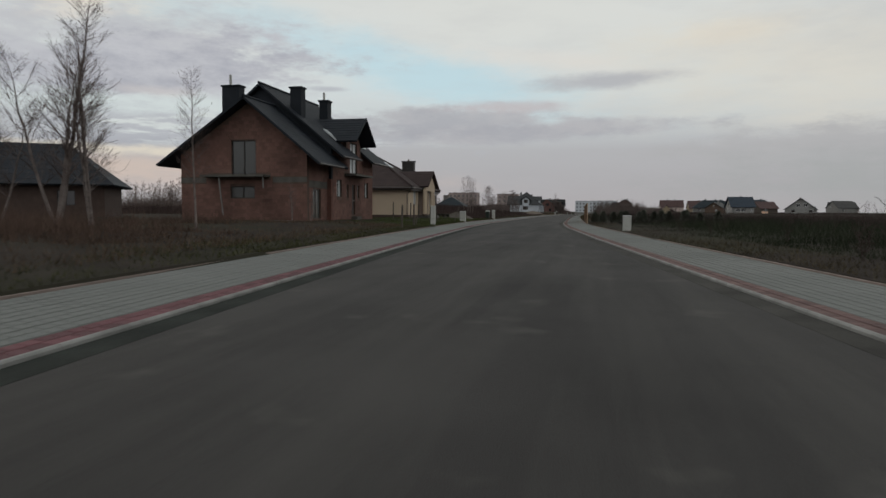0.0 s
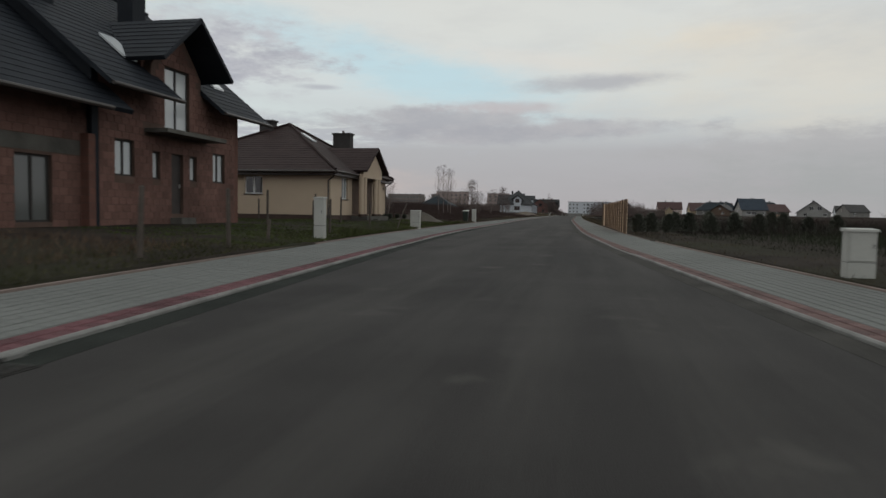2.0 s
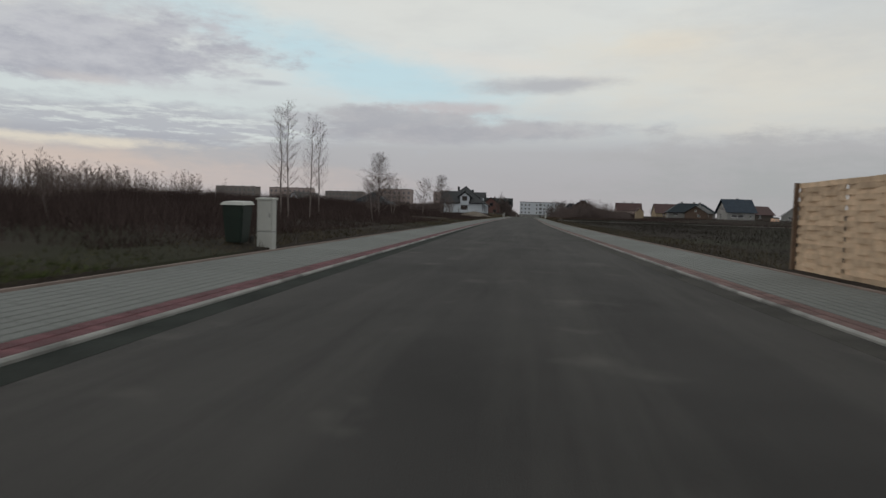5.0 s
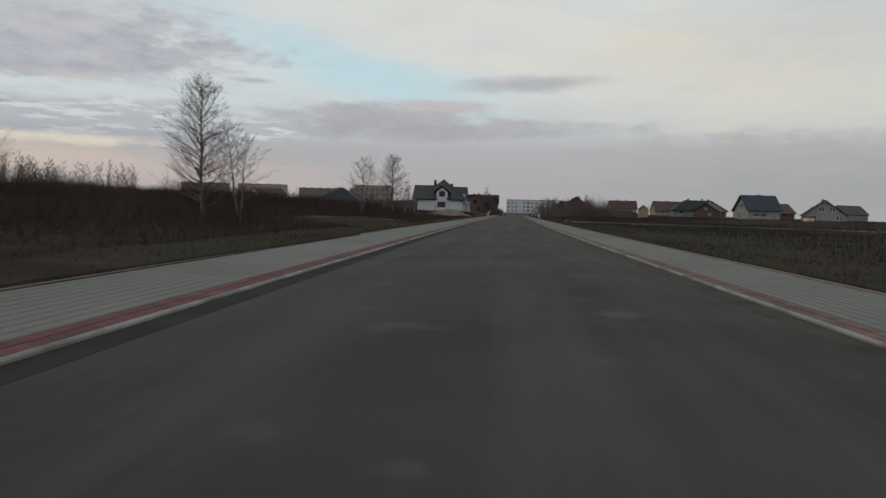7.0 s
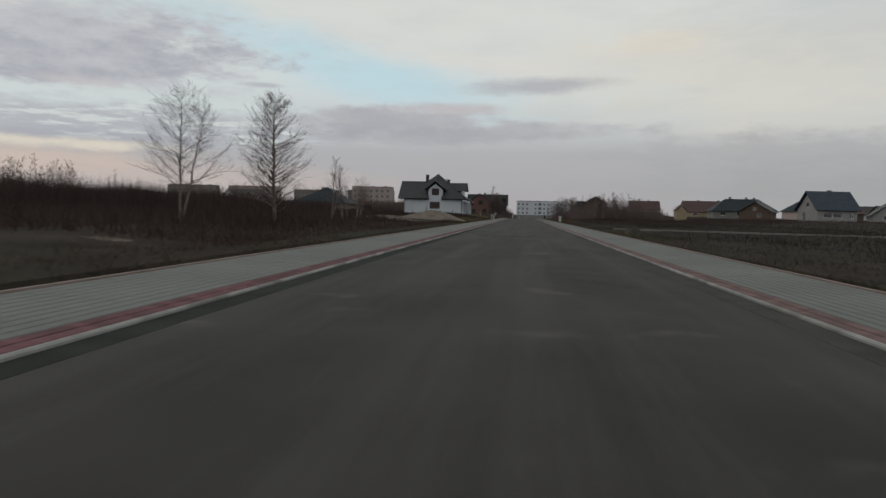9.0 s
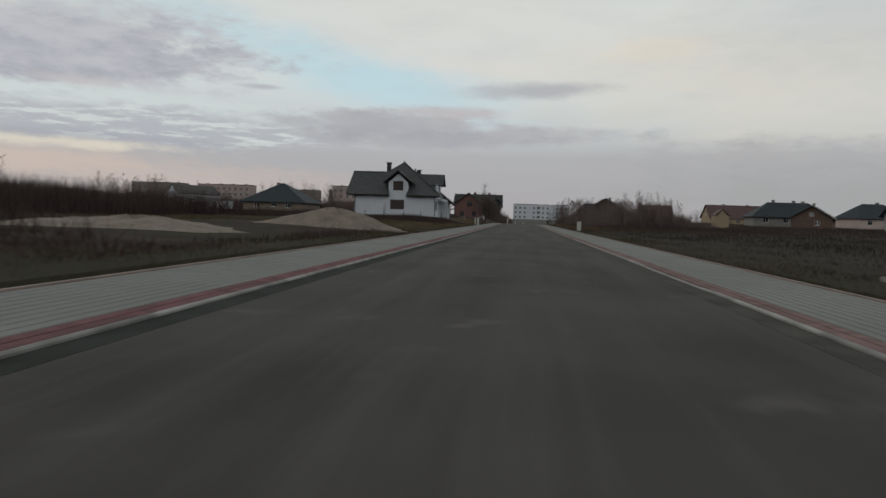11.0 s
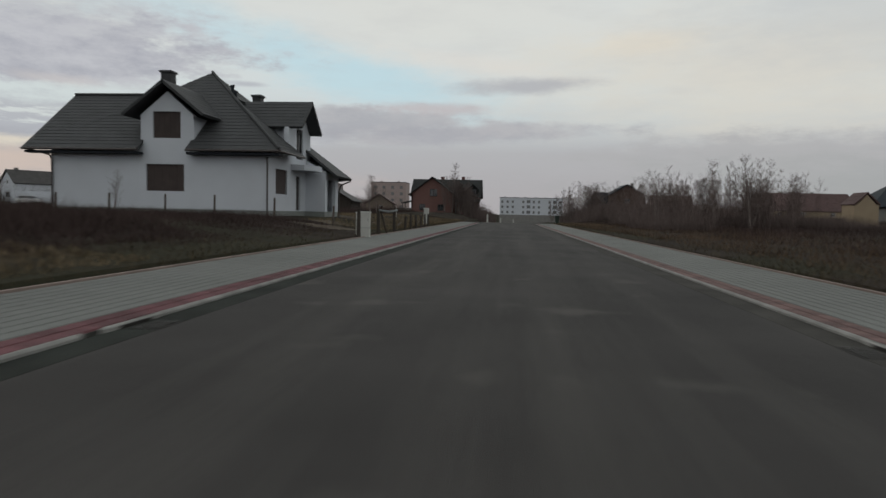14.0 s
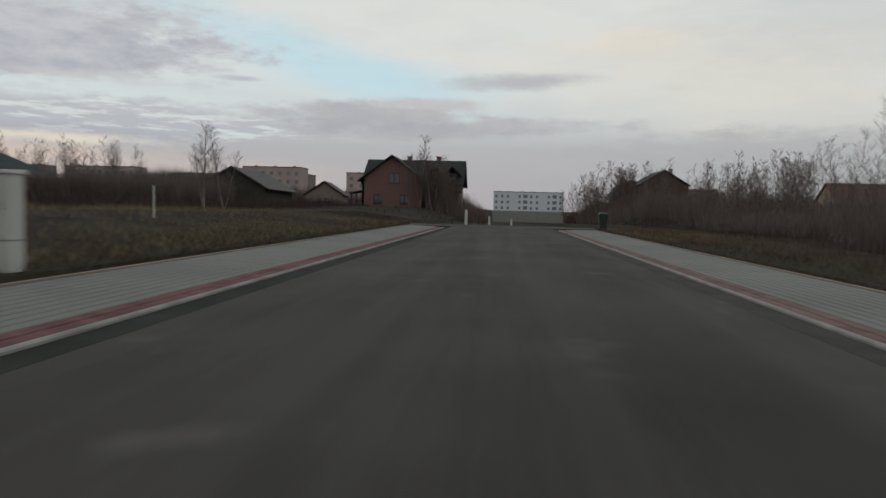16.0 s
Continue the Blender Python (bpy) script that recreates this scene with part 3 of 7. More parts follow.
def loft(name, profile, y0, y1, step, material, label, category, side=1):
    """A strip of constant section along the road; profile: (d, z) pairs from left to right over the top, closed below."""
    ys = np.arange(y0, y1 + 0.01, step)
    c = centre(ys)
    verts, faces, k = [], [], len(profile)
    for y, cx0 in zip(ys, c):
        verts += [(cx0 + side * d, y, z) for d, z in profile]
    for j in range(len(ys) - 1):
        for i in range(k):
            a, b = j * k + i, j * k + (i + 1) % k
            faces.append((a, b, b + k, a + k))
    faces += [tuple(range(k)), tuple(range((len(ys) - 1) * k, len(ys) * k))]
    ob = raw(name, verts, faces, material)
    bm = bmesh.new()
    bm.from_mesh(ob.data)
    bmesh.ops.recalc_face_normals(bm, faces=bm.faces)
    bm.to_mesh(ob.data)
    bm.free()
    return tagged(ob, label, category, kind="structure")


road = loft("road", [(-HALF, -0.012), (-HALF / 2, 0.004), (0, 0.012), (HALF / 2, 0.004), (HALF, -0.012), (HALF, -0.2), (-HALF, -0.2)],
            -40, Y_END, 2.0, M_ROAD, "worn dark grey asphalt road with pale gravel traces", "road")
bm = bmesh.new()
box(bm, -90, Y_END, -0.2, 90, Y_END + 6, 0.004)
crossing = tagged(part("road", bm, M_ROAD), "dark grey asphalt cross road at the junction", "road", kind="structure")


# ---- the unfinished brick house ----


def brick_skin(face, top, z0, openings, wall_part, singles=0, w=0.37, hgt=0.25, u_from=0.0):
    """Hollow bricks in running bond, a little proud of the mortar; the first whole ones are single pieces."""
    zt = lambda u: float(np.interp(u, [t[0] for t in top], [t[1] for t in top]))
    u_end = top[-1][0]
    rng = random.Random(7)
    me = bpy.data.meshes.new("brick")
    g = 0.011
    base = face.p(0, 0, 0)

    def corners(a, b, c, d, n1):
        i = 0.004
        return [tuple(face.p(*q) - base) for q in ((a, c, 0.001), (b, c, 0.001), (b, d, 0.001), (a, d, 0.001), (a + i, c + i, n1), (b - i, c + i, n1), (b - i, d - i, n1), (a + i, d - i, n1))]

    quads = [(0, 1, 5, 4), (1, 2, 6, 5), (2, 3, 7, 6), (3, 0, 4, 7), (4, 5, 6, 7)]
    me.from_pydata(corners(0, w - g, 0, hgt - g, 0.011), [], quads)
    me.materials.append(M_BRICK_P)
    verts, faces = [], []
    k = 0
    while z0 + k * hgt < max(t[1] for t in top):
        c, d = z0 + k * hgt, z0 + (k + 1) * hgt - g
        u = u_from - (w / 2 if k % 2 else 0)
        while u < u_end:
            a, b = max(u, u_from + 0.002), min(u + w - g, u_end - 0.002)
            spans = [(a, b)]
            for o in openings:
                if o[2] < d and o[3] > c:
                    spans = [s for x, y in spans for s in ((x, min(y, o[0])), (max(x, o[1]), y))]
            for x, y in spans:
                if y - x < 0.05 or min(zt(x), zt(y)) < d:
                    continue
                if y - x > w - g - 0.002 and singles > 0:
                    singles -= 1
                    ob = new("brick", me)
                    ob.parent = wall_part
                    ob.location = base + face.u * x + Vector((0, 0, c)) + face.n * rng.uniform(-0.002, 0.002)
                else:
                    s = len(verts)
                    verts += [tuple(Vector(v) + base) for v in corners(x, y, c, d, 0.011 + rng.uniform(-0.003, 0.002))]
                    faces += [tuple(i + s for i in f) for f in quads]
            u += w
        k += 1
    ob = raw("brick_field", verts, faces, M_BRICK_I, wall_part)
    tagged(ob, "red hollow bricks", kind="stuff")


def brick_house():
    X, Y, Z = -15.4, 47.0, 0.45
    h = thing("house", X, Y, Z, "unfinished red hollow-brick house with graphite roof and dark windows", "house")
    # front block, gable towards the south
    fs = Face(-19.95 - X, 40.7 - Y, 1, 0)
    ridge_f = 8.7 - Z
    kl, kr = 4.44 / 6.6, 4.44 / 5.4
    top = [(0, ridge_f - 5.25 * kl - 0.2), (5.25, ridge_f - 0.2), (9.35, ridge_f - 4.1 * kr - 0.2)]
    fo = [(3.85, 5.65, 3.15, 5.45), (3.75, 5.55, 1.55, 2.35)]
    brick_skin(fs, top, 0.02, fo + [(0, 1.95, 2.55, 3.0), (6.85, 9.4, 2.55, 3.0), (2.0, 6.75, 2.93, 3.12)], wall(fs, top, -0.4, fo, M_MORTAR, h), 300)
    window(fs, 3.85, 5.65, 3.15, 5.45, h, M_FRAME_D, M_GLASS_M, 1, False, label="dark-framed balcony window")
    window(fs, 3.75, 5.55, 1.55, 2.35, h, M_FRAME_D, M_GLASS_M, 1, False)
    bm = bmesh.new()
    fs.slab(bm, 2.05, 6.7, 2.95, 3.1, 0.003, 1.0)
    balc = part("balcony_slab", bm, M_CONC_D, h, "bare concrete balcony slab without railing")
    bm = bmesh.new()
    tube(bm, [fs.p(3.4, 2.95, 0.9), fs.p(3.5, 0.4, 0.55)], 0.05)
    part("prop", bm, M_CONC, balc)
    bm = bmesh.new()
    tube(bm, [fs.p(6.55, 3.1, 0.8), fs.p(6.6, 2.2, 0.8)], 0.05)
    part("prop", bm, M_CONC, balc)
    for a, b in ((6.9, 9.35), (0.0, 1.9)):
        bm = bmesh.new()
        fs.slab(bm, a, b, 2.6, 2.95, 0.002, 0.015)
        part("ring_beam", bm, M_CONC_D, h, "grey concrete ring beam")
    fe = Face(-10.6 - X, 40.7 - Y, 0, 1)
    brick_skin(fe, [(0.3, 4.55), (3.7, 4.55)], 0.02, [(0.9, 2.25, 0.2, 2.2), (0.25, 3.75, 2.28, 2.77)], wall(fe, [(0.3, 4.55), (3.7, 4.55)], -0.4, [(0.9, 2.25, 0.2, 2.2)], M_MORTAR, h), 0, u_from=0.3)
    window(fe, 0.9, 2.25, 0.2, 2.2, h, M_FRAME_D, M_GLASS_T, 1, False, label="tall dark-framed terrace window")
    bm = bmesh.new()
    fe.slab(bm, 0.3, 3.7, 2.3, 2.75, 0.002, 0.015)
    part("ring_beam", bm, M_CONC_D, h, "grey concrete ring beam")
    fw = Face(-19.95 - X, 44.4 - Y, 0, -1)
    wall(fw, [(0, 4.5), (3.4, 4.5)], -0.4, [], M_BRICK, h)
    # main block
    km = 0.818
    me = Face(-10.4 - X, 44.4 - Y, 0, 1)
    eav = 10.37 - Z - 5.4 * km - 0.25
    holes = [(1.05, 2.05, 1.75, 3.0), (3.05, 3.5, 1.73, 2.75), (4.2, 4.95, 0.45, 2.75), (5.4, 5.9, 1.75, 2.75), (7.1, 8.05, 1.77, 3.02)]
    mtop = [(0.3, eav), (3.0, eav), (3.01, 5.9), (4.6, 7.65), (6.2, 5.9), (6.21, eav), (8.9, eav)]
    brick_skin(me, mtop, 0.02, holes + [(3.8, 5.4, 3.6, 6.0), (2.55, 6.65, 3.36, 3.56)], wall(me, mtop, -0.4, holes + [(3.8, 5.4, 3.6, 6.0)], M_MORTAR, h), 0, u_from=0.3)
    for i, (a, b, c, d) in enumerate(holes):
        if i == 2:
            bm = bmesh.new()
            me.slab(bm, a, b, c, d, -0.2, -0.12)
            door = part("door", bm, M_DOOR, h, "dark entrance door")
            bm = bmesh.new()
            me.slab(bm, b - 0.12, b - 0.08, c + 1.0, c + 1.15, -0.12, -0.07)
            part("door_handle", bm, M_BOX, door)
        else:
            window(me, a, b, c, d, h, M_FRAME_D, M_GLASS_B, 1 if b - a > 0.8 else 0, False)
    window(me, 3.8, 5.4, 3.6, 6.0, h, M_FRAME_D, M_GLASS_B, 1, False, label="dormer balcony window")
    bm = bmesh.new()
    me.slab(bm, 2.6, 6.6, 3.38, 3.53, 0.003, 0.95)
    part("balcony_slab", bm, M_CONC_D, h, "bare concrete balcony slab over the entrance")
    ms = Face(-21.2 - X, 44.4 - Y, 1, 0)
    gtop = [(0, eav), (5.4, 10.37 - Z - 0.25), (10.8, eav)]
    wall(ms, gtop, -0.4, [], M_TILE_BLACK, h)
    mn = Face(-10.4 - X, 53.6 - Y, -1, 0)
    wall(mn, gtop, -0.4, [], M_BRICK, h)
    mw = Face(-21.2 - X, 53.6 - Y, 0, -1)
    wall(mw, [(0.3, eav), (8.9, eav)], -0.4, [], M_BRICK, h)
    bm = bmesh.new()
    me.slab(bm, -0.3, 0.0, -0.4, 3.0, -0.3, 0.12)
    part("pillar", bm, M_BRICK, h, "rough brick pillar")
    bm = bmesh.new()
    me.slab(bm, 4.1, 5.05, -0.3, 0.3, 0.003, 0.5)
    part("doorstep", bm, M_CONC_D, h)
    bm = bmesh.new()
    fs.slab(bm, -0.1, 9.9, -0.3, 0.06, 0.003, 0.2)
    part("plinth", bm, M_CONC, h)
    # roofs
    xr, zr = -14.7 - X, ridge_f
    y0, y1 = 39.8 - Y, 45.0 - Y
    roof([[(xr - 6.6, y0, zr - 4.44), (xr, y0, zr), (xr, y1, zr), (xr - 6.6, y1, zr - 4.44)],
          [(xr + 5.4, y0, zr - 4.44), (xr, y0, zr), (xr, y1, zr), (xr + 5.4, y1, zr - 4.44)]], M_TILE_BLACK, h, 0.35, "", "roof", 0.014)
    xm, zm = -15.8 - X, 10.37 - Z
    s0, s1 = 44.0 - Y, 54.7 - Y
    ex, ez = 6.5, 6.5 * km
    a, b = 47.75 - Y, 50.6 - Y
    nx_, nz_ = 3.4, 3.4 * km
    roof([[(xm - ex, s0, zm - ez), (xm, s0, zm), (xm, s1, zm), (xm - ex, s1, zm - ez)],
          [(xm + nx_, s0, zm - nz_), (xm, s0, zm), (xm, s1, zm), (xm + nx_, s1, zm - nz_)],
          [(xm + ex, s0, zm - ez), (xm + nx_, s0, zm - nz_), (xm + nx_, a, zm - nz_), (xm + ex, a, zm - ez)],
          [(xm + ex, b, zm - ez), (xm + nx_, b, zm - nz_), (xm + nx_, s1, zm - nz_), (xm + ex, s1, zm - ez)]], M_TILE_BLACK, h, 0.35, "", "roof", 0.014)
    ridge_cap([(xm, s0, zm + 0.05), (xm, s1, zm + 0.05)], M_TILE_BLACK, h)
    ridge_cap([(xr, y0, zr + 0.05), (xr, y1, zr + 0.05)], M_TILE_BLACK, h)
    # dormer roof
    dy_, dz_ = 48.95 - Y, 8.36 - Z
    x0, x1 = -9.3 - X, -13.6 - X
    roof([[(x0, dy_, dz_), (x1, dy_, dz_), (x1, dy_ - 2.35, dz_ - 1.95), (x0, dy_ - 2.35, dz_ - 1.95)],
          [(x0, dy_, dz_), (x1, dy_, dz_), (x1, dy_ + 2.35, dz_ - 1.95), (x0, dy_ + 2.35, dz_ - 1.95)]], M_TILE_BLACK, h, 0.35, "dormer roof", "roof", 0.02)
    for dd in (-1.55, 1.55):
        bm = bmesh.new()
        box(bm, x1 + 0.4, dy_ + dd - 0.12, 4.6, -10.71 - X, dy_ + dd + 0.12, 6.5)
        part("dormer_cheek", bm, M_BRICK, h)
    chimney(h, -19.2 - X, 46.4 - Y, 6.0, 10.72 - Z, 1.45, 0.8, M_TILE_BLACK, pipe=0.85)
    chimney(h, -13.35 - X, 45.3 - Y, 7.0, 10.2 - Z, 0.85, 0.75, M_TILE_BLACK)
    chimney(h, -13.2 - X, 50.1 - Y, 7.0, 10.0 - Z, 0.7, 0.8, M_TILE_BLACK, pipe=0.65)
    for yy in (46.6, 52.4):
        bm = bmesh.new()
        xx = 3.9
        for (u0, u1) in ((0, 0.55),):
            p = [(xm + xx + u0, yy - Y, zm - (xx + u0) * km + 0.05), (xm + xx + u0, yy - Y + 0.8, zm - (xx + u0) * km + 0.05),
                 (xm + xx + u1 + 0.5, yy - Y + 0.8, zm - (xx + u1 + 0.5) * km + 0.05), (xm + xx + u1 + 0.5, yy - Y, zm - (xx + u1 + 0.5) * km + 0.05)]
            hexa(bm, p + [(q[0], q[1], q[2] + 0.09) for q in p])
        part("skylight", bm, M_SKYLIGHT, h, "roof window")
    gutter(h, (xm + ex + 0.03, s0, zm - ez - 0.05), (xm + ex + 0.03, a, zm - ez - 0.05))
    gutter(h, (xm + ex + 0.03, b, zm - ez - 0.05), (xm + ex + 0.03, s1, zm - ez - 0.05))
    gutter(h, (xr + 5.43, y0, zr - 4.49), (xr + 5.43, 44.0 - Y, zr - 4.49))


brick_house()

# ---- the cream bungalow ----


def bungalow():
    X, Y, Z = -16.6, 71.0, 0.45
    h = thing("house", X, Y, Z, "cream rendered bungalow with brown hipped roof and columned porch", "house")
    zp, ze = 0.35, 3.2
    E = Face(-10.4 - X, 65.1 - Y, 0, 1)
    holes = [(1.95, 3.12, 1.4, 2.87), (9.0, 10.3, 1.4, 2.87), (7.0, 8.0, 0.4, 2.6)]
    wall(E, [(0.3, ze), (11.6, ze)], zp, holes, M_CREAM, h)
    for o in holes[:2]:
        window(E, *o, h, M_FRAME_W, M_GLASS_L, 1, True, label="white-framed window with brown sill")
    bm = bmesh.new()
    E.slab(bm, 7.003, 7.997, 0.4, 2.6, -0.1, 0.012)
    part("door", bm, M_PORCH, h, "brown entrance door")
    S = Face(-29.0 - X, 65.1 - Y, 1, 0)
    sh = [(12.7, 13.95, 1.65, 2.8), (4.0, 5.2, 1.65, 2.8)]
    wall(S, [(0, ze), (18.6, ze)], zp, sh, M_CREAM, h)
    for o in sh:
        window(S, *o, h, M_FRAME_W, M_GLASS, 1, True, label="white-framed window with brown sill")
    Nf = Face(-10.4 - X, 77.0 - Y, -1, 0)
    wall(Nf, [(0, ze), (18.6, ze)], zp, [], M_CREAM, h)
    Wf = Face(-29.0 - X, 77.0 - Y, 0, -1)
    wall(Wf, [(0.3, ze), (11.6, ze)], zp, [], M_CREAM, h)
    bm = bmesh.new()
    box(bm, -28.97 - X, 65.13 - Y, -0.4, -10.43 - X, 76.97 - Y, zp)
    part("plinth", bm, M_PLINTH, h, "dark brown plinth")
    # hipped roofs
    o = 0.55
    x0, x1, y0, y1 = -23.6 - X, -10.4 + o - X, 65.1 - o - Y, 77.0 + o - Y
    ez = 3.62 - Z
    px, py, pz = -15.95 - X, 71.05 - Y, 7.3 - Z
    roof([[(x0, y0, ez), (x1, y0, ez), (px, py, pz)], [(x1, y0, ez), (x1, y1, ez), (px, py, pz)],
          [(x1, y1, ez), (x0, y1, ez), (px, py, pz)], [(x0, y1, ez), (x0, y0, ez), (px, py, pz)]], M_TILE_BROWN, h)
    w0, rz, t = -29.6 - X, 6.2 - Z, 5.0
    roof([[(w0, y0, ez), (-20.5 - X, y0, ez), (-20.5 - X, py, rz), (w0 + t, py, rz)],
          [(w0, y1, ez), (-20.5 - X, y1, ez), (-20.5 - X, py, rz), (w0 + t, py, rz)],
          [(w0, y0, ez), (w0, y1, ez), (w0 + t, py, rz)]], M_TILE_BROWN, h)
    for q in ((x1, y0), (x1, y1), (x0, y0)):
        ridge_cap([(q[0], q[1], ez + 0.06), (px, py, pz + 0.06)], M_TILE_BROWN, h, name="hip_cap")
    bm = bmesh.new()
    box(bm, x0 + 0.1, y0 + 0.1, ez - 0.32, x1 - 0.1, y1 - 0.1, ez - 0.17)
    box(bm, w0 + 0.1, y0 + 0.1, ez - 0.32, x0 + 0.097, y1 - 0.1, ez - 0.17)
    part("soffit", bm, M_GUTTER, h)
    # porch
    cy_, rz, hw = 71.35 - Y, 5.62 - Z, 2.65
    fx, bx = -9.2 - X, -14.2 - X
    roof([[(fx, cy_, rz), (bx, cy_, rz), (bx, cy_ - hw, rz - 1.75), (fx, cy_ - hw, rz - 1.75)],
          [(fx, cy_, rz), (bx, cy_, rz), (bx, cy_ + hw, rz - 1.75), (fx, cy_ + hw, rz - 1.75)]], M_TILE_BROWN, h, label="porch roof")
    P = Face(-9.55 - X, cy_, 0, 1)
    bm = bmesh.new()
    P.slab(bm, -2.4, 0, 2.95, 3.22, -0.25, 0, None, 4.85)
    P.slab(bm, 0, 1.9, 2.95, 4.85, -0.25, 0, None, 3.55)
    part("porch_gable", bm, M_CREAM, h, "cream porch gable")
    for u in (-2.4, -1.72, 0.72, 1.45):
        bm = bmesh.new()
        c = P.p(u, 0, -0.13)
        tube(bm, [(c.x, c.y, 0.3), (c.x, c.y, 2.97)], 0.17, 16)
        col_ = part("column", bm, M_CREAM, h, "round cream porch column")
        bm = bmesh.new()
        tube(bm, [(c.x, c.y, 0.25), (c.x, c.y, 0.42)], 0.22, 16)
        part("column_base", bm, M_PLINTH, col_)
    bm = bmesh.new()
    box(bm, -10.39 - X, cy_ - 2.5, -0.4, -9.2 - X, cy_ + 2.5, 0.28)
    box(bm, -9.2 - X, cy_ - 1.2, -0.4, -8.85 - X, cy_ + 1.2, 0.1)
    part("porch_floor", bm, M_CONC_D, h, "concrete porch floor with a step")
    chimney(h, -12.75 - X, 73.6 - Y, 3.6, 6.93 - Z, 1.35, 0.75, M_CHIM, pipe=0.0)
    bm = bmesh.new()
    tube(bm, [(-12.75 - X, 73.6 - Y, 6.93 - Z), (-12.75 - X, 73.6 - Y, 7.13 - Z)], 0.1)
    part("chimney_pot", bm, M_PLINTH, h)
    for a, b, z0 in ((4.0, 6.997, zp + 0.02), (6.997, 8.003, 2.6), (8.003, 8.4, zp + 0.02)):
        bm = bmesh.new()
        E.slab(bm, a, b, z0, 2.9, 0.003, 0.02)
        part("cladding", bm, M_PORCH, h, "brown cladding inside the porch")
    bm = bmesh.new()
    E.slab(bm, 5.77, 5.93, 1.85, 1.9, 0.02, 0.16)
    E.slab(bm, 5.78, 5.92, 1.48, 1.85, 0.05, 0.15)
    part("wall_lamp", bm, M_FRAME_D, h, "dark wall lantern")
    bm = bmesh.new()
    E.slab(bm, 11.15, 11.4, 2.3, 2.5, 0.003, 0.025)
    part("plaque", bm, M_FRAME_D, h, "small dark plaque")
    chimney(h, -17.3 - X, 70.4 - Y, 5.5, 7.52 - Z, 1.0, 0.75, M_CHIM)
    bm = bmesh.new()
    q = [(-14.6, 70.0), (-14.6, 70.7), (-13.7, 70.7), (-13.7, 70.0)]
    zz = lambda x: pz - (x - px) * (pz - ez) / (x1 - px)
    pts = [(a - X, b - Y, zz(a - X) + 0.04) for a, b in q]
    hexa(bm, pts + [(a, b, c + 0.08) for a, b, c in pts])
    part("skylight", bm, M_SKYLIGHT, h, "roof window")
    gutter(h, (x1 + 0.05, y0, ez - 0.08), (x1 + 0.05, cy_ - hw - 0.05, ez - 0.08))
    gutter(h, (x0 - 6, y0 - 0.05, ez - 0.08), (x1, y0 - 0.05, ez - 0.08))
    downpipe(h, [(x1, y0 + 0.15, ez - 0.12), (x1 - 0.2, y0 + 0.35, ez - 0.3), (-10.52 - X, 65.0 - Y, ez - 0.65), (-10.52 - X, 65.0 - Y, -0.2)], 0.055)
    downpipe(h, [(x1, y1 - 0.15, ez - 0.12), (-10.3 - X, 76.8 - Y, ez - 0.6), (-10.3 - X, 76.8 - Y, -0.2)], 0.055)


bungalow()

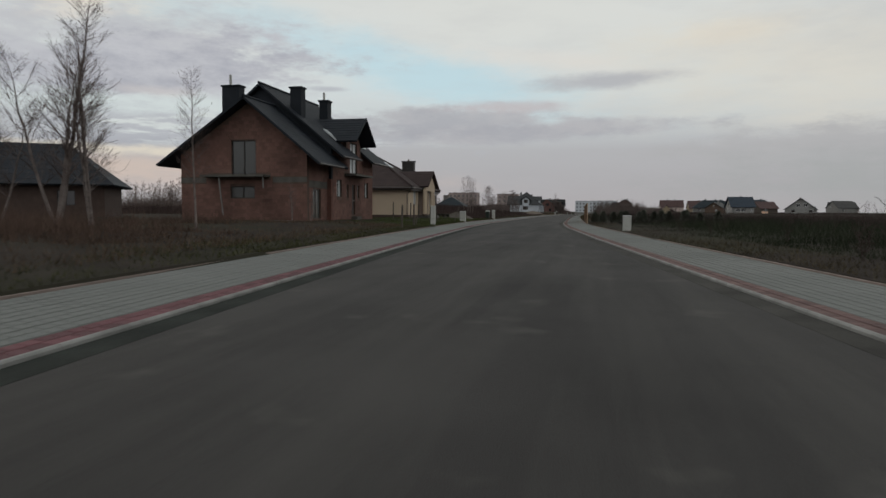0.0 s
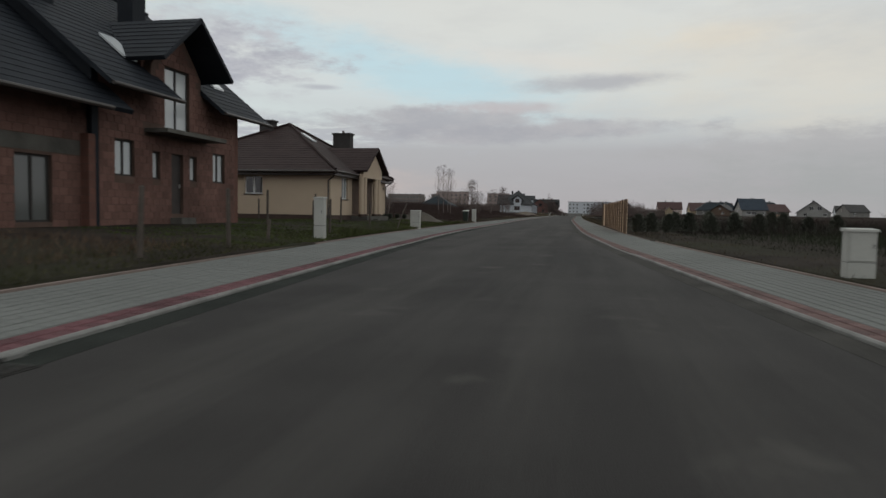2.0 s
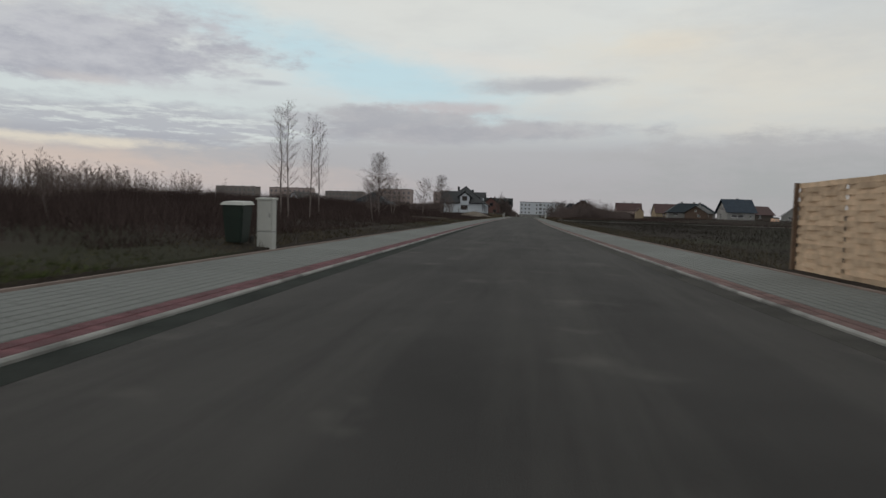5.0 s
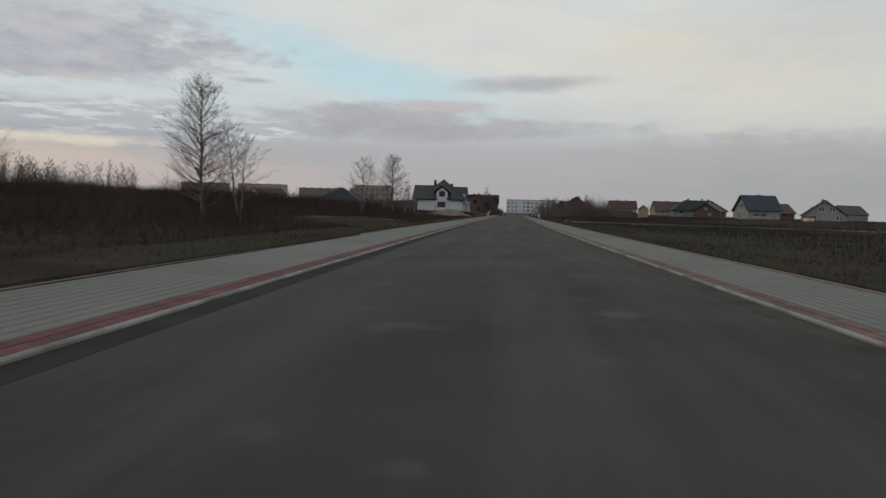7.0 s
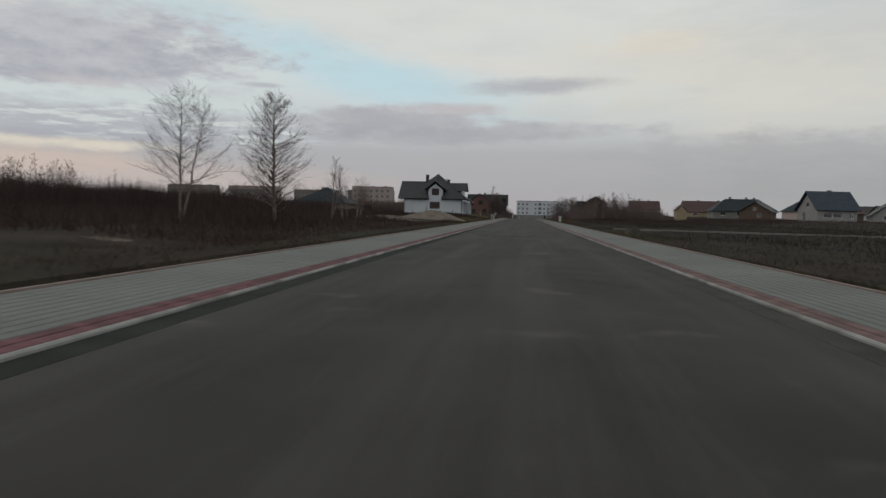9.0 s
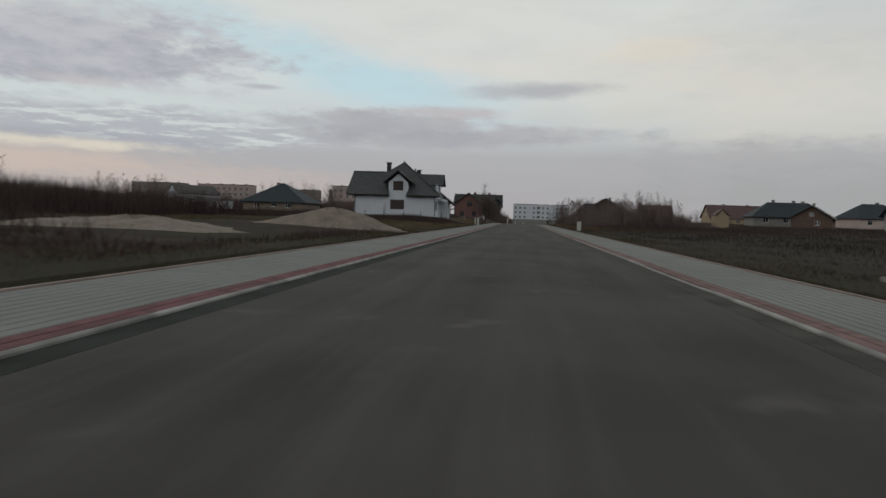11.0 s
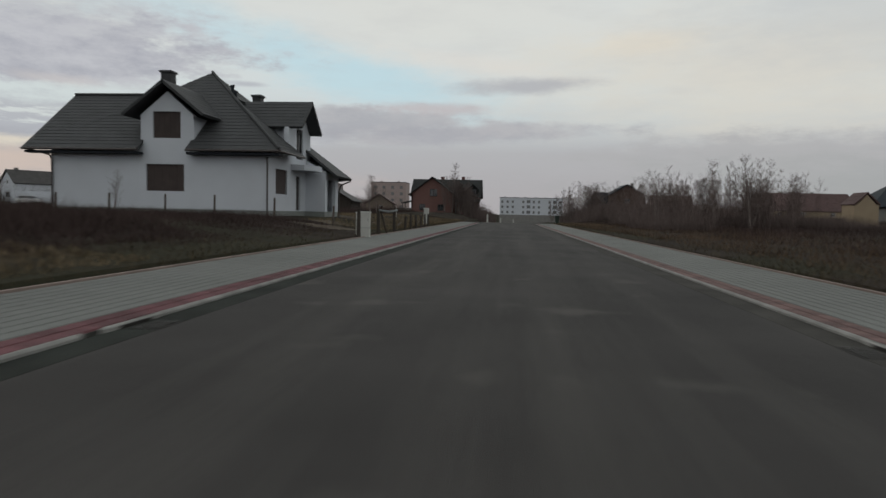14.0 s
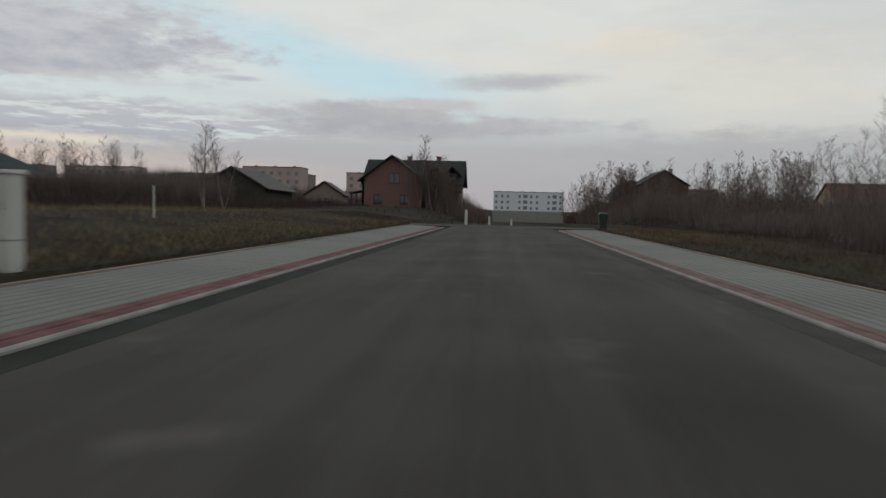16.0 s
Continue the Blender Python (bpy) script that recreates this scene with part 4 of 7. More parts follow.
# ---- the white house ----


def white_house():
    X, Y, Z = -18.7, 288.0, 0.45
    h = thing("house", X - 0.4, Y + 0.7, Z + 0.33, "white rendered house with dark grey hipped roof and boarded windows", "house")
    zp = 0.33
    S = Face(-25.2 - X, 282.55 - Y, 1, 0)
    holes = [(5.6, 7.8, 1.3, 2.78), (6.0, 7.6, 4.2, 5.65)]
    ez = 4.1 - Z
    wall(S, [(0, ez + 0.3), (5.3, ez + 0.3), (5.31, 5.45), (6.83, 6.75), (8.35, 5.45), (8.36, ez + 0.3), (12.5, ez + 0.3)], zp, holes, M_WHITE, h)

    def boarded(face, o):
        bm = bmesh.new()
        n = 5
        wd = (o[1] - o[0]) / n
        for i in range(n):
            face.slab(bm, o[0] + wd * i + 0.006, o[0] + wd * (i + 1) - 0.006, o[2], o[3], -0.14, -0.1)
        part("window", bm, M_BOARD, h, "window opening boarded up in brown")

    for o in holes:
        boarded(S, o)
    E = Face(-12.7 - X, 282.55 - Y, 0, 1)
    eh = [(1.35, 3.3, 1.3, 2.72), (4.95, 5.8, 0.38, 2.5), (4.95, 6.25, 3.55, 5.45)]
    wall(E, [(0.3, ez), (3.5, ez), (3.51, 5.3), (5.65, 6.9), (7.79, 5.3), (7.8, ez), (12.0, ez)], zp, eh, M_WHITE, h)
    boarded(E, eh[0])
    bm = bmesh.new()
    E.slab(bm, 4.95, 5.8, 0.38, 2.5, -0.2, -0.12)
    part("door", bm, M_DOOR, h, "dark entrance door")
    window(E, *eh[2], h, M_FRAME_D, M_GLASS, 1, False, label="tall dormer balcony window")
    bm = bmesh.new()
    rim = [(3.9, 0.003), (4.15, 0.75), (4.9, 1.3), (6.0, 1.3), (6.7, 0.75), (6.84, 0.003)]
    lo_, hi_ = [bm.verts.new(E.p(u, 2.8, n_)) for u, n_ in rim], [bm.verts.new(E.p(u, 3.14, n_)) for u, n_ in rim]
    bm.faces.new(lo_)
    bm.faces.new(hi_[::-1])
    for i in range(len(rim)):
        j = (i + 1) % len(rim)
        bm.faces.new((lo_[i], lo_[j], hi_[j], hi_[i]))
    part("balcony_slab", bm, M_WHITE, h, "white faceted balcony slab over the entrance")
    # side porch with an open front
    A = Face(-11.4 - X, 289.4 - Y, 0, 1)
    wall(A, [(0.25, 2.85), (3.2, 2.85)], zp, [(0.5, 2.5, 0.35, 2.4)], M_WHITE, h, 0.25)
    bm = bmesh.new()
    A.slab(bm, 0.5, 2.5, 0.35, 2.4, -0.9, -0.8)
    part("door", bm, M_DOOR, h, "dark recessed porch door")
    B = Face(-12.7 - X, 289.4 - Y, 1, 0)
    wall(B, [(0.003, 3.6), (1.3, 2.9)], zp, [], M_WHITE, h, 0.25)
    Bn = Face(-11.4 - X, 292.6 - Y, -1, 0)
    wall(Bn, [(0.25, 2.9), (1.297, 3.6)], zp, [], M_WHITE, h, 0.25)
    W = Face(-25.2 - X, 294.5 - Y, 0, -1)
    wall(W, [(0.3, ez), (7.75, 7.25 - Z), (11.65, ez)], zp, [], M_WHITE, h)
    N = Face(-12.7 - X, 294.5 - Y, -1, 0)
    wall(N, [(0.0, ez), (12.5, ez)], zp, [], M_WHITE, h)
    bm = bmesh.new()
    box(bm, -25.17 - X, 282.58 - Y, -0.4, -12.73 - X, 294.47 - Y, zp)
    box(bm, -12.73 - X, 289.42 - Y, -0.4, -11.43 - X, 292.58 - Y, zp - 0.004)
    part("plinth", bm, M_PLINTH_G, h, "grey-green plinth")
    # roofs
    kp = 0.795
    ax, ay, az_ = -18.7 - X, 288.8 - Y, 9.52 - Z
    fy = 281.9 - Y
    plane_f = lambda y: az_ - (ay - y) * kp
    plane_e = lambda x: az_ - (x - ax) * kp
    exx = -12.0 - X
    ymid = 284.6 - Y
    hipx = lambda y: ax + (ay - y)
    n0, n1 = -19.75 - X, -17.0 - X
    wx = -26.45 - X
    roof([[(n1, fy, plane_f(fy)), (hipx(fy), fy, plane_f(fy)), (hipx(ymid), ymid, plane_f(ymid)), (n1, ymid, plane_f(ymid))],
          [(ax - (ay - ymid), ymid, plane_f(ymid)), (hipx(ymid), ymid, plane_f(ymid)), (ax, ay, az_)],
          [(hipx(fy), fy, plane_e(hipx(fy))), (hipx(fy), 286.3 - Y, plane_e(hipx(fy))), (ax + 2.5, 286.3 - Y, plane_e(ax + 2.5))],
          [(ax + 2.5, 286.3 - Y, plane_e(ax + 2.5)), (ax + 2.5, 289.4 - Y, plane_e(ax + 2.5)), (ax, ay, az_)],
          [(ax + 2.5, 289.4 - Y, plane_e(ax + 2.5)), (-10.62 - X, 289.4 - Y, plane_e(-10.62 - X)), (-10.62 - X, 293.35 - Y, plane_e(-10.62 - X)), (ax, ay, az_)],
          [(ax, ay, az_), (-10.62 - X, 293.35 - Y, plane_e(-10.62 - X)), (-12 - X, 295.5 - Y, plane_e(-10.62 - X)), (ax - 6.7, 295.5 - Y, plane_e(-10.62 - X))],
          [(ax, ay, az_), (ax - 6.7, 295.5 - Y, plane_e(-10.62 - X)), (ax - 6.7, 282.1 - Y, plane_e(exx))]], M_TILE_GREY, h)
    ry, rz = 286.5 - Y, 7.65 - Z
    roof([[(wx, fy, plane_f(fy)), (n0, fy, plane_f(fy)), (n0, ry, rz), (wx, ry, rz)],
          [(wx, ry, rz), (-20.5 - X, ry, rz), (-20.5 - X, 291.1 - Y, plane_f(fy)), (wx, 291.1 - Y, plane_f(fy))]], M_TILE_GREY, h)
    ridge_cap([(wx, ry, rz + 0.05), (-21.0 - X, ry, rz + 0.05)], M_TILE_GREY, h)
    ridge_cap([(hipx(fy), fy, plane_f(fy) + 0.06), (ax, ay, az_ + 0.06)], M_TILE_GREY, h, name="hip_cap")
    # cross gable on the front
    cxx, cz, hw = -18.38 - X, 7.75 - Z, 2.35
    roof([[(cxx, fy + 0.1, cz), (cxx, 287.0 - Y, cz), (cxx - hw, 287.0 - Y, cz - 1.85), (cxx - hw, fy + 0.1, cz - 1.85)],
          [(cxx, fy + 0.1, cz), (cxx, 287.0 - Y, cz), (cxx + hw, 287.0 - Y, cz - 1.85), (cxx + hw, fy + 0.1, cz - 1.85)]], M_TILE_GREY, h, label="cross gable roof")
    for u in (5.3, 8.15):
        bm = bmesh.new()
        box(bm, -25.2 - X + u + 0.01, 282.86 - Y, 3.5, -25.2 - X + u + 0.2, 285.5 - Y, 5.4)
        part("dormer_cheek", bm, M_WHITE, h)
    # dormer to the east
    dyy, dz_, hw = 288.2 - Y, 7.6 - Z, 2.1
    x0, x1 = -11.9 - X, -17.0 - X
    roof([[(x0, dyy, dz_), (x1, dyy, dz_), (x1, dyy - hw, dz_ - 1.8), (x0, dyy - hw, dz_ - 1.8)],
          [(x0, dyy, dz_), (x1, dyy, dz_), (x1, dyy + hw, dz_ - 1.8), (x0, dyy + hw, dz_ - 1.8)]], M_TILE_GREY, h, label="dormer roof")
    for yy in (286.75, 289.65):
        bm = bmesh.new()
        box(bm, -15.6 - X, yy - 0.1 - Y, 4.0, -13.01 - X, yy + 0.1 - Y, 5.5)
        part("dormer_cheek", bm, M_WHITE, h)
    chimney(h, -20.85 - X, 287.3 - Y, 6.0, 9.28 - Z, 0.62, 0.7, M_TILE_GREY)
    chimney(h, -16.5 - X, 290.9 - Y, 6.0, 8.45 - Z, 0.55, 0.6, M_TILE_GREY)
    for dd, ht in ((2.2, 0.55), (2.55, 0.4)):
        bm = bmesh.new()
        tube(bm, [(ax + dd, ay - dd + 0.2, az_ - dd * kp - 0.1), (ax + dd, ay - dd + 0.2, az_ - dd * kp + ht)], 0.09)
        tube(bm, [(ax + dd, ay - dd + 0.2, az_ - dd * kp + ht - 0.1), (ax + dd, ay - dd + 0.2, az_ - dd * kp + ht + 0.03)], 0.14)
        part("roof_vent", bm, M_TILE_BLACK, h)
    bm = bmesh.new()
    box(bm, wx + 0.1, fy + 0.05, plane_f(fy) - 0.3, n0, 282.53 - Y, plane_f(fy) - 0.17)
    box(bm, n1, fy + 0.05, plane_f(fy) - 0.3, hipx(fy) - 0.05, 282.53 - Y, plane_f(fy) - 0.17)
    part("soffit", bm, M_TILE_BLACK, h)
    gutter(h, (wx, fy - 0.05, plane_f(fy) - 0.08), (n0, fy - 0.05, plane_f(fy) - 0.08))
    gutter(h, (n1, fy - 0.05, plane_f(fy) - 0.08), (hipx(fy), fy - 0.05, plane_f(fy) - 0.08))
    gutter(h, (hipx(fy) + 0.05, fy, plane_f(fy) - 0.08), (hipx(fy) + 0.05, 286.2 - Y, plane_f(fy) - 0.08))
    downpipe(h, [(wx + 0.3, fy, plane_f(fy) - 0.1), (-25.1 - X, 282.3 - Y, ez - 0.45), (-25.1 - X, 282.47 - Y, ez - 0.7), (-25.1 - X, 282.47 - Y, -0.2)])
    downpipe(h, [(-12.3 - X, fy + 0.1, plane_f(fy) - 0.1), (-12.65 - X, 282.4 - Y, ez - 0.55), (-12.65 - X, 282.47 - Y, ez - 0.8), (-12.65 - X, 282.47 - Y, -0.2)])
    downpipe(h, [(-10.65 - X, 293.2 - Y, 2.5), (-11.2 - X, 292.75 - Y, 2.2), (-11.33 - X, 292.7 - Y, 1.9), (-11.33 - X, 292.7 - Y, -0.2)])


white_house()

# ---- plainer houses further off ----


def gable_house(x, y, z, turn, length, depth, eave, ridge, wall_mat, roof_mat, label, windows=(), ends=(), chims=(), frame_mat=None, over=0.5, hip=0.0,
                name="house", category="house", door=None):
    """Ridge along the local x axis. windows: (u, z0, w, h) on the long front; ends: the same on the gable at -x."""
    z += float(rise(x, y))
    h = thing(name, x, y, z, label, category)
    h.matrix_world = pose(x, y, z, 0, 0, turn)
    L, D = length / 2, depth / 2
    fm = frame_mat or M_FRAME_W
    F = Face(-L, -D, 1, 0)
    ow = [(u - w / 2, u + w / 2, a, a + hh) for u, a, w, hh in windows]
    wall(F, [(0, eave), (length, eave)], -0.4, ow, wall_mat, h)
    for o in ow:
        window(F, *o, h, fm, M_GLASS, 1 if o[1] - o[0] > 0.8 else 0, False)
    Bk = Face(L, D, -1, 0)
    wall(Bk, [(0, eave), (length, eave)], -0.4, [], wall_mat, h)
    pk = (ridge - eave) / D if not hip else 0
    gt = [(0, eave - 0.02), (D, ridge - 0.15), (depth, eave - 0.02)] if not hip else [(0, eave), (depth, eave)]
    oe = [(u - w / 2, u + w / 2, a, a + hh) for u, a, w, hh in ends]
    e1 = Face(-L, D, 0, -1)
    wall(e1, [(g[0] if 0 < g[0] < depth else (0.3 if g[0] == 0 else depth - 0.3), g[1]) for g in gt], -0.4, oe, wall_mat, h)
    for o in oe:
        window(e1, *o, h, fm, M_GLASS, 1 if o[1] - o[0] > 0.8 else 0, False)
    e2 = Face(L, -D, 0, 1)
    wall(e2, [(g[0] if 0 < g[0] < depth else (0.3 if g[0] == 0 else depth - 0.3), g[1]) for g in gt], -0.4, oe, wall_mat, h)
    s = (ridge - eave) / D
    zo = eave - over * s + 0.15
    rz = ridge + 0.15
    a, b, c = L + over, D + over, L - hip if hip else L + over
    polys = [[(-a, -b, zo), (a, -b, zo), (c, 0, rz), (-c, 0, rz)], [(-a, b, zo), (a, b, zo), (c, 0, rz), (-c, 0, rz)]]
    if hip:
        polys += [[(-a, -b, zo), (-a, b, zo), (-c, 0, rz)], [(a, -b, zo), (a, b, zo), (c, 0, rz)]]
    roof(polys, roof_mat, h, 0.7)
    for cxx, cyy, ht in chims:
        chimney(h, cxx, cyy, ridge - 1.5, ridge + ht, 0.7, 0.6, wall_mat if wall_mat is M_BRICK_FAR else M_GREYR)
    if door:
        bm = bmesh.new()
        F.slab(bm, door[0], door[1], 0, door[2], -0.12, 0.02)
        part("door", bm, M_DOOR, h)
    return h


# neighbour behind the brick house
gable_house(-42.0, 50.2, 0.5, 30, 14.0, 9.0, 3.3, 6.5, M_PLINTH, M_TILE_BLACK, "dark brick house with a graphite roof behind dry grass",
            [(3, 1, 1.4, 1.3), (11, 1, 1.4, 1.3)], [], [(-2.5, 0, 1.0)], frame_mat=M_FRAME_D, hip=3.6, over=0.9)
# slate-blue hipped bungalow beyond the white house
gable_house(-69.0, 368.5, 0.3, 0, 17.5, 15.2, 2.9, 7.9, M_BLOCK, M_TILE_TEAL, "beige block bungalow with slate-blue hipped roof",
            [(4.0, 0.9, 1.5, 1.4), (9.0, 1.1, 1.6, 1.0), (13.0, 0.9, 1.5, 1.4)], [], [(-1.2, -0.6, 0.3)], hip=8.2, over=0.9)
# red brick house at the junction
bf = gable_house(-13.6, 394.5, 0.0, 0, 14.0, 9.0, 4.3, 7.7, M_BRICK_FAR, M_TILE_GREEN, "red facing-brick house with a front gable and steep dark roof",
                 [(11.0, 0.9, 1.4, 1.4), (12.6, 0.2, 1.0, 2.1)], [(4.5, 0.9, 1.3, 1.2), (4.5, 3.7, 1.3, 1.2)],
                 [(-1.2, 0.6, 0.75), (3.4, 0.5, 0.8)], frame_mat=M_FRAME_D, over=0.7)


def front_gable(h, x0, x1, yf, eave, ridge):
    """Projecting gabled bay on the south front, with its own steep roof."""
    m, q, o = (x0 + x1) / 2, (ridge - eave) / ((x1 - x0) / 2), 0.65
    F = Face(x0, yf, 1, 0)
    ow = [(1.7, 3.0, 0.9, 2.2), (3.9, 5.5, 3.9, 5.4), (5.6, 6.9, 0.9, 2.2)]
    wall(F, [(0, eave - 0.02), (m - x0, ridge - 0.15), (x1 - x0, eave - 0.02)], -0.4, ow, M_BRICK_FAR, h, name="bay_wall")
    for w_ in ow:
        window(F, *w_, h, M_FRAME_D, M_GLASS, 1, True)
    for Fs in (Face(x0, -4.5, 0, -1), Face(x1, yf, 0, 1)):
        wall(Fs, [(0.3, eave), (-4.5 - yf, eave)], -0.4, [], M_BRICK_FAR, h, name="bay_wall")
    roof([[(x0 - o, yf - o, eave - o * q + 0.15), (m, yf - o, ridge + 0.15), (m, 0, ridge + 0.15), (x0 - o, 0, eave - o * q + 0.15)],
          [(x1 + o, yf - o, eave - o * q + 0.15), (m, yf - o, ridge + 0.15), (m, 0, ridge + 0.15), (x1 + o, 0, eave - o * q + 0.15)]], M_TILE_GREEN, h, 0.7, name="bay_roof")


front_gable(bf, -7.0, 1.8, -7.5, 4.5, 7.85)
for dxx in (3.3, 5.9):
    bm = bmesh.new()
    slope(bm, [(dxx - 1.3, -4.9, 5.5), (dxx, -4.9, 6.7), (dxx, -1.0, 6.7), (dxx - 1.3, -1.0, 5.5)], 0.7)
    slope(bm, [(dxx + 1.3, -4.9, 5.5), (dxx, -4.9, 6.7), (dxx, -1.0, 6.7), (dxx + 1.3, -1.0, 5.5)], 0.7)
    box(bm, dxx - 0.9, -4.3, 4.2, dxx + 0.9, -2.0, 5.9)
    dm = part("dormer", bm, M_TILE_GREEN, bf)
    bm = bmesh.new()
    box(bm, dxx - 0.6, -4.33, 4.7, dxx + 0.6, -4.303, 5.6)
    part("pane", bm, M_GLASS, dm)
bm = bmesh.new()
slope(bm, [(2.0, -7.0, 2.9), (7.6, -7.0, 2.9), (7.6, -4.55, 3.6), (2.0, -4.55, 3.6)], 0.7)
porch_r = part("porch_roof", bm, M_TILE_GREEN, bf)
for q in (2.4, 4.8, 7.2):
    bm = bmesh.new()
    tube(bm, [(q, -6.7, -0.2), (q, -6.7, 2.95)], 0.13, 10)
    part("pillar", bm, M_GREYR, porch_r, "grey porch pillar")
bm = bmesh.new()
slope(bm, [(-7.2, -3.6, 3.1), (-7.2, 0.4, 3.1), (-9.8, 0.4, 2.5), (-9.8, -3.6, 2.5)], 0.7)
for q in (-3.4, 0.2):
    tube(bm, [(-9.5, q, -0.2), (-9.5, q, 2.5)], 0.08)
part("lean_to", bm, M_TILE_GREEN, bf)
# two low outbuildings
gable_house(-36.3, 384.2, 0.0, 97, 18.0, 8.5, 2.3, 4.75, M_OLDD, M_TILE_OLD, "low dark timber barn with weathered grey roof", [], [], over=0.7)
gable_house(-31.4, 408.0, 0.1, 97, 8.0, 6.4, 2.2, 4.3, M_BLOCK, M_TILE_RED, "small block garage with brown roof", [], [(3.6, 0.2, 1.0, 1.5)], over=0.5, name="garage", category="garage")
# dark house among trees on the right, gable towards the south, with a lower wing and a porch roof
rd = gable_house(29.2, 421.0, 0.0, 90, 10.0, 8.6, 6.1, 8.7, M_PLINTH, M_TILE_BLACK, "dark house with a gable, low wing and chimney among trees",
                 [(3, 1, 1.4, 1.4)], [(4.3, 0.9, 1.6, 1.4), (4.3, 3.9, 1.4, 1.3)], [(-3.2, -1.4, 0.45)], frame_mat=M_FRAME_D, over=0.35)
bm = bmesh.new()
box(bm, -3.5, 4.32, -0.3, 3.5, 8.6, 3.6)
part("wing_wall", bm, M_PLINTH, rd)
bm = bmesh.new()
slope(bm, [(-4.6, 4.2, 3.3), (-4.6, 9.4, 3.3), (-1.0, 7.0, 6.8), (-1.0, 4.2, 6.8)], 0.7)
slope(bm, [(-4.6, 9.4, 3.3), (4.6, 9.4, 3.3), (1.0, 7.0, 6.95), (-1.0, 7.0, 6.8)], 0.7)
slope(bm, [(-1.0, 4.2, 6.8), (-1.0, 7.0, 6.8), (1.0, 7.0, 6.95), (1.0, 4.2, 6.95)], 0.7)
part("wing_roof", bm, M_TILE_BLACK, rd)
bm = bmesh.new()
slope(bm, [(-5.3, -6.6, 2.6), (2.0, -6.6, 2.6), (2.0, -4.35, 4.2), (-5.3, -4.35, 4.2)], 0.7)
tube(bm, [(-5.0, -6.3, -0.2), (-5.0, -6.3, 2.6)], 0.08)
part("porch_roof", bm, M_TILE_BLACK, rd)
# small cream gabled outbuilding before the long house
gable_house(44.5, 337.2, 0.2, 90, 3.2, 2.9, 2.7, 4.1, M_YELLOW, M_TILE_RED, "small cream gabled outbuilding in the weeds", [], [], over=0.15, name="outbuilding", category="outbuilding")
# blue-roofed house and its neighbours across the right-hand field
gable_house(72.5, 311.0, 0.2, 6, 9.2, 9.0, 3.1, 7.1, M_PALE, M_TILE_BLUE, "small white house with a bright blue roof", [(3.5, 0.9, 4.2, 1.1), (7.9, 0.7, 0.8, 1.3)], [(4.5, 3.4, 1.3, 1.3), (3.0, 0.2, 1.2, 2.1)], [(0.5, 0.4, 0.4)], over=0.7)
gable_house(108.5, 350.0, 0.0, 70, 12.0, 13.0, 2.5, 7.5, M_PALE, M_TILE_GREY, "pale house with a broad gable and dark grey roof", [(3, 0.9, 1.4, 1.3)], [(5.6, 3.5, 1.7, 1.6), (8.8, 3.5, 1.7, 1.6), (3.4, 0.8, 1.6, 1.4), (11, 0.8, 1.6, 1.4)], [(-2, 0.5, 0.4)], over=0.7)
gable_house(90.5, 345.0, 0.2, 20, 9.0, 8.0, 2.6, 5.6, M_OLDW, M_TILE_RED, "low house with a brown roof behind the blue-roofed house", [(3, 0.9, 1.3, 1.2)], [], [], over=0.6)
gable_house(77.0, 287.0, -0.95, 14, 1.6, 1.8, 2.0, 2.3, M_PEACH, M_TILE_OLD, "small garden shed at the field edge, sunset glow in its peach wall colour", [(0.8, 0.7, 0.5, 0.9)], [], [], over=0.12, name="shed", category="shed")
gable_house(70.5, 352.0, 0.2, 62, 10.0, 8.5, 2.6, 5.3, M_PORCH, M_TILE_OLD, "unfinished block house with dark weathered gable roof", [(3, 0.9, 1.3, 1.3)], [(4.2, 2.9, 0.9, 0.9), (5.5, 0.8, 1.1, 1.1)], [(2.5, 0.4, 0.9)], over=0.6)
gable_house(71.5, 371.0, 0.2, -6, 19.0, 11.0, 2.7, 6.3, M_GREYR, M_TILE_TEAL, "long grey house with slate-blue hipped roof and chimneys", [(3, 0.9, 1.3, 1.3), (8, 0.9, 1.3, 1.3), (15, 0.9, 1.5, 1.3)], [], [(-3.5, 0.4, 0.8), (1.5, 0.2, 0.7), (4, 1, 0.6)], over=0.7, hip=4.5)
gable_house(95.0, 375.0, 0.2, 10, 14.0, 10.0, 2.9, 6.6, M_PINKR, M_TILE_TEAL, "pale house with slate-blue hipped roof", [(3, 0.9, 1.3, 1.3), (9, 0.9, 1.3, 1.3)], [], [(1.5, 0.4, 0.6)], over=0.6, hip=4)
gable_house(81.0, 441.0, 0.2, 2, 24.0, 11.0, 2.4, 7.1, M_YELLOW, M_TILE_RED, "long cream house with a dark red-brown roof", [(4, 0.7, 1.3, 1.2), (10, 0.7, 1.3, 1.2), (18, 0.7, 1.3, 1.2)], [(5.5, 3.2, 1.2, 1.2)], [(-5.5, 0.4, 0.5), (3, 0.4, 0.5)], over=0.4)
gable_house(72.0, 552.0, 0.2, 0, 17.0, 10.0, 4.2, 9.4, M_PINKR, M_TILE_RED, "pale house with a reddish roof and chimneys", [(4, 0.9, 1.3, 1.3), (9, 0.9, 1.3, 1.3)], [], [(-3, 0, 1.2), (2.5, 0, 1.0)], over=0.5)
gable_house(168.0, 470.0, 0.2, 12, 13.0, 10.0, 3.0, 7.0, M_BLOCK, M_TILE_OLD, "block house with a weathered grey roof", [(3, 0.9, 1.3, 1.3), (9, 0.9, 1.3, 1.3)], [], [(1.5, 0.4, 0.6)], over=0.6)
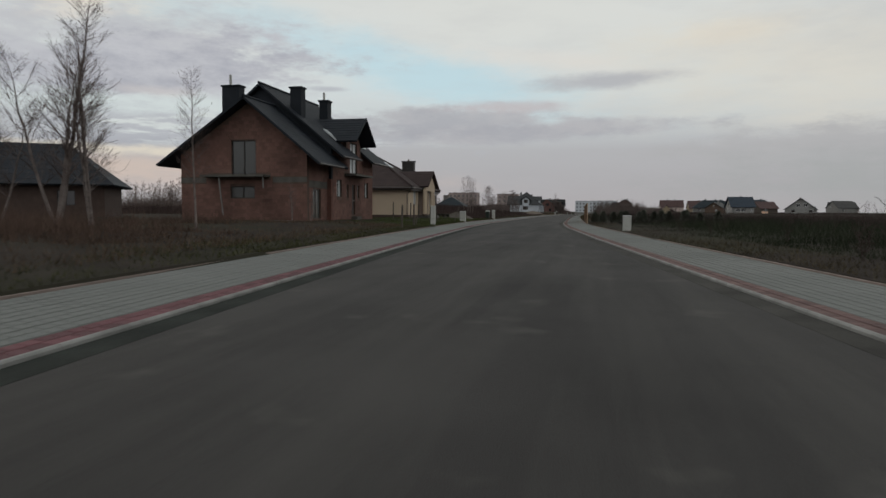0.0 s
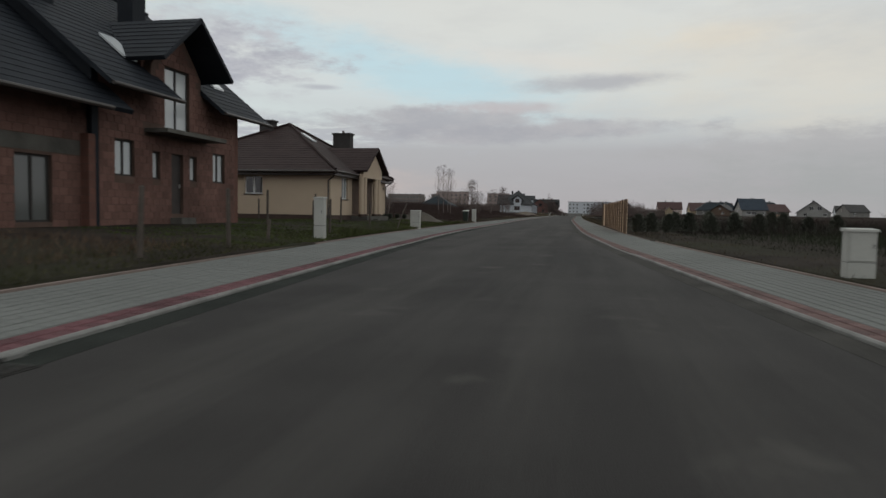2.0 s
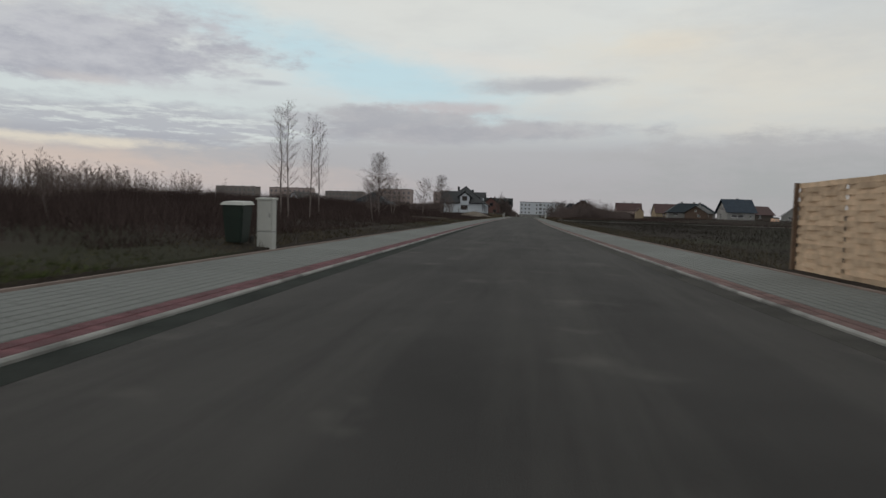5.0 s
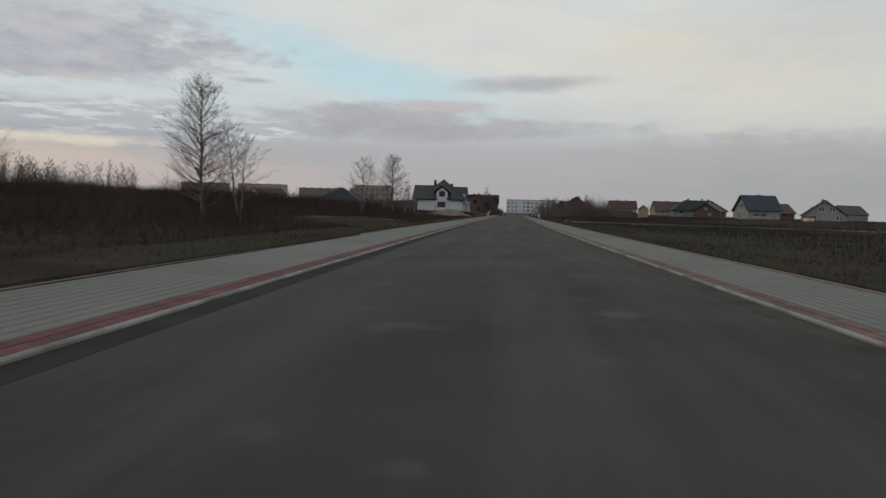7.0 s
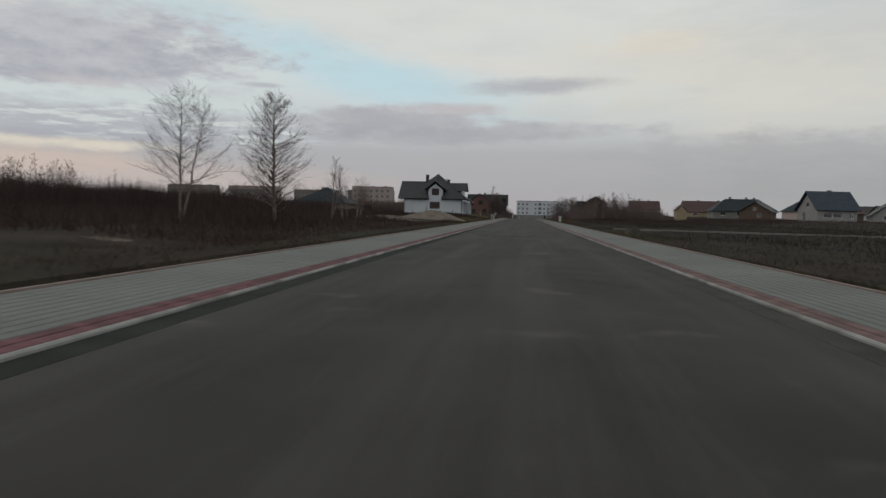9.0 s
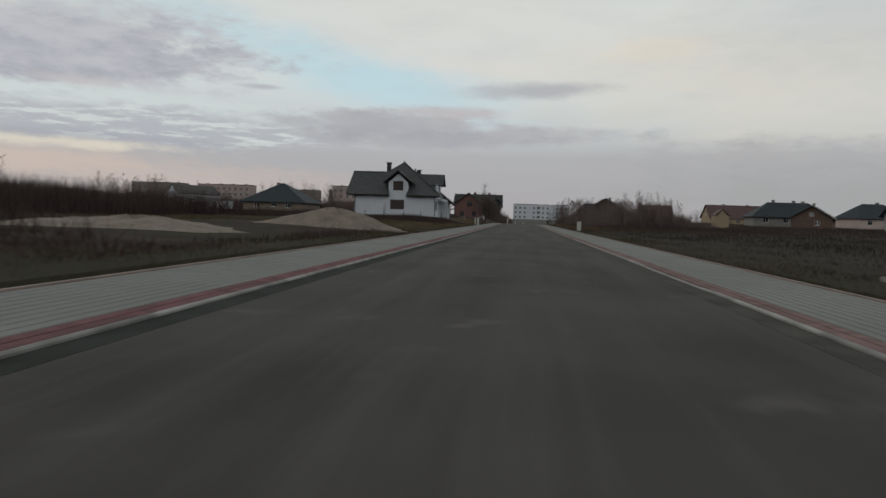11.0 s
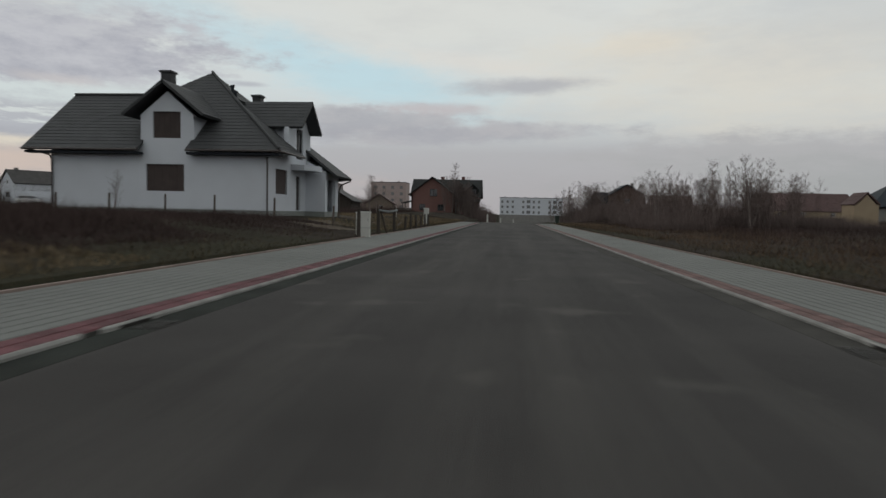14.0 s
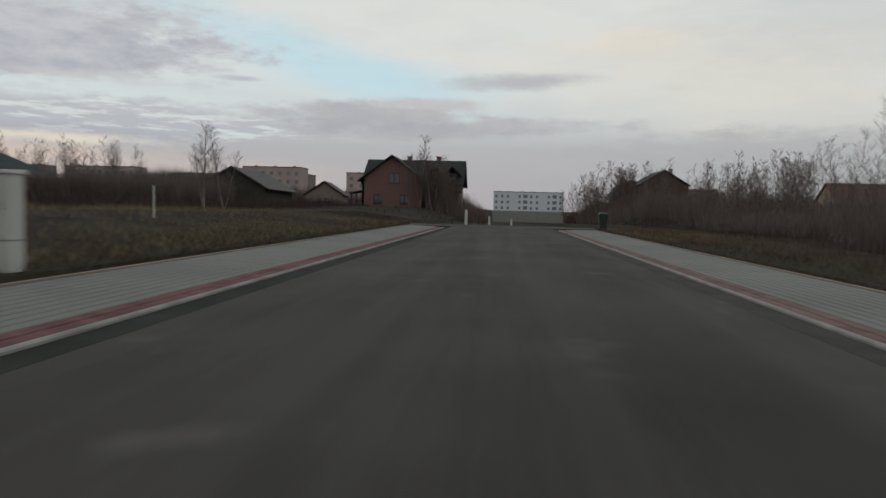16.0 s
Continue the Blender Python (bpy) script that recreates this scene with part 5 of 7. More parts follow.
gable_house(150.0, 420.0, 0.2, 20, 12.0, 10.0, 3.0, 6.8, M_GREYR, M_TILE_OLD, "far grey house with weathered roof", [(3, 0.9, 1.3, 1.3)], [(4, 3, 1.2, 1.2)], [], over=0.5)
gable_house(175.0, 500.0, 0.2, -10, 12.0, 10.0, 3.0, 7.4, M_WHITE, M_TILE_OLD, "far pale house with weathered roof", [(3, 0.9, 1.3, 1.3)], [], [(2, 0, 0.6)], over=0.5)
# white house, low outbuilding and long white wall far on the left
gable_house(-111.0, 396.0, 0.2, 58, 15.0, 9.0, 4.6, 7.6, M_WHITE, M_TILE_OLD, "white house with a gable and weathered grey roof", [(4, 1.0, 1.6, 1.4), (10, 1.0, 1.6, 1.4)], [(4.5, 1.2, 2.6, 1.3), (4.5, 4.3, 1.3, 1.1)], [(-5.5, 0.4, 0.6)], over=0.35)
gable_house(-121.0, 384.0, 0.2, 30, 11.0, 7.0, 2.9, 4.3, M_GREYR, M_TILE_OLD, "low grey outbuilding with a dark roof", [(3, 0.8, 1.6, 1.1), (7.5, 0.3, 1.2, 2.0)], [], [], over=0.3, name="outbuilding", category="outbuilding")
bm = bmesh.new()
box(bm, -91.0, 361.0, 0.6, -81.4, 362.4, 3.6)
tagged(part("garden_wall", bm, M_WHITE), "plain white-washed garden wall beside the bungalow", "wall")

# ---- blocks of flats and the white hall ----


def flats(x0, x1, y, z1, depth, storeys, cols, wall_mat, label, base=0.0, turn=0.0, win_w=1.6, name="apartment_building", big=(), skip=()):
    up = float(rise((x0 + x1) / 2, y))
    h = thing(name, (x0 + x1) / 2, y, base + up, label, "apartment building")
    h.matrix_world = pose((x0 + x1) / 2, y, base + up, 0, 0, turn)
    L = (x1 - x0) / 2
    sh = (z1 - base - 0.8) / storeys
    F = Face(-L, 0, 1, 0)
    cw = 2 * L / cols
    ow = []
    for k in range(storeys):
        for i in range(cols):
            if i not in skip:
                hw = win_w * (0.9 if i in big else 0.5)
                ow.append((cw * (i + 0.5) - hw, cw * (i + 0.5) + hw, sh * k + 0.9, sh * k + 0.9 + sh * (0.58 if i in big else 0.46)))
    wall(F, [(0, z1 - base), (2 * L, z1 - base)], -0.5, ow, wall_mat, h)
    for o in ow:
        bm = bmesh.new()
        F.slab(bm, *o, -0.2, -0.15)
        w = part("window", bm, M_GLASS_FAR, h)
    E_ = Face(L, 0, 0, 1)
    wall(E_, [(0.3, z1 - base), (depth - 0.3, z1 - base)], -0.5, [], wall_mat, h)
    W_ = Face(-L, depth, 0, -1)
    wall(W_, [(0.3, z1 - base), (depth - 0.3, z1 - base)], -0.5, [], wall_mat, h)
    N_ = Face(L, depth, -1, 0)
    wall(N_, [(0, z1 - base), (2 * L, z1 - base)], -0.5, [], wall_mat, h)
    bm = bmesh.new()
    box(bm, -L - 0.15, -0.15, z1 - base + 0.002, L + 0.15, depth + 0.15, z1 - base + 0.3)
    rf = part("roof", bm, M_TILE_OLD, h)
    for i in range(max(2, cols // 2)):
        bm = bmesh.new()
        xx = -L + (i + 0.5) * 2 * L / max(2, cols // 2)
        box(bm, xx - 0.5, depth * 0.4, z1 - base + 0.303, xx + 0.5, depth * 0.4 + 1.0, z1 - base + 1.0)
        part("roof_vent", bm, wall_mat, rf)
    return h


flats(-209, -174, 590, 14.8, 11, 4, 9, M_FLATS_P, "pale block of flats behind brushwood")
flats(-255, -221, 590, 15.0, 11, 4, 9, M_FLATS, "grey block of flats far behind the fields")
flats(-114, -88, 572, 15.0, 11, 4, 7, M_FLATS_P, "pale pink block of flats with dark windows")
flats(-74.5, -55.5, 600, 14.6, 14, 4, 4, M_FLATS_P, "pale pink block of flats with balconies")
flats(-126, -94, 605, 13.6, 11, 4, 9, M_FLATS, "grey block of flats with roof vents")
flats(-168, -136, 610, 13.4, 11, 4, 11, M_FLATS, "long grey block of flats with roof vents")
hall = flats(-6, 35.6, 690, 12.4, 14, 3, 12, M_WHITE, "white three-storey hall with rows of windows and grey base", 1.2, win_w=1.35, big=(5, 10), skip=(3, 8))
bm = bmesh.new()
box(bm, -21.1, -0.3, -8.2, 21.1, 13.6, 0.0)
part("base_storey", bm, M_GREYR, hall, "grey base storey")


# ---- wooden fence ----


def plank_fence():
    """Woven panels: thin boards that bow in and out by turns, between upright posts."""
    h = thing("fence", 7.35, 75.4, 0.12, "new pale woven board fence with dark brown posts", "fence")
    ys = (63.3, 64.35, 66.2, 67.9, 69.7, 71.4, 73.15, 74.85, 76.6, 78.35, 80.2, 82.1, 84.0, 88.2)
    at = lambda y: Vector((7.55 - 0.35 * (y - 63.34) / 24.26 - 7.35, y - 75.4, 0))
    rng = random.Random(4)
    boards, top = 19, 1.87
    bh_ = top / boards
    kinds = []
    for sign in (1, -1):
        me = bpy.data.meshes.new("board")
        bm = bmesh.new()
        n = 12
        ring = []
        for i in range(n + 1):
            u = i / n
            x = sign * 0.019 * math.cos(u * 3 * math.pi)
            ring.append([bm.verts.new((x + a, u - 0.5, c)) for a, c in ((-0.006, 0.003), (0.006, 0.003), (0.006, bh_ + 0.012), (-0.006, bh_ + 0.012))])
        for p, q in zip(ring, ring[1:]):
            for k in range(4):
                bm.faces.new((p[k], p[(k + 1) % 4], q[(k + 1) % 4], q[k]))
        bm.faces.new(ring[0][::-1])
        bm.faces.new(ring[-1])
        bmesh.ops.recalc_face_normals(bm, faces=bm.faces[:])
        bm.to_mesh(me)
        bm.free()
        me.materials.append(M_WOOD)
        kinds.append(me)
    for y0, y1 in zip(ys, ys[1:]):
        spans = 2 if y1 - y0 > 3 else 1
        for j in range(spans):
            a, b = at(y0 + (y1 - y0) * j / spans), at(y0 + (y1 - y0) * (j + 1) / spans)
            u = b - a
            for k in range(boards):
                o = new("board", kinds[k % 2])
                o.parent = h
                o.matrix_local = Matrix.Translation((a + b) / 2 + Vector((rng.uniform(-0.004, 0.004), 0, 0.01 + k * bh_ + rng.uniform(-0.003, 0.003)))) @ \
                    Euler((rng.uniform(-0.004, 0.004), 0, math.atan2(-u.x, u.y)), "XYZ").to_matrix().to_4x4() @ Matrix.Diagonal((1, u.length - 0.01, 1, 1))
    for i, y in enumerate(ys):
        bm = bmesh.new()
        c = at(y) + Vector((-0.065, 0, 0))
        lean = -0.16 if i == 2 else rng.uniform(-0.02, 0.02)
        w = 0.04
        hexa(bm, [(c.x - w, c.y - w, -0.3), (c.x + w, c.y - w, -0.3), (c.x + w, c.y + w, -0.3), (c.x - w, c.y + w, -0.3),
                  (c.x - w, c.y - w + lean, 1.9), (c.x + w, c.y - w + lean, 1.9), (c.x + w, c.y + w + lean, 1.9), (c.x - w, c.y + w + lean, 1.9)])
        part("post", bm, M_POST, h, "dark brown post" if i == 0 else "")


plank_fence()

# ---- cabinets beside the footways ----


def cabinet(x, y, w, d, ht, label, turn=0.0):
    z = 0.17 if x < 2 else 0.12
    h = thing("utility_cabinet", x + w / 2, y, z, label, "utility cabinet", "cabinets along the road")
    bm = bmesh.new()
    box(bm, -w / 2, -d / 2, -0.25, w / 2, d / 2, ht - 0.05)
    bmesh.ops.bevel(bm, geom=bm.edges[:], offset=0.012, segments=2, affect="EDGES")
    part("body", bm, M_BOX, h)
    bm = bmesh.new()
    hexa(bm, [(-w / 2 - 0.025, -d / 2 - 0.03, ht - 0.05), (w / 2 + 0.025, -d / 2 - 0.03, ht - 0.05), (w / 2 + 0.025, d / 2 + 0.03, ht - 0.05), (-w / 2 - 0.025, d / 2 + 0.03, ht - 0.05),
              (-w / 2 - 0.02, -d / 2 - 0.025, ht - 0.01), (w / 2 + 0.02, -d / 2 - 0.025, ht - 0.01), (w / 2 + 0.02, d / 2 + 0.025, ht + 0.01), (-w / 2 - 0.02, d / 2 + 0.025, ht + 0.01)])
    part("lid", bm, M_BOX, h)
    bm = bmesh.new()
    box(bm, -w / 2 + 0.03, -d / 2 - 0.012, ht * 0.36, w / 2 - 0.03, -d / 2 + 0.005, ht - 0.08)
    bmesh.ops.bevel(bm, geom=bm.edges[:], offset=0.005, segments=1, affect="EDGES")
    dr = part("door", bm, M_BOX, h)
    bm = bmesh.new()
    box(bm, w / 2 - 0.07, -d / 2 - 0.022, ht * 0.62, w / 2 - 0.045, -d / 2 - 0.011, ht * 0.7)
    part("lock", bm, M_BOXD, dr)
    bm = bmesh.new()
    box(bm, -w / 2 - 0.003, -d / 2 - 0.003, ht * 0.33, w / 2 + 0.003, d / 2 + 0.003, ht * 0.345)
    part("seam", bm, M_BOXD, h)


cabinet(9.56, 38.6, 0.46, 0.28, 0.88, "pale grey plastic utility cabinet on the grass verge")
cabinet(5.97, 252.8, 0.4, 0.3, 0.97, "pale grey plastic utility cabinet in brown weeds")
cabinet(-3.42, 46.0, 0.32, 0.28, 1.4, "tall pale utility cabinet in front of a brick house")
cabinet(-4.53, 62.7, 0.55, 0.3, 1.03, "weathered pale utility cabinet in front of a cream bungalow")
cabinet(-5.1, 88.3, 0.38, 0.28, 1.23, "tall narrow pale utility cabinet beside a bin")
cabinet(-6.24, 275.3, 0.55, 0.3, 1.0, "pale utility cabinet at the end of a rustic fence")
cabinet(-6.67, 300.3, 0.37, 0.3, 1.38, "tall grey utility cabinet with a worn lower half")


def wheelie_bin(x, y, label, top=M_BOX):
    h = thing("wheelie_bin", x, y, float(land(x, y)), label, "bin")
    bm = bmesh.new()
    hexa(bm, [(-0.2, -0.24, 0.03), (0.2, -0.24, 0.03), (0.2, 0.24, 0.03), (-0.2, 0.24, 0.03), (-0.27, -0.3, 0.95), (0.27, -0.3, 0.95), (0.27, 0.3, 0.95), (-0.27, 0.3, 0.95)])
    bmesh.ops.bevel(bm, geom=bm.edges[:], offset=0.03, segments=2, affect="EDGES")
    part("body", bm, M_BIN, h)
    bm = bmesh.new()
    hexa(bm, [(-0.3, -0.33, 0.95), (0.3, -0.33, 0.95), (0.3, 0.34, 0.97), (-0.3, 0.34, 0.97), (-0.24, -0.27, 1.03), (0.24, -0.27, 1.03), (0.24, 0.3, 1.06), (-0.24, 0.3, 1.06)])
    part("lid", bm, top, h, "pale lid" if top is M_BOX else "")
    for s in (-1, 1):
        bm = bmesh.new()
        tube(bm, [(s * 0.24, 0.26, 0.1), (s * 0.28, 0.26, 0.1)], 0.1, 14)
        part("wheel", bm, M_IRON, h)


wheelie_bin(-5.75, 88.5, "dark green wheelie bin with a pale lid beside a cabinet")
wheelie_bin(6.2, 334.0, "dark wheelie bin standing at the junction", M_BIN)


def stake(x, y, ht, r, material, label, name="fence_post", lean=(0, 0), group="fence posts before the houses"):
    z = float(land(x, y))
    h = thing(name, x, y, z, label, "post", group)
    bm = bmesh.new()
    tube(bm, [(0, 0, -0.2), (lean[0] * 0.5, lean[1] * 0.5, ht * 0.5), (lean[0], lean[1], ht)], r, 8, r * 0.85)
    part("shaft", bm, material, h)
    bm = bmesh.new()
    tube(bm, [(lean[0], lean[1], ht - 0.002), (lean[0], lean[1], ht + 0.03)], r * 0.86, 8, r * 0.4)
    part("top", bm, material, h)
    return h


for y_, dd, ht, ln in ((36.5, -6.6, 1.3, 0.05), (40.0, -6.5, 1.35, -0.06), (43.6, -7.0, 0.55, 0.1), (49.5, -6.9, 1.3, 0.02), (51.7, -10.4, 1.5, -0.02), (56.4, -9.9, 1.5, 0.0)):
    stake(float(centre(y_)) + dd, y_, ht, 0.055, M_OLDW, "weathered wooden fence post without rails", lean=(0.02, ln))
for x_, y_, ht in ((-9.8, 60.9, 1.15), (-13.4, 61.4, 1.2), (-17.2, 62.2, 1.2), (-8.55, 62.0, 1.45), (-6.7, 61.7, 1.2)):
    stake(x_, y_, ht, 0.055, M_OLDW, "weathered wooden fence post beside the bungalow", lean=(0.02, 0))
stake(float(centre(59.3)) - 6.4, 59.3, 1.35, 0.035, M_OLDW, "slanting wooden brace leaning on a fence post", lean=(0.3, 1.05))
for x_ in (-26.3, -23.2, -20.3, -17.3, -14.7, -11.6, -8.6):
    stake(x_, 280.3, 1.0, 0.06, M_OLDW, "dark wooden fence post before the white house", lean=(0.02, 0.0))
stake(-10.9, 312.0, 1.0, 0.03, M_BOX, "thin white marker stake in the grass", "marker_stake")
stake(-3.2, 349.5, 1.25, 0.14, M_BOX, "stout white post at the junction", "bollard", group="white posts at the junction")
stake(-1.2, 350.5, 0.75, 0.09, M_BOX, "short white post at the junction", "bollard", group="white posts at the junction")
stake(0.75, 350.5, 0.55, 0.09, M_BOX, "short white post at the junction", "bollard", group="white posts at the junction")


def rail_fence():
    h = thing("fence", -5.95, 286.0, 0.2, "rustic dark fence with one grey rail and a slanting brace", "fence")
    ys = [274.4, 278.44, 282.7, 286.2, 288.4, 290.9, 293.2, 295.4, 297.2]
    rng = random.Random(9)
    for i, y_ in enumerate(ys):
        bm = bmesh.new()
        ln = rng.uniform(-0.05, 0.05)
        top = 1.1 if i < 3 else rng.uniform(0.75, 0.95)
        tube(bm, [(0, y_ - 286, -0.3), (ln * 0.4, y_ - 286 + ln, top * 0.5), (ln, y_ - 286, top)], 0.085 if i < 3 else 0.075, 8, 0.07 if i < 3 else 0.06)
        part("post", bm, M_OLDD, h)
    bm = bmesh.new()
    tube(bm, [(0.08, 278.2 - 286, 1.06), (0.09, 280.4 - 286, 0.99), (0.08, 282.95 - 286, 1.07)], 0.05, 8)
    part("rail", bm, M_RAIL, h, "blue-grey top rail")
    bm = bmesh.new()
    tube(bm, [(0.07, 278.6 - 286, 1.0), (0.05, 280.3 - 286, -0.1)], 0.045, 8)
    part("brace", bm, M_OLDW, h)
    for y_, dy_ in ((283.2, 1.4), (290.9, 1.1)):
        bm = bmesh.new()
        tube(bm, [(0.05, y_ - 286, 0.25), (0.04, y_ - 286 + dy_, 0.42)], 0.03, 7)
        part("rail", bm, M_OLDW, h)


rail_fence()


def heap(name, x, y, r, ht, material, label, seed):
    rng = np.random.RandomState(seed)
    n, m = 12, 36
    ph = rng.rand(6) * 6.28
    verts, faces = [], []
    for i in range(n + 1):
        for j in range(m):
            a = j * 2 * math.pi / m
            q = i / n
            rr = r * q * (1 + 0.18 * math.sin(2 * a + ph[0]) + 0.1 * math.sin(3 * a + ph[1]) + 0.04 * math.sin(9 * a + ph[2]))
            xx, yy = x + rr * math.cos(a), y + rr * 0.8 * math.sin(a)
            z = float(land(xx, yy)) - 0.05 + ht * (math.cos(min(q, 1) * math.pi) * 0.5 + 0.5) ** 0.85 * (1 + 0.12 * math.sin(5 * q + 3 * a + ph[3])) + 0.04 * math.sin(13 * a + 11 * q + ph[4]) * (1 - q) + 0.13 * ht * math.sin(5 * a + 9 * q + ph[5]) * math.sin(12 * q + 2 * a + ph[2]) * (1 - q)
            verts.append((xx, yy, z))
    for i in range(n):
        for j in range(m):
            faces.append((i * m + j, i * m + (j + 1) % m, (i + 1) * m + (j + 1) % m, (i + 1) * m + j))
    ob = raw(name, verts, faces, material)
    for p in ob.data.polygons:
        p.use_smooth = True
    tagged(ob, label, "heap")


heap("earth_mound", -7.6, 78.0, 2.5, 0.66, M_EARTH, "low heap of grey-brown earth beside the footway", 3)
heap("sand_mound", -10.5, 220.0, 4.2, 1.0, M_SAND, "pale heap of sand with sparse weeds", 5)
heap("sand_patch", -13.5, 205.0, 5.0, 0.35, M_SAND, "flat spread of pale sand by the verge", 6)
heap("sand_patch", -13.6, 152.4, 1.6, 0.07, M_EARTHL, "thin streak of sandy earth on dark ground", 11)
heap("sand_patch", -9.4, 157.0, 1.3, 0.06, M_EARTHL, "thin streak of sandy earth beside the footway", 14)
heap("sand_patch", -8.6, 279.2, 2.5, 0.09, M_EARTHL, "flat patch of sandy earth behind the fence", 12)
heap("sand_patch", -9.4, 284.0, 2.6, 0.08, M_EARTHL, "flat patch of sandy earth before the white house", 13)
heap("sand_patch", -11.4, 295.3, 3.0, 0.08, M_EARTHL, "flat patch of sandy earth in the meadow", 15)
heap("sand_patch", -8.2, 292.0, 2.2, 0.07, M_EARTHL, "flat patch of sandy earth behind the fence posts", 16)
heap("sand_patch", -12.6, 300.4, 2.8, 0.07, M_EARTHL, "flat patch of pale sandy earth in the meadow", 17)
heap("earth_mound", 6.9, 183.8, 0.8, 0.55, M_EARTHD, "small heap of dark earth on the verge", 8)

# pale concrete line of an unfinished side lane
bm = bmesh.new()
hexa(bm, [(7.5, 197.4, 0.05), (46, 182.0, 0.05), (46, 182.3, 0.05), (7.5, 197.7, 0.05), (7.5, 197.4, 0.24), (46, 182.0, 0.24), (46, 182.3, 0.24), (7.5, 197.7, 0.24)])
tagged(part("lane_kerb", bm, M_CONC), "pale concrete kerb of an unfinished side lane", "kerb", kind="structure")


def parked_car(x, y, turn):
    h = thing("car", x, y, float(land(x, y)), "small white car parked in the field", "car")
    h.matrix_world = pose(x, y, float(land(x, y)), 0, 0, turn)
    bm = bmesh.new()
    prof = [(-2.0, 0.35), (-2.05, 0.75), (-1.9, 0.95), (-1.0, 1.0), (0.9, 1.02), (2.0, 0.8), (2.1, 0.5), (2.05, 0.35)]
    a = [bm.verts.new((u, -0.82, z)) for u, z in prof]
    b = [bm.verts.new((u, 0.82, z)) for u, z in prof]
    bm.faces.new(a)
    bm.faces.new(b[::-1])
    for i in range(len(prof)):
        j = (i + 1) % len(prof)
        bm.faces.new((a[i], b[i], b[j], a[j]))
    part("body", bm, M_FRAME_W, h)
    bm = bmesh.new()
    hexa(bm, [(-1.8, -0.76, 0.96), (1.2, -0.76, 1.0), (1.2, 0.76, 1.0), (-1.8, 0.76, 0.96), (-1.4, -0.6, 1.42), (0.35, -0.6, 1.45), (0.35, 0.6, 1.45), (-1.4, 0.6, 1.42)])
    part("cabin_glass", bm, M_GLASS, h)
    bm = bmesh.new()
    box(bm, -1.4, -0.61, 1.425, 0.36, 0.61, 1.48)
    part("cabin_roof", bm, M_FRAME_W, h)
    for u in (-1.3, 1.3):
        for s in (-1, 1):
            bm = bmesh.new()
            tube(bm, [(u, s * 0.66, 0.31), (u, s * 0.85, 0.31)], 0.31, 16)
            w = part("wheel", bm, M_IRON, h)
            bm = bmesh.new()
            tube(bm, [(u, s * 0.85, 0.31), (u, s * 0.86, 0.31)], 0.18, 12)
            part("rim", bm, M_BOX, w)


parked_car(-86.5, 360.0, 8)

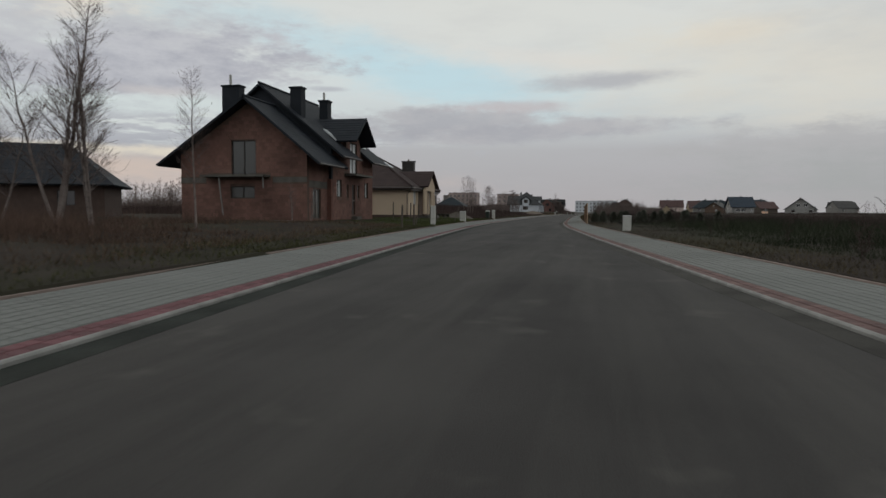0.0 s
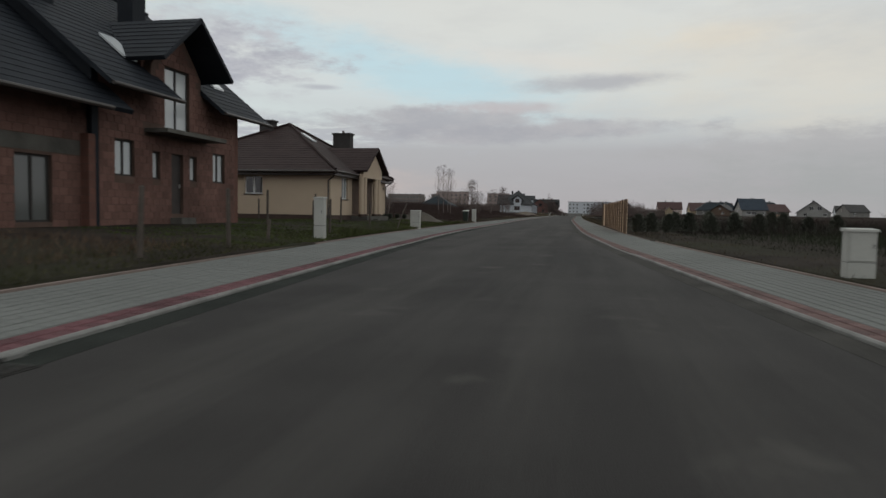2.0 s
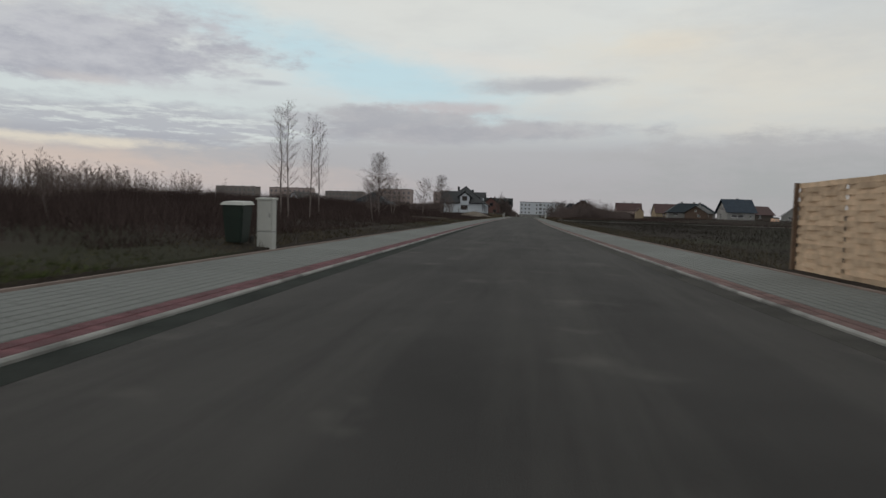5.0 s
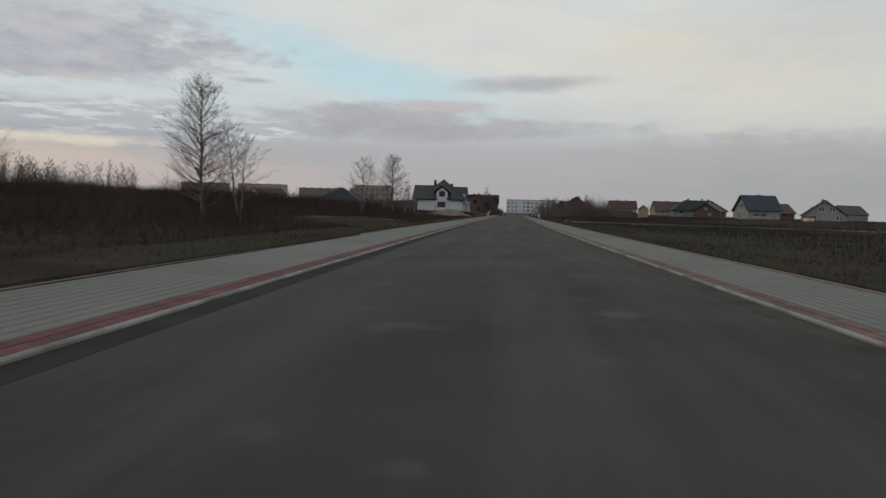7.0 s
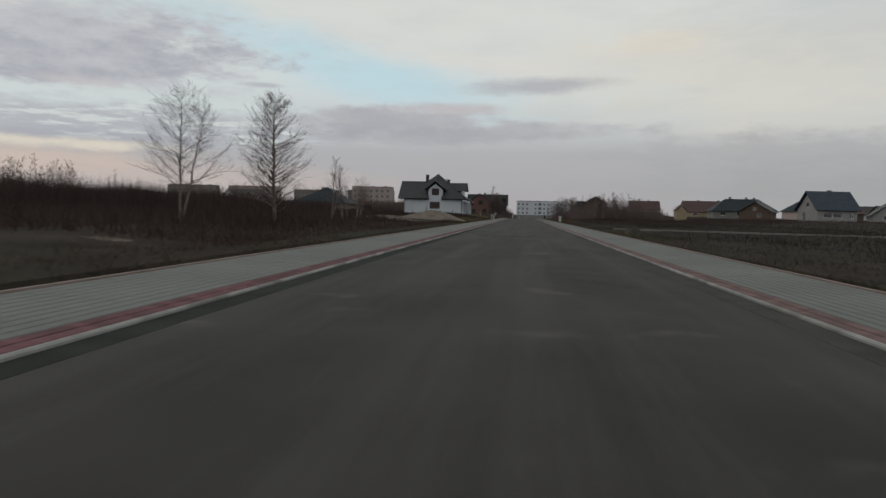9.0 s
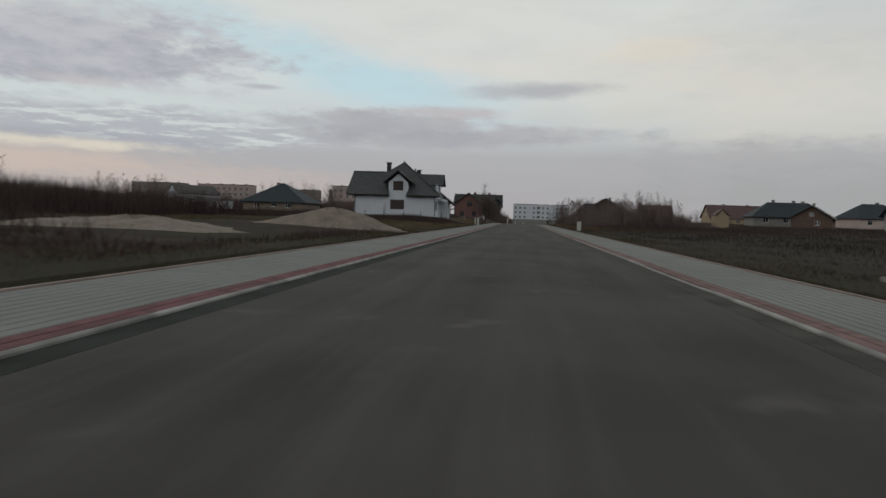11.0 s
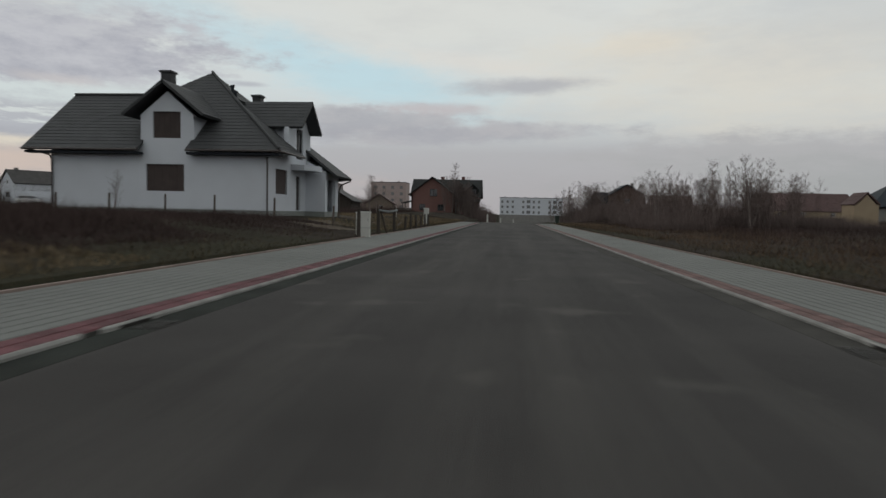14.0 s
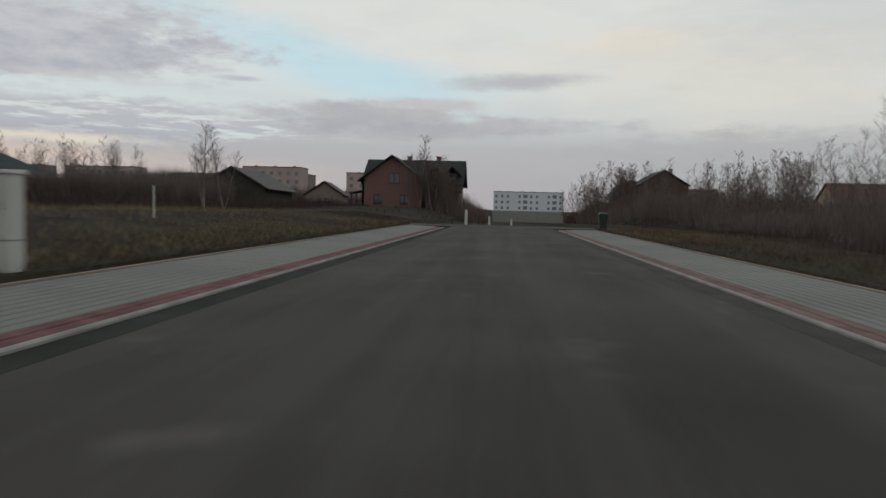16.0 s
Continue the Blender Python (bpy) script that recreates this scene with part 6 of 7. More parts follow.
# ---- bare trees ----


def grow(h, seed, spread, limbs, subs, twigs, low=0.25, rise=0.8, r0=None, stems=1, peak=0.3, thin=1.0):
    """Segments (start, end, radius, radius) of a leafless tree: trunk list and crown list. Limbs leave the trunk at a slant and
    bend upwards, side branches alternate on them, and fine twigs sit on those; the crown is widest at the share peak of its height."""
    rng = random.Random(seed)
    trunk, crown = [], []
    r0 = r0 or h * 0.012
    up = Vector((0, 0, 1))
    jit = lambda k: Vector((rng.gauss(0, k), rng.gauss(0, k), rng.gauss(0, k)))
    for s in range(stems):
        aim = rng.uniform(0, 6.28)
        away = Vector((math.cos(aim), math.sin(aim), 0)) * (0.02 if stems == 1 else rng.uniform(0.08, 0.2)) * h
        hh = h * (1 if s == 0 else rng.uniform(0.68, 0.95))
        rs = r0 * (1 if s == 0 else rng.uniform(0.6, 0.9))
        n = 10
        pts = [Vector((rng.gauss(0, 0.006) * h * q, rng.gauss(0, 0.006) * h * q, hh * q)) + away * q ** 0.8 for q in (i / n for i in range(n + 1))]
        rad = lambda q: rs * (1 - q) ** 0.85 + 0.005
        for i in range(n):
            trunk.append((pts[i], pts[i + 1], rad(i / n), rad((i + 1) / n)))
        m = limbs if s == 0 else int(limbs * 0.7)
        for b in range(m):
            u = (b + rng.random()) / m
            q = min(low + (1 - low) * u, 0.98)
            k = min(int(q * n), n - 1)
            cur = pts[k].lerp(pts[k + 1], q * n - k)
            ang = b * 2.4 + rng.uniform(-0.5, 0.5)
            shape = (1 - u) ** 0.6 * min(1.0, 0.6 + 0.4 * u / peak)
            ln = spread * shape * rng.uniform(0.7, 1.15) + 0.05 * h
            d = Vector((math.cos(ang), math.sin(ang), rise * rng.uniform(0.7, 1.2) + 0.5 * u)).normalized()
            rb = min(rad(q) * 0.55, rs * 0.45)
            steps = 5
            for j in range(steps):
                d = (d + up * 0.045 + jit(0.10)).normalized()
                nxt = cur + d * ln / steps
                crown.append((cur, nxt, max(rb * (1 - j / steps), 0.004) * thin, max(rb * (1 - (j + 1) / steps), 0.003) * thin))
                f = (j + 0.5) / steps
                for t in range(subs // steps + (rng.random() < (subs % steps) / steps)):
                    side = d.cross(up)
                    side = side.normalized() if side.length > 0.05 else Vector((1, 0, 0))
                    e = (d * 0.9 + side * rng.choice((-1, 1)) * rng.uniform(0.4, 0.9) + up * rng.uniform(-0.05, 0.3) + jit(0.15)).normalized()
                    p = cur.lerp(nxt, rng.random())
                    l2 = (0.6 - 0.25 * f) * ln * rng.uniform(0.6, 1.1) + 0.025 * h
                    for g in range(2):
                        e = (e + up * 0.04 + jit(0.12)).normalized()
                        p2 = p + e * l2 / 2
                        crown.append((p, p2, (0.005 - 0.0012 * g) * thin, (0.0038 - 0.0013 * g) * thin))
                        for _ in range(twigs // 2 + (rng.random() < (twigs % 2) / 2)):
                            w = (e + jit(0.5) + up * 0.1).normalized()
                            p3 = p.lerp(p2, rng.random())
                            crown.append((p3, p3 + w * l2 * rng.uniform(0.25, 0.55), 0.003 * thin, 0.0016 * thin))
                        p = p2
                cur = nxt
    return trunk, crown


def seg_arrays(segs, sides):
    p0, p1 = np.array([tuple(s[0]) for s in segs]), np.array([tuple(s[1]) for s in segs])
    r0, r1 = np.array([s[2] for s in segs]), np.array([s[3] for s in segs])
    ax = p1 - p0
    ax /= np.linalg.norm(ax, axis=1)[:, None] + 1e-9
    ref = np.where(np.abs(ax[:, 2:3]) > 0.8, np.array([[1.0, 0, 0]]), np.array([[0, 0, 1.0]]))
    a = np.cross(ax, ref)
    a /= np.linalg.norm(a, axis=1)[:, None] + 1e-9
    b = np.cross(ax, a)
    vs = []
    for P, R in ((p0, r0), (p1, r1)):
        for k in range(sides):
            c, s = math.cos(k * 2 * math.pi / sides), math.sin(k * 2 * math.pi / sides)
            vs.append(P + (a * c + b * s) * R[:, None])
    verts = np.stack(vs, 1).reshape(-1, 3)
    base = np.arange(len(segs))[:, None, None] * 2 * sides
    quad = np.array([[k, (k + 1) % sides, sides + (k + 1) % sides, sides + k] for k in range(sides)])
    return verts, (base + quad[None]).reshape(-1, 4)


def ribbon_arrays(segs, seed=1):
    """Each twig as one narrow strip, turned at random."""
    p0, p1 = np.array([tuple(s[0]) for s in segs]), np.array([tuple(s[1]) for s in segs])
    r0, r1 = np.array([s[2] for s in segs]), np.array([s[3] for s in segs])
    ax = p1 - p0
    ax /= np.linalg.norm(ax, axis=1)[:, None] + 1e-9
    ref = np.random.RandomState(seed).randn(len(segs), 3)
    a = np.cross(ax, ref)
    a /= np.linalg.norm(a, axis=1)[:, None] + 1e-9
    verts = np.stack([p0 - a * r0[:, None], p0 + a * r0[:, None], p1 + a * r1[:, None], p1 - a * r1[:, None]], 1).reshape(-1, 3)
    return verts, np.arange(len(segs) * 4).reshape(-1, 4)


def fast_mesh(name, verts, faces, material, smooth=False):
    me = bpy.data.meshes.new(name)
    n, k = faces.shape
    me.vertices.add(len(verts))
    me.vertices.foreach_set("co", np.ascontiguousarray(verts, np.float32).ravel())
    me.loops.add(n * k)
    me.loops.foreach_set("vertex_index", np.ascontiguousarray(faces, np.int32).ravel())
    me.polygons.add(n)
    me.polygons.foreach_set("loop_start", np.arange(0, n * k, k, dtype=np.int32))
    me.polygons.foreach_set("use_smooth", np.full(n, smooth, dtype=bool))
    me.update(calc_edges=True)
    me.materials.append(material)
    return me


def tree_thing(label, *args, **kw):
    tr, cr = grow(*args, **kw)
    h = thing("tree", 0, 0, 0, label, "tree")
    o = new("trunk", fast_mesh("trunk", *seg_arrays(tr, 7), M_BARK, True))
    o.parent = h
    o = new("crown", fast_mesh("crown", *ribbon_arrays(cr), M_TWIG))
    o.parent = h
    return h


PROTO = {
    "spread": tree_thing("leafless young birch with a wide twiggy crown", 5.6, 11, 2.3, 30, 10, 7, low=0.24, rise=0.5, stems=2, thin=0.85),
    "oval": tree_thing("leafless birch with a dense oval crown", 6.0, 5, 2.2, 84, 10, 7, low=0.1, rise=0.42, r0=0.09, thin=1.0),
    "birch": tree_thing("slender leafless birch with upright twigs", 6.2, 21, 1.3, 24, 8, 8, low=0.2, rise=0.95, stems=3, thin=0.95),
    "slim": tree_thing("tall slim leafless birch in brushwood", 6.5, 61, 0.85, 38, 6, 6, low=0.28, rise=0.75, r0=0.045, thin=0.75),
    "thin": tree_thing("thin leafless sapling in dry grass", 4.0, 31, 0.85, 20, 6, 6, low=0.2, rise=0.9, stems=2, thin=0.8),
    "bushy": tree_thing("broad bushy leafless tree with many fine twigs", 6.0, 41, 1.5, 26, 8, 8, low=0.06, rise=0.85, stems=6, r0=0.04, thin=1.1),
}
used = set()


def plant(kind, x, y, s, turn, label=""):
    m = pose(x, y, float(land(x, y)) - 0.05, 0, 0, turn) @ Matrix.Scale(s, 4)
    p = PROTO[kind]
    if kind not in used:
        used.add(kind)
        p.matrix_world = m
        return p
    # the copy takes the pose alone, so undo the scale that the first one carries
    o = copy_thing(p, m @ Matrix.Diagonal((1 / p.scale[0], 1 / p.scale[1], 1 / p.scale[2], 1)))
    return o


for kind_, x_, y_, s_, turn_ in (
        ("oval", -12.3, 132.6, 0.93, 20), ("spread", -11.2, 133.8, 0.7, 60), ("oval", -11.9, 173.8, 1.0, 0), ("slim", -12.2, 109.2, 1.0, 0), ("slim", -13.2, 110.6, 0.98, 100), ("slim", -11.9, 112.0, 0.95, 220), ("slim", -13.6, 119.0, 1.03, 300), ("spread", -9.2, 117.4, 0.5, 0), ("thin", -13.0, 86.4, 0.95, 0), ("spread", -14.1, 168.8, 0.95, 140),
        ("thin", -12.7, 186.0, 1.05, 60), ("thin", -12.1, 186.9, 0.92, 200), ("thin", -13.2, 195.6, 0.85, 20), ("thin", -12.2, 191.0, 0.75, 100), ("thin", -14.5, 197.0, 0.7, 200), ("thin", -15.2, 94.0, 0.6, 200),
        ("birch", -13.3, 22.5, 1.5, 10), ("birch", -12.0, 22.9, 1.3, 90), ("birch", -15.6, 22.0, 1.1, 190), ("slim", -5.9, 20.8, 0.85, 40), ("thin", -9.4, 38.5, 0.55, 30), ("thin", -10.3, 37.8, 0.6, 130)):
    plant(kind_, x_, y_, s_, turn_)
# beside the open field and round the junction
for kind_, x_, y_, s_, turn_ in (
        ("spread", 13.2, 308.4, 0.87, 0), ("bushy", 15.2, 312.0, 0.6, 75), ("birch", 20.8, 317.6, 1.1, 40), ("bushy", 20.2, 318.9, 0.95, 240), ("bushy", 24.4, 317.6, 0.8, 330), ("birch", 23.8, 316.1, 1.15, 150),
        ("birch", 30.4, 322.0, 0.9, 30), ("bushy", 26.0, 319.0, 0.7, 75), ("bushy", 25.0, 354.0, 1.15, 30), ("bushy", 27.4, 357.0, 1.15, 110),
        ("bushy", 23.2, 356.0, 1.0, 200), ("birch", 24.2, 375.0, 1.1, 0), ("birch", 25.8, 376.0, 1.12, 80), ("birch", 27.4, 374.5, 1.08, 150), ("birch", 29.0, 377.0, 1.15, 15), ("birch", 31.0, 375.0, 1.05, 215),
        ("bushy", 14.6, 381.0, 1.28, 70), ("bushy", 16.6, 383.0, 1.2, 170), ("bushy", 12.4, 380.0, 0.85, 250), ("bushy", 19.5, 396.0, 0.9, 20), ("bushy", 23.5, 404.0, 0.85, 140), ("bushy", 35.5, 402.0, 0.8, 250),
                ("birch", -17.0, 328.4, 0.78, 50), ("birch", -16.2, 329.3, 0.74, 150), ("bushy", -10.4, 383.5, 1.2, 60), ("bushy", -9.2, 384.5, 1.05, 160), ("bushy", -6.6, 385.0, 0.9, 260), ("birch", -11.6, 384.0, 1.6, 20), ("birch", -8.5, 385.0, 1.25, 220), ("birch", -9.8, 382.6, 1.3, 120), ("bushy", -7.9, 383.4, 1.0, 300), ("spread", -5.0, 388.0, 0.7, 20), ("thin", -20.5, 281.0, 0.55, 10),
        ("thin", -27.0, 281.0, 0.45, 10), ("bushy", -7.5, 381.0, 0.95, 35), ("birch", -13.0, 382.5, 1.1, 75)):
    plant(kind_, x_, y_, s_, turn_)


def woods(name, seed, spots, label, hmin, hmax, limbs=12, subs=5, twigs=4, thin=1.5, wide=1.0, stems=4, low=0.05, material=M_TWIG):
    """Many light leafless trees joined into one thicket; spots: (x, y)."""
    rng = random.Random(seed)
    kinds = []
    for k in range(4):
        tr, cr = grow(6.0, seed * 7 + k, wide * (0.9 + 0.25 * k), limbs, subs, twigs, low=low, rise=0.7 + 0.2 * k, stems=stems, r0=0.035, thin=thin)
        kinds.append(ribbon_arrays(tr + cr, k))
    V, Fc, off = [], [], 0
    for x, y in spots:
        v, f = kinds[rng.randrange(4)]
        s = rng.uniform(hmin, hmax) / 6.0
        a = rng.uniform(0, 6.28)
        c, q = math.cos(a) * s, math.sin(a) * s
        vv = np.stack([v[:, 0] * c - v[:, 1] * q + x, v[:, 0] * q + v[:, 1] * c + y, v[:, 2] * s + float(land(x, y)) - 0.1], 1)
        V.append(vv)
        Fc.append(f + off)
        off += len(v)
    me = fast_mesh(name, np.concatenate(V), np.concatenate(Fc), material)
    tagged(new(name, me), label, "trees", kind="stuff")


def spots(n, x0, x1, y0, y1, seed):
    """Places in loose groups."""
    r = random.Random(seed)
    out = []
    while len(out) < n:
        cx_, cy_ = r.uniform(x0, x1), r.uniform(y0, y1)
        for _ in range(r.randint(1, 5)):
            out.append((min(max(cx_ + r.gauss(0, 2.2), x0), x1), cy_ + r.gauss(0, 3.0)))
    return out[:n]


woods("thicket", 2, spots(60, 15.5, 34, 321, 350, 1), "thicket of bare brown shrubs beside the field", 2.2, 4.0, 12, 6, 6, 1.0, 1.5, 5)
woods("birch_grove", 21, spots(9, 12.4, 16.5, 306, 316, 21), "feathery bare birches on the verge", 3.4, 5.0, 18, 8, 6, 0.8, 0.9, 3, 0.12, M_TWIG_P)
woods("birch_grove", 22, spots(22, 18.5, 29, 314, 327, 22), "feathery bare birch grove", 4.6, 7.4, 18, 7, 6, 1.05, 0.8, 3, 0.12, M_TWIG_P)
woods("birch_grove", 23, spots(14, 26, 33, 320, 338, 23), "feathery bare birches behind weeds", 3.8, 6.8, 16, 7, 6, 0.9, 0.9, 3, 0.12, M_TWIG_P)
woods("birch_grove", 24, spots(28, 9.5, 21, 372, 396, 24), "bare birches beside a dark house", 5.0, 8.4, 16, 7, 5, 1.3, 0.9, 3, 0.1, M_TWIG)
woods("birch_grove", 25, spots(40, 20, 33, 336, 362, 25), "grove of bare brown birches beyond the field", 4.2, 7.0, 16, 6, 5, 1.15, 0.7, 3, 0.08, M_TWIG)
woods("thicket", 8, spots(40, 12, 46, 366, 400, 8), "bare shrubs and saplings before a dark house", 2.2, 4.5, 10, 5, 4, 1.6, 1.4, 5)
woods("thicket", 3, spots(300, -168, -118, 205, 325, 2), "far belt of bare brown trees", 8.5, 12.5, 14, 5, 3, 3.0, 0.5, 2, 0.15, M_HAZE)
woods("thicket", 9, spots(55, -175, -120, 335, 400, 12), "far belt of low bare trees", 5.0, 8.5, 9, 4, 2, 2.6, 1.1, 3)
woods("thicket", 14, spots(24, -84, -50, 388, 400, 14), "grove of bare trees behind the slate-roofed bungalow", 7.0, 10.0, 14, 6, 5, 1.5, 0.9, 3, 0.15, M_HAZE)
woods("thicket", 15, spots(34, -100, -75, 316, 336, 15), "clump of tall bare trees in the far field", 5.8, 7.8, 14, 6, 5, 1.6, 1.1, 4, 0.08, M_HAZE)
woods("thicket", 4, spots(65, -120, -45, 395, 470, 3), "far belt of bare birches", 4.0, 8.0, 9, 4, 2, 3.0, 0.9, 3)
woods("thicket", 5, spots(80, 27, 80, 430, 560, 4), "far belt of bare trees", 3.5, 7.0, 9, 4, 2, 3.0, 1.0, 3)
woods("thicket", 6, spots(16, -12, -6, 400, 470, 5), "bare bushes beside the hall", 2.5, 4.5, 10, 4, 4, 3.0, 1.3, 4)
woods("thicket", 7, spots(22, -8, -4.2, 384, 420, 6), "bare bushes beside the junction", 1.8, 4.0, 10, 5, 4, 1.8, 1.3, 4)
woods("shrubs", 10, spots(80, -46, -15, 158, 215, 9), "dark bare shrubs on rough ground", 1.1, 2.1, 6, 4, 2, 3.0, 2.0, 5, 0.05, M_BRUSH)
woods("shrubs", 11, spots(75, -44, -11, 86, 140, 10), "dark bare shrubs among dry weeds", 0.9, 1.7, 6, 4, 2, 3.0, 2.2, 5, 0.05, M_BRUSH)
woods("shrubs", 12, spots(60, -80, -30, 215, 280, 11), "dark bare shrubs before the white house", 1.0, 2.0, 6, 4, 2, 3.0, 2.0, 5, 0.05, M_BRUSH)
woods("shrubs", 13, spots(60, 10, 40, 0, 100, 13), "dark bare shrubs along the field edge", 0.8, 1.7, 6, 4, 2, 3.0, 2.2, 5, 0.05, M_BRUSH)

# ---- grasses and brush ----


def blades(name, x, y, h, w, material, label, lean=0.25, seed=1, category="grass"):
    """One narrow bent blade for each place."""
    r = np.random.RandomState(seed)
    n = len(x)
    z = land(x, y) - 0.03
    a = r.rand(n) * 2 * np.pi
    ux, uy = np.cos(a) * w / 2, np.sin(a) * w / 2
    lx, ly = r.randn(n) * lean * h, r.randn(n) * lean * h
    p = np.stack([np.stack([x - ux, y - uy, z], 1), np.stack([x + ux, y + uy, z], 1), np.stack([x + lx, y + ly, z + h], 1)], 1).reshape(-1, 3)
    f = np.arange(n * 3, dtype=np.int32).reshape(-1, 3)
    tagged(new(name, fast_mesh(name, p, f, material)), label, category, kind="stuff")


R = np.random.RandomState(12)


def strip(n, d0, d1, y0, y1, power=1.0):
    y = R.uniform(y0, y1, n)
    d = d0 + (d1 - d0) * R.rand(n) ** power
    return centre(y) + d, y


LATTICE = np.random.RandomState(77).rand(64, 64)


def value_noise(x, y):
    i, j = np.floor(x).astype(int), np.floor(y).astype(int)
    u, v = ease(x - i), ease(y - j)
    g = lambda p, q: LATTICE[(i + p) % 64, (j + q) % 64]
    return (g(0, 0) * (1 - u) + g(1, 0) * u) * (1 - v) + (g(0, 1) * (1 - u) + g(1, 1) * u) * v


def clump(x, y, s=1.0):
    """Uneven growth: 0 to 1 over the plan."""
    n = 0.5 * value_noise(x * 0.17 * s + 3.1, y * 0.13 * s) + 0.3 * value_noise(x * 0.53 * s + y * 0.11 * s, y * 0.47 * s + 9.7) + 0.2 * value_noise(x * 1.9 * s, y * 1.7 * s + 5.3)
    return np.clip(0.5 + 2.1 * (n - 0.5), 0, 1)


def keep_out(x, y, boxes):
    ok = np.ones(len(x), bool)
    for x0, x1, y0, y1 in boxes:
        ok &= ~((x > x0) & (x < x1) & (y > y0) & (y < y1))
    return ok


PLOTS = [(-22, -8.8, 40.3, 55), (-30, -8.8, 64.9, 77.3), (-26, -10.9, 282, 295), (-50, -32, 51, 63), (-79, -59, 360, 377), (-42, -30, 374, 394), (-19, -8, 198, 226)]
LAWN = [(-30, -3.0, 40.5, 80), (-8, 2, 24, 40)]


def sow(name, n, d0, d1, y0, y1, h0, h1, w, material, label, power=1.0, lean=0.25, seed=1, out=(), bare=0.0, category="grass"):
    x, y = strip(n, d0, d1, y0, y1, power)
    c = clump(x, y)
    # a clear strip beyond the junction, open towards the hall
    clear = (y > 347) & (x > -0.016 * (y - 270) - 0.5) & (x < 0.086 * (y - 270) + 0.5)
    ok = ~clear & keep_out(x, y, PLOTS + list(out)) & (R.rand(n) < 0.25 + 0.75 * c if bare == 0 else c > bare)
    x, y, c = x[ok], y[ok], c[ok]
    patch = clump(x + 40, y - 17, 0.31)
    h = (h0 + (h1 - h0) * R.rand(len(x)) ** 1.6) * (0.55 + 0.4 * c + 0.35 * patch)
    if category == "brush":
        h = h * (0.3 + 0.7 * ease((np.abs(x - centre(y)) - abs(d0)) / 5.0))
    blades(name, x, y, h, w * (0.6 + 0.8 * R.rand(len(x))), material, label, lean, seed, category)


# verges
sow("verge_grass", 35000, -5.85, -8.0, -5, 84, 0.05, 0.18, 0.022, M_GRASS, "short green grass of the verge before the houses", 1.4, 0.5, 21)
sow("verge_grass", 65000, -5.85, -8.5, 84, 340, 0.05, 0.22, 0.018, M_VERGE, "short green and straw grass of the verge by the brushwood", 1.4, 0.5, 1)
sow("verge_grass", 80000, 5.85, 8.2, -5, 340, 0.05, 0.2, 0.018, M_VERGE, "short green and straw grass of the verge by the open field", 1.4, 0.5, 2, out=[(6.9, 8, 63, 88)])
sow("lawn_grass", 120000, -5.9, -17, 41, 82, 0.04, 0.12, 0.032, M_LAWN, "thin green lawn before the houses", 1.5, 0.5, 3)
# left side
sow("dry_grass", 52000, -7.0, -34, -5, 39.5, 0.08, 0.36, 0.02, M_DRY, "low dry brown grass before the brick house", 1.4, 0.45, 4)
sow("brushwood", 50000, -9.2, -30, 4, 31, 0.35, 1.15, 0.016, M_BRUSH_R, "clumps of reddish brown weeds before the brick house", 1.2, 0.42, 44, bare=0.46, category="brush")
sow("brushwood", 90000, -7.6, -42, 84, 138, 0.35, 1.2, 0.022, M_BRUSH, "dense brown brushwood and dry weeds", 1.5, 0.42, 5, category="brush")
sow("brushwood", 50000, -14.5, -46, 138, 180, 0.5, 1.6, 0.028, M_BRUSH, "dark brushwood behind open ground", 1.2, 0.42, 6, category="brush")
sow("brushwood", 90000, -6.9, -42, 158, 212, 0.5, 1.35, 0.026, M_BRUSH, "uneven brown brushwood and dry weeds", 1.3, 0.42, 26, category="brush")
sow("dry_grass", 50000, -6.8, -40, 136, 224, 0.08, 0.26, 0.02, M_DRY, "short dry grass on rough ground", 1.4, 0.5, 7)
sow("brushwood", 26000, -7.4, -14, 258, 281, 0.15, 0.5, 0.02, M_BRUSH, "low brown weeds beside the footway", 1.1, 0.4, 41, category="brush")
sow("brushwood", 34000, -12.5, -48, 266, 280, 0.2, 0.5, 0.024, M_BRUSH, "brown weeds before the white house", 1.2, 0.4, 8, category="brush")
sow("brushwood", 50000, -8.2, -48, 252, 267, 0.35, 0.85, 0.024, M_BRUSH, "reddish brown weeds of the open plot", 1.3, 0.42, 47, category="brush")
sow("meadow_grass", 110000, -6.4, -42, 222, 256, 0.05, 0.2, 0.03, M_MEADOW, "short olive meadow grass with straw patches", 1.3, 0.5, 49)
sow("dry_grass", 34000, -6.2, -10.5, 224, 260, 0.06, 0.2, 0.022, M_STRAW, "short straw and green grass before the brush", 1.0, 0.5, 42)
sow("dry_grass", 90000, -6.2, -30, 282, 348, 0.08, 0.26, 0.024, M_STRAW, "yellowish dry meadow grass", 1.3, 0.45, 9)
sow("brushwood", 45000, -18, -60, 318, 385, 0.5, 1.4, 0.035, M_BRUSH, "dark brushwood round the barns", 1.0, 0.35, 10, out=[(-43, -27, 372, 412)], category="brush")
sow("brushwood", 80000, -42, -130, 90, 250, 0.8, 2.4, 0.08, M_BRUSH, "far field of dark brushwood", 1.2, 0.3, 11, category="brush")
sow("brushwood", 50000, -45, -190, 385, 520, 1.6, 5.0, 0.12, M_BRUSH, "tall dark brushwood before the flats", 1.0, 0.25, 18, category="brush")
sow("brushwood", 25000, 12, 60, 425, 520, 1.2, 3.6, 0.12, M_BRUSH, "tall dark brushwood behind the thicket", 1.0, 0.25, 19, category="brush")
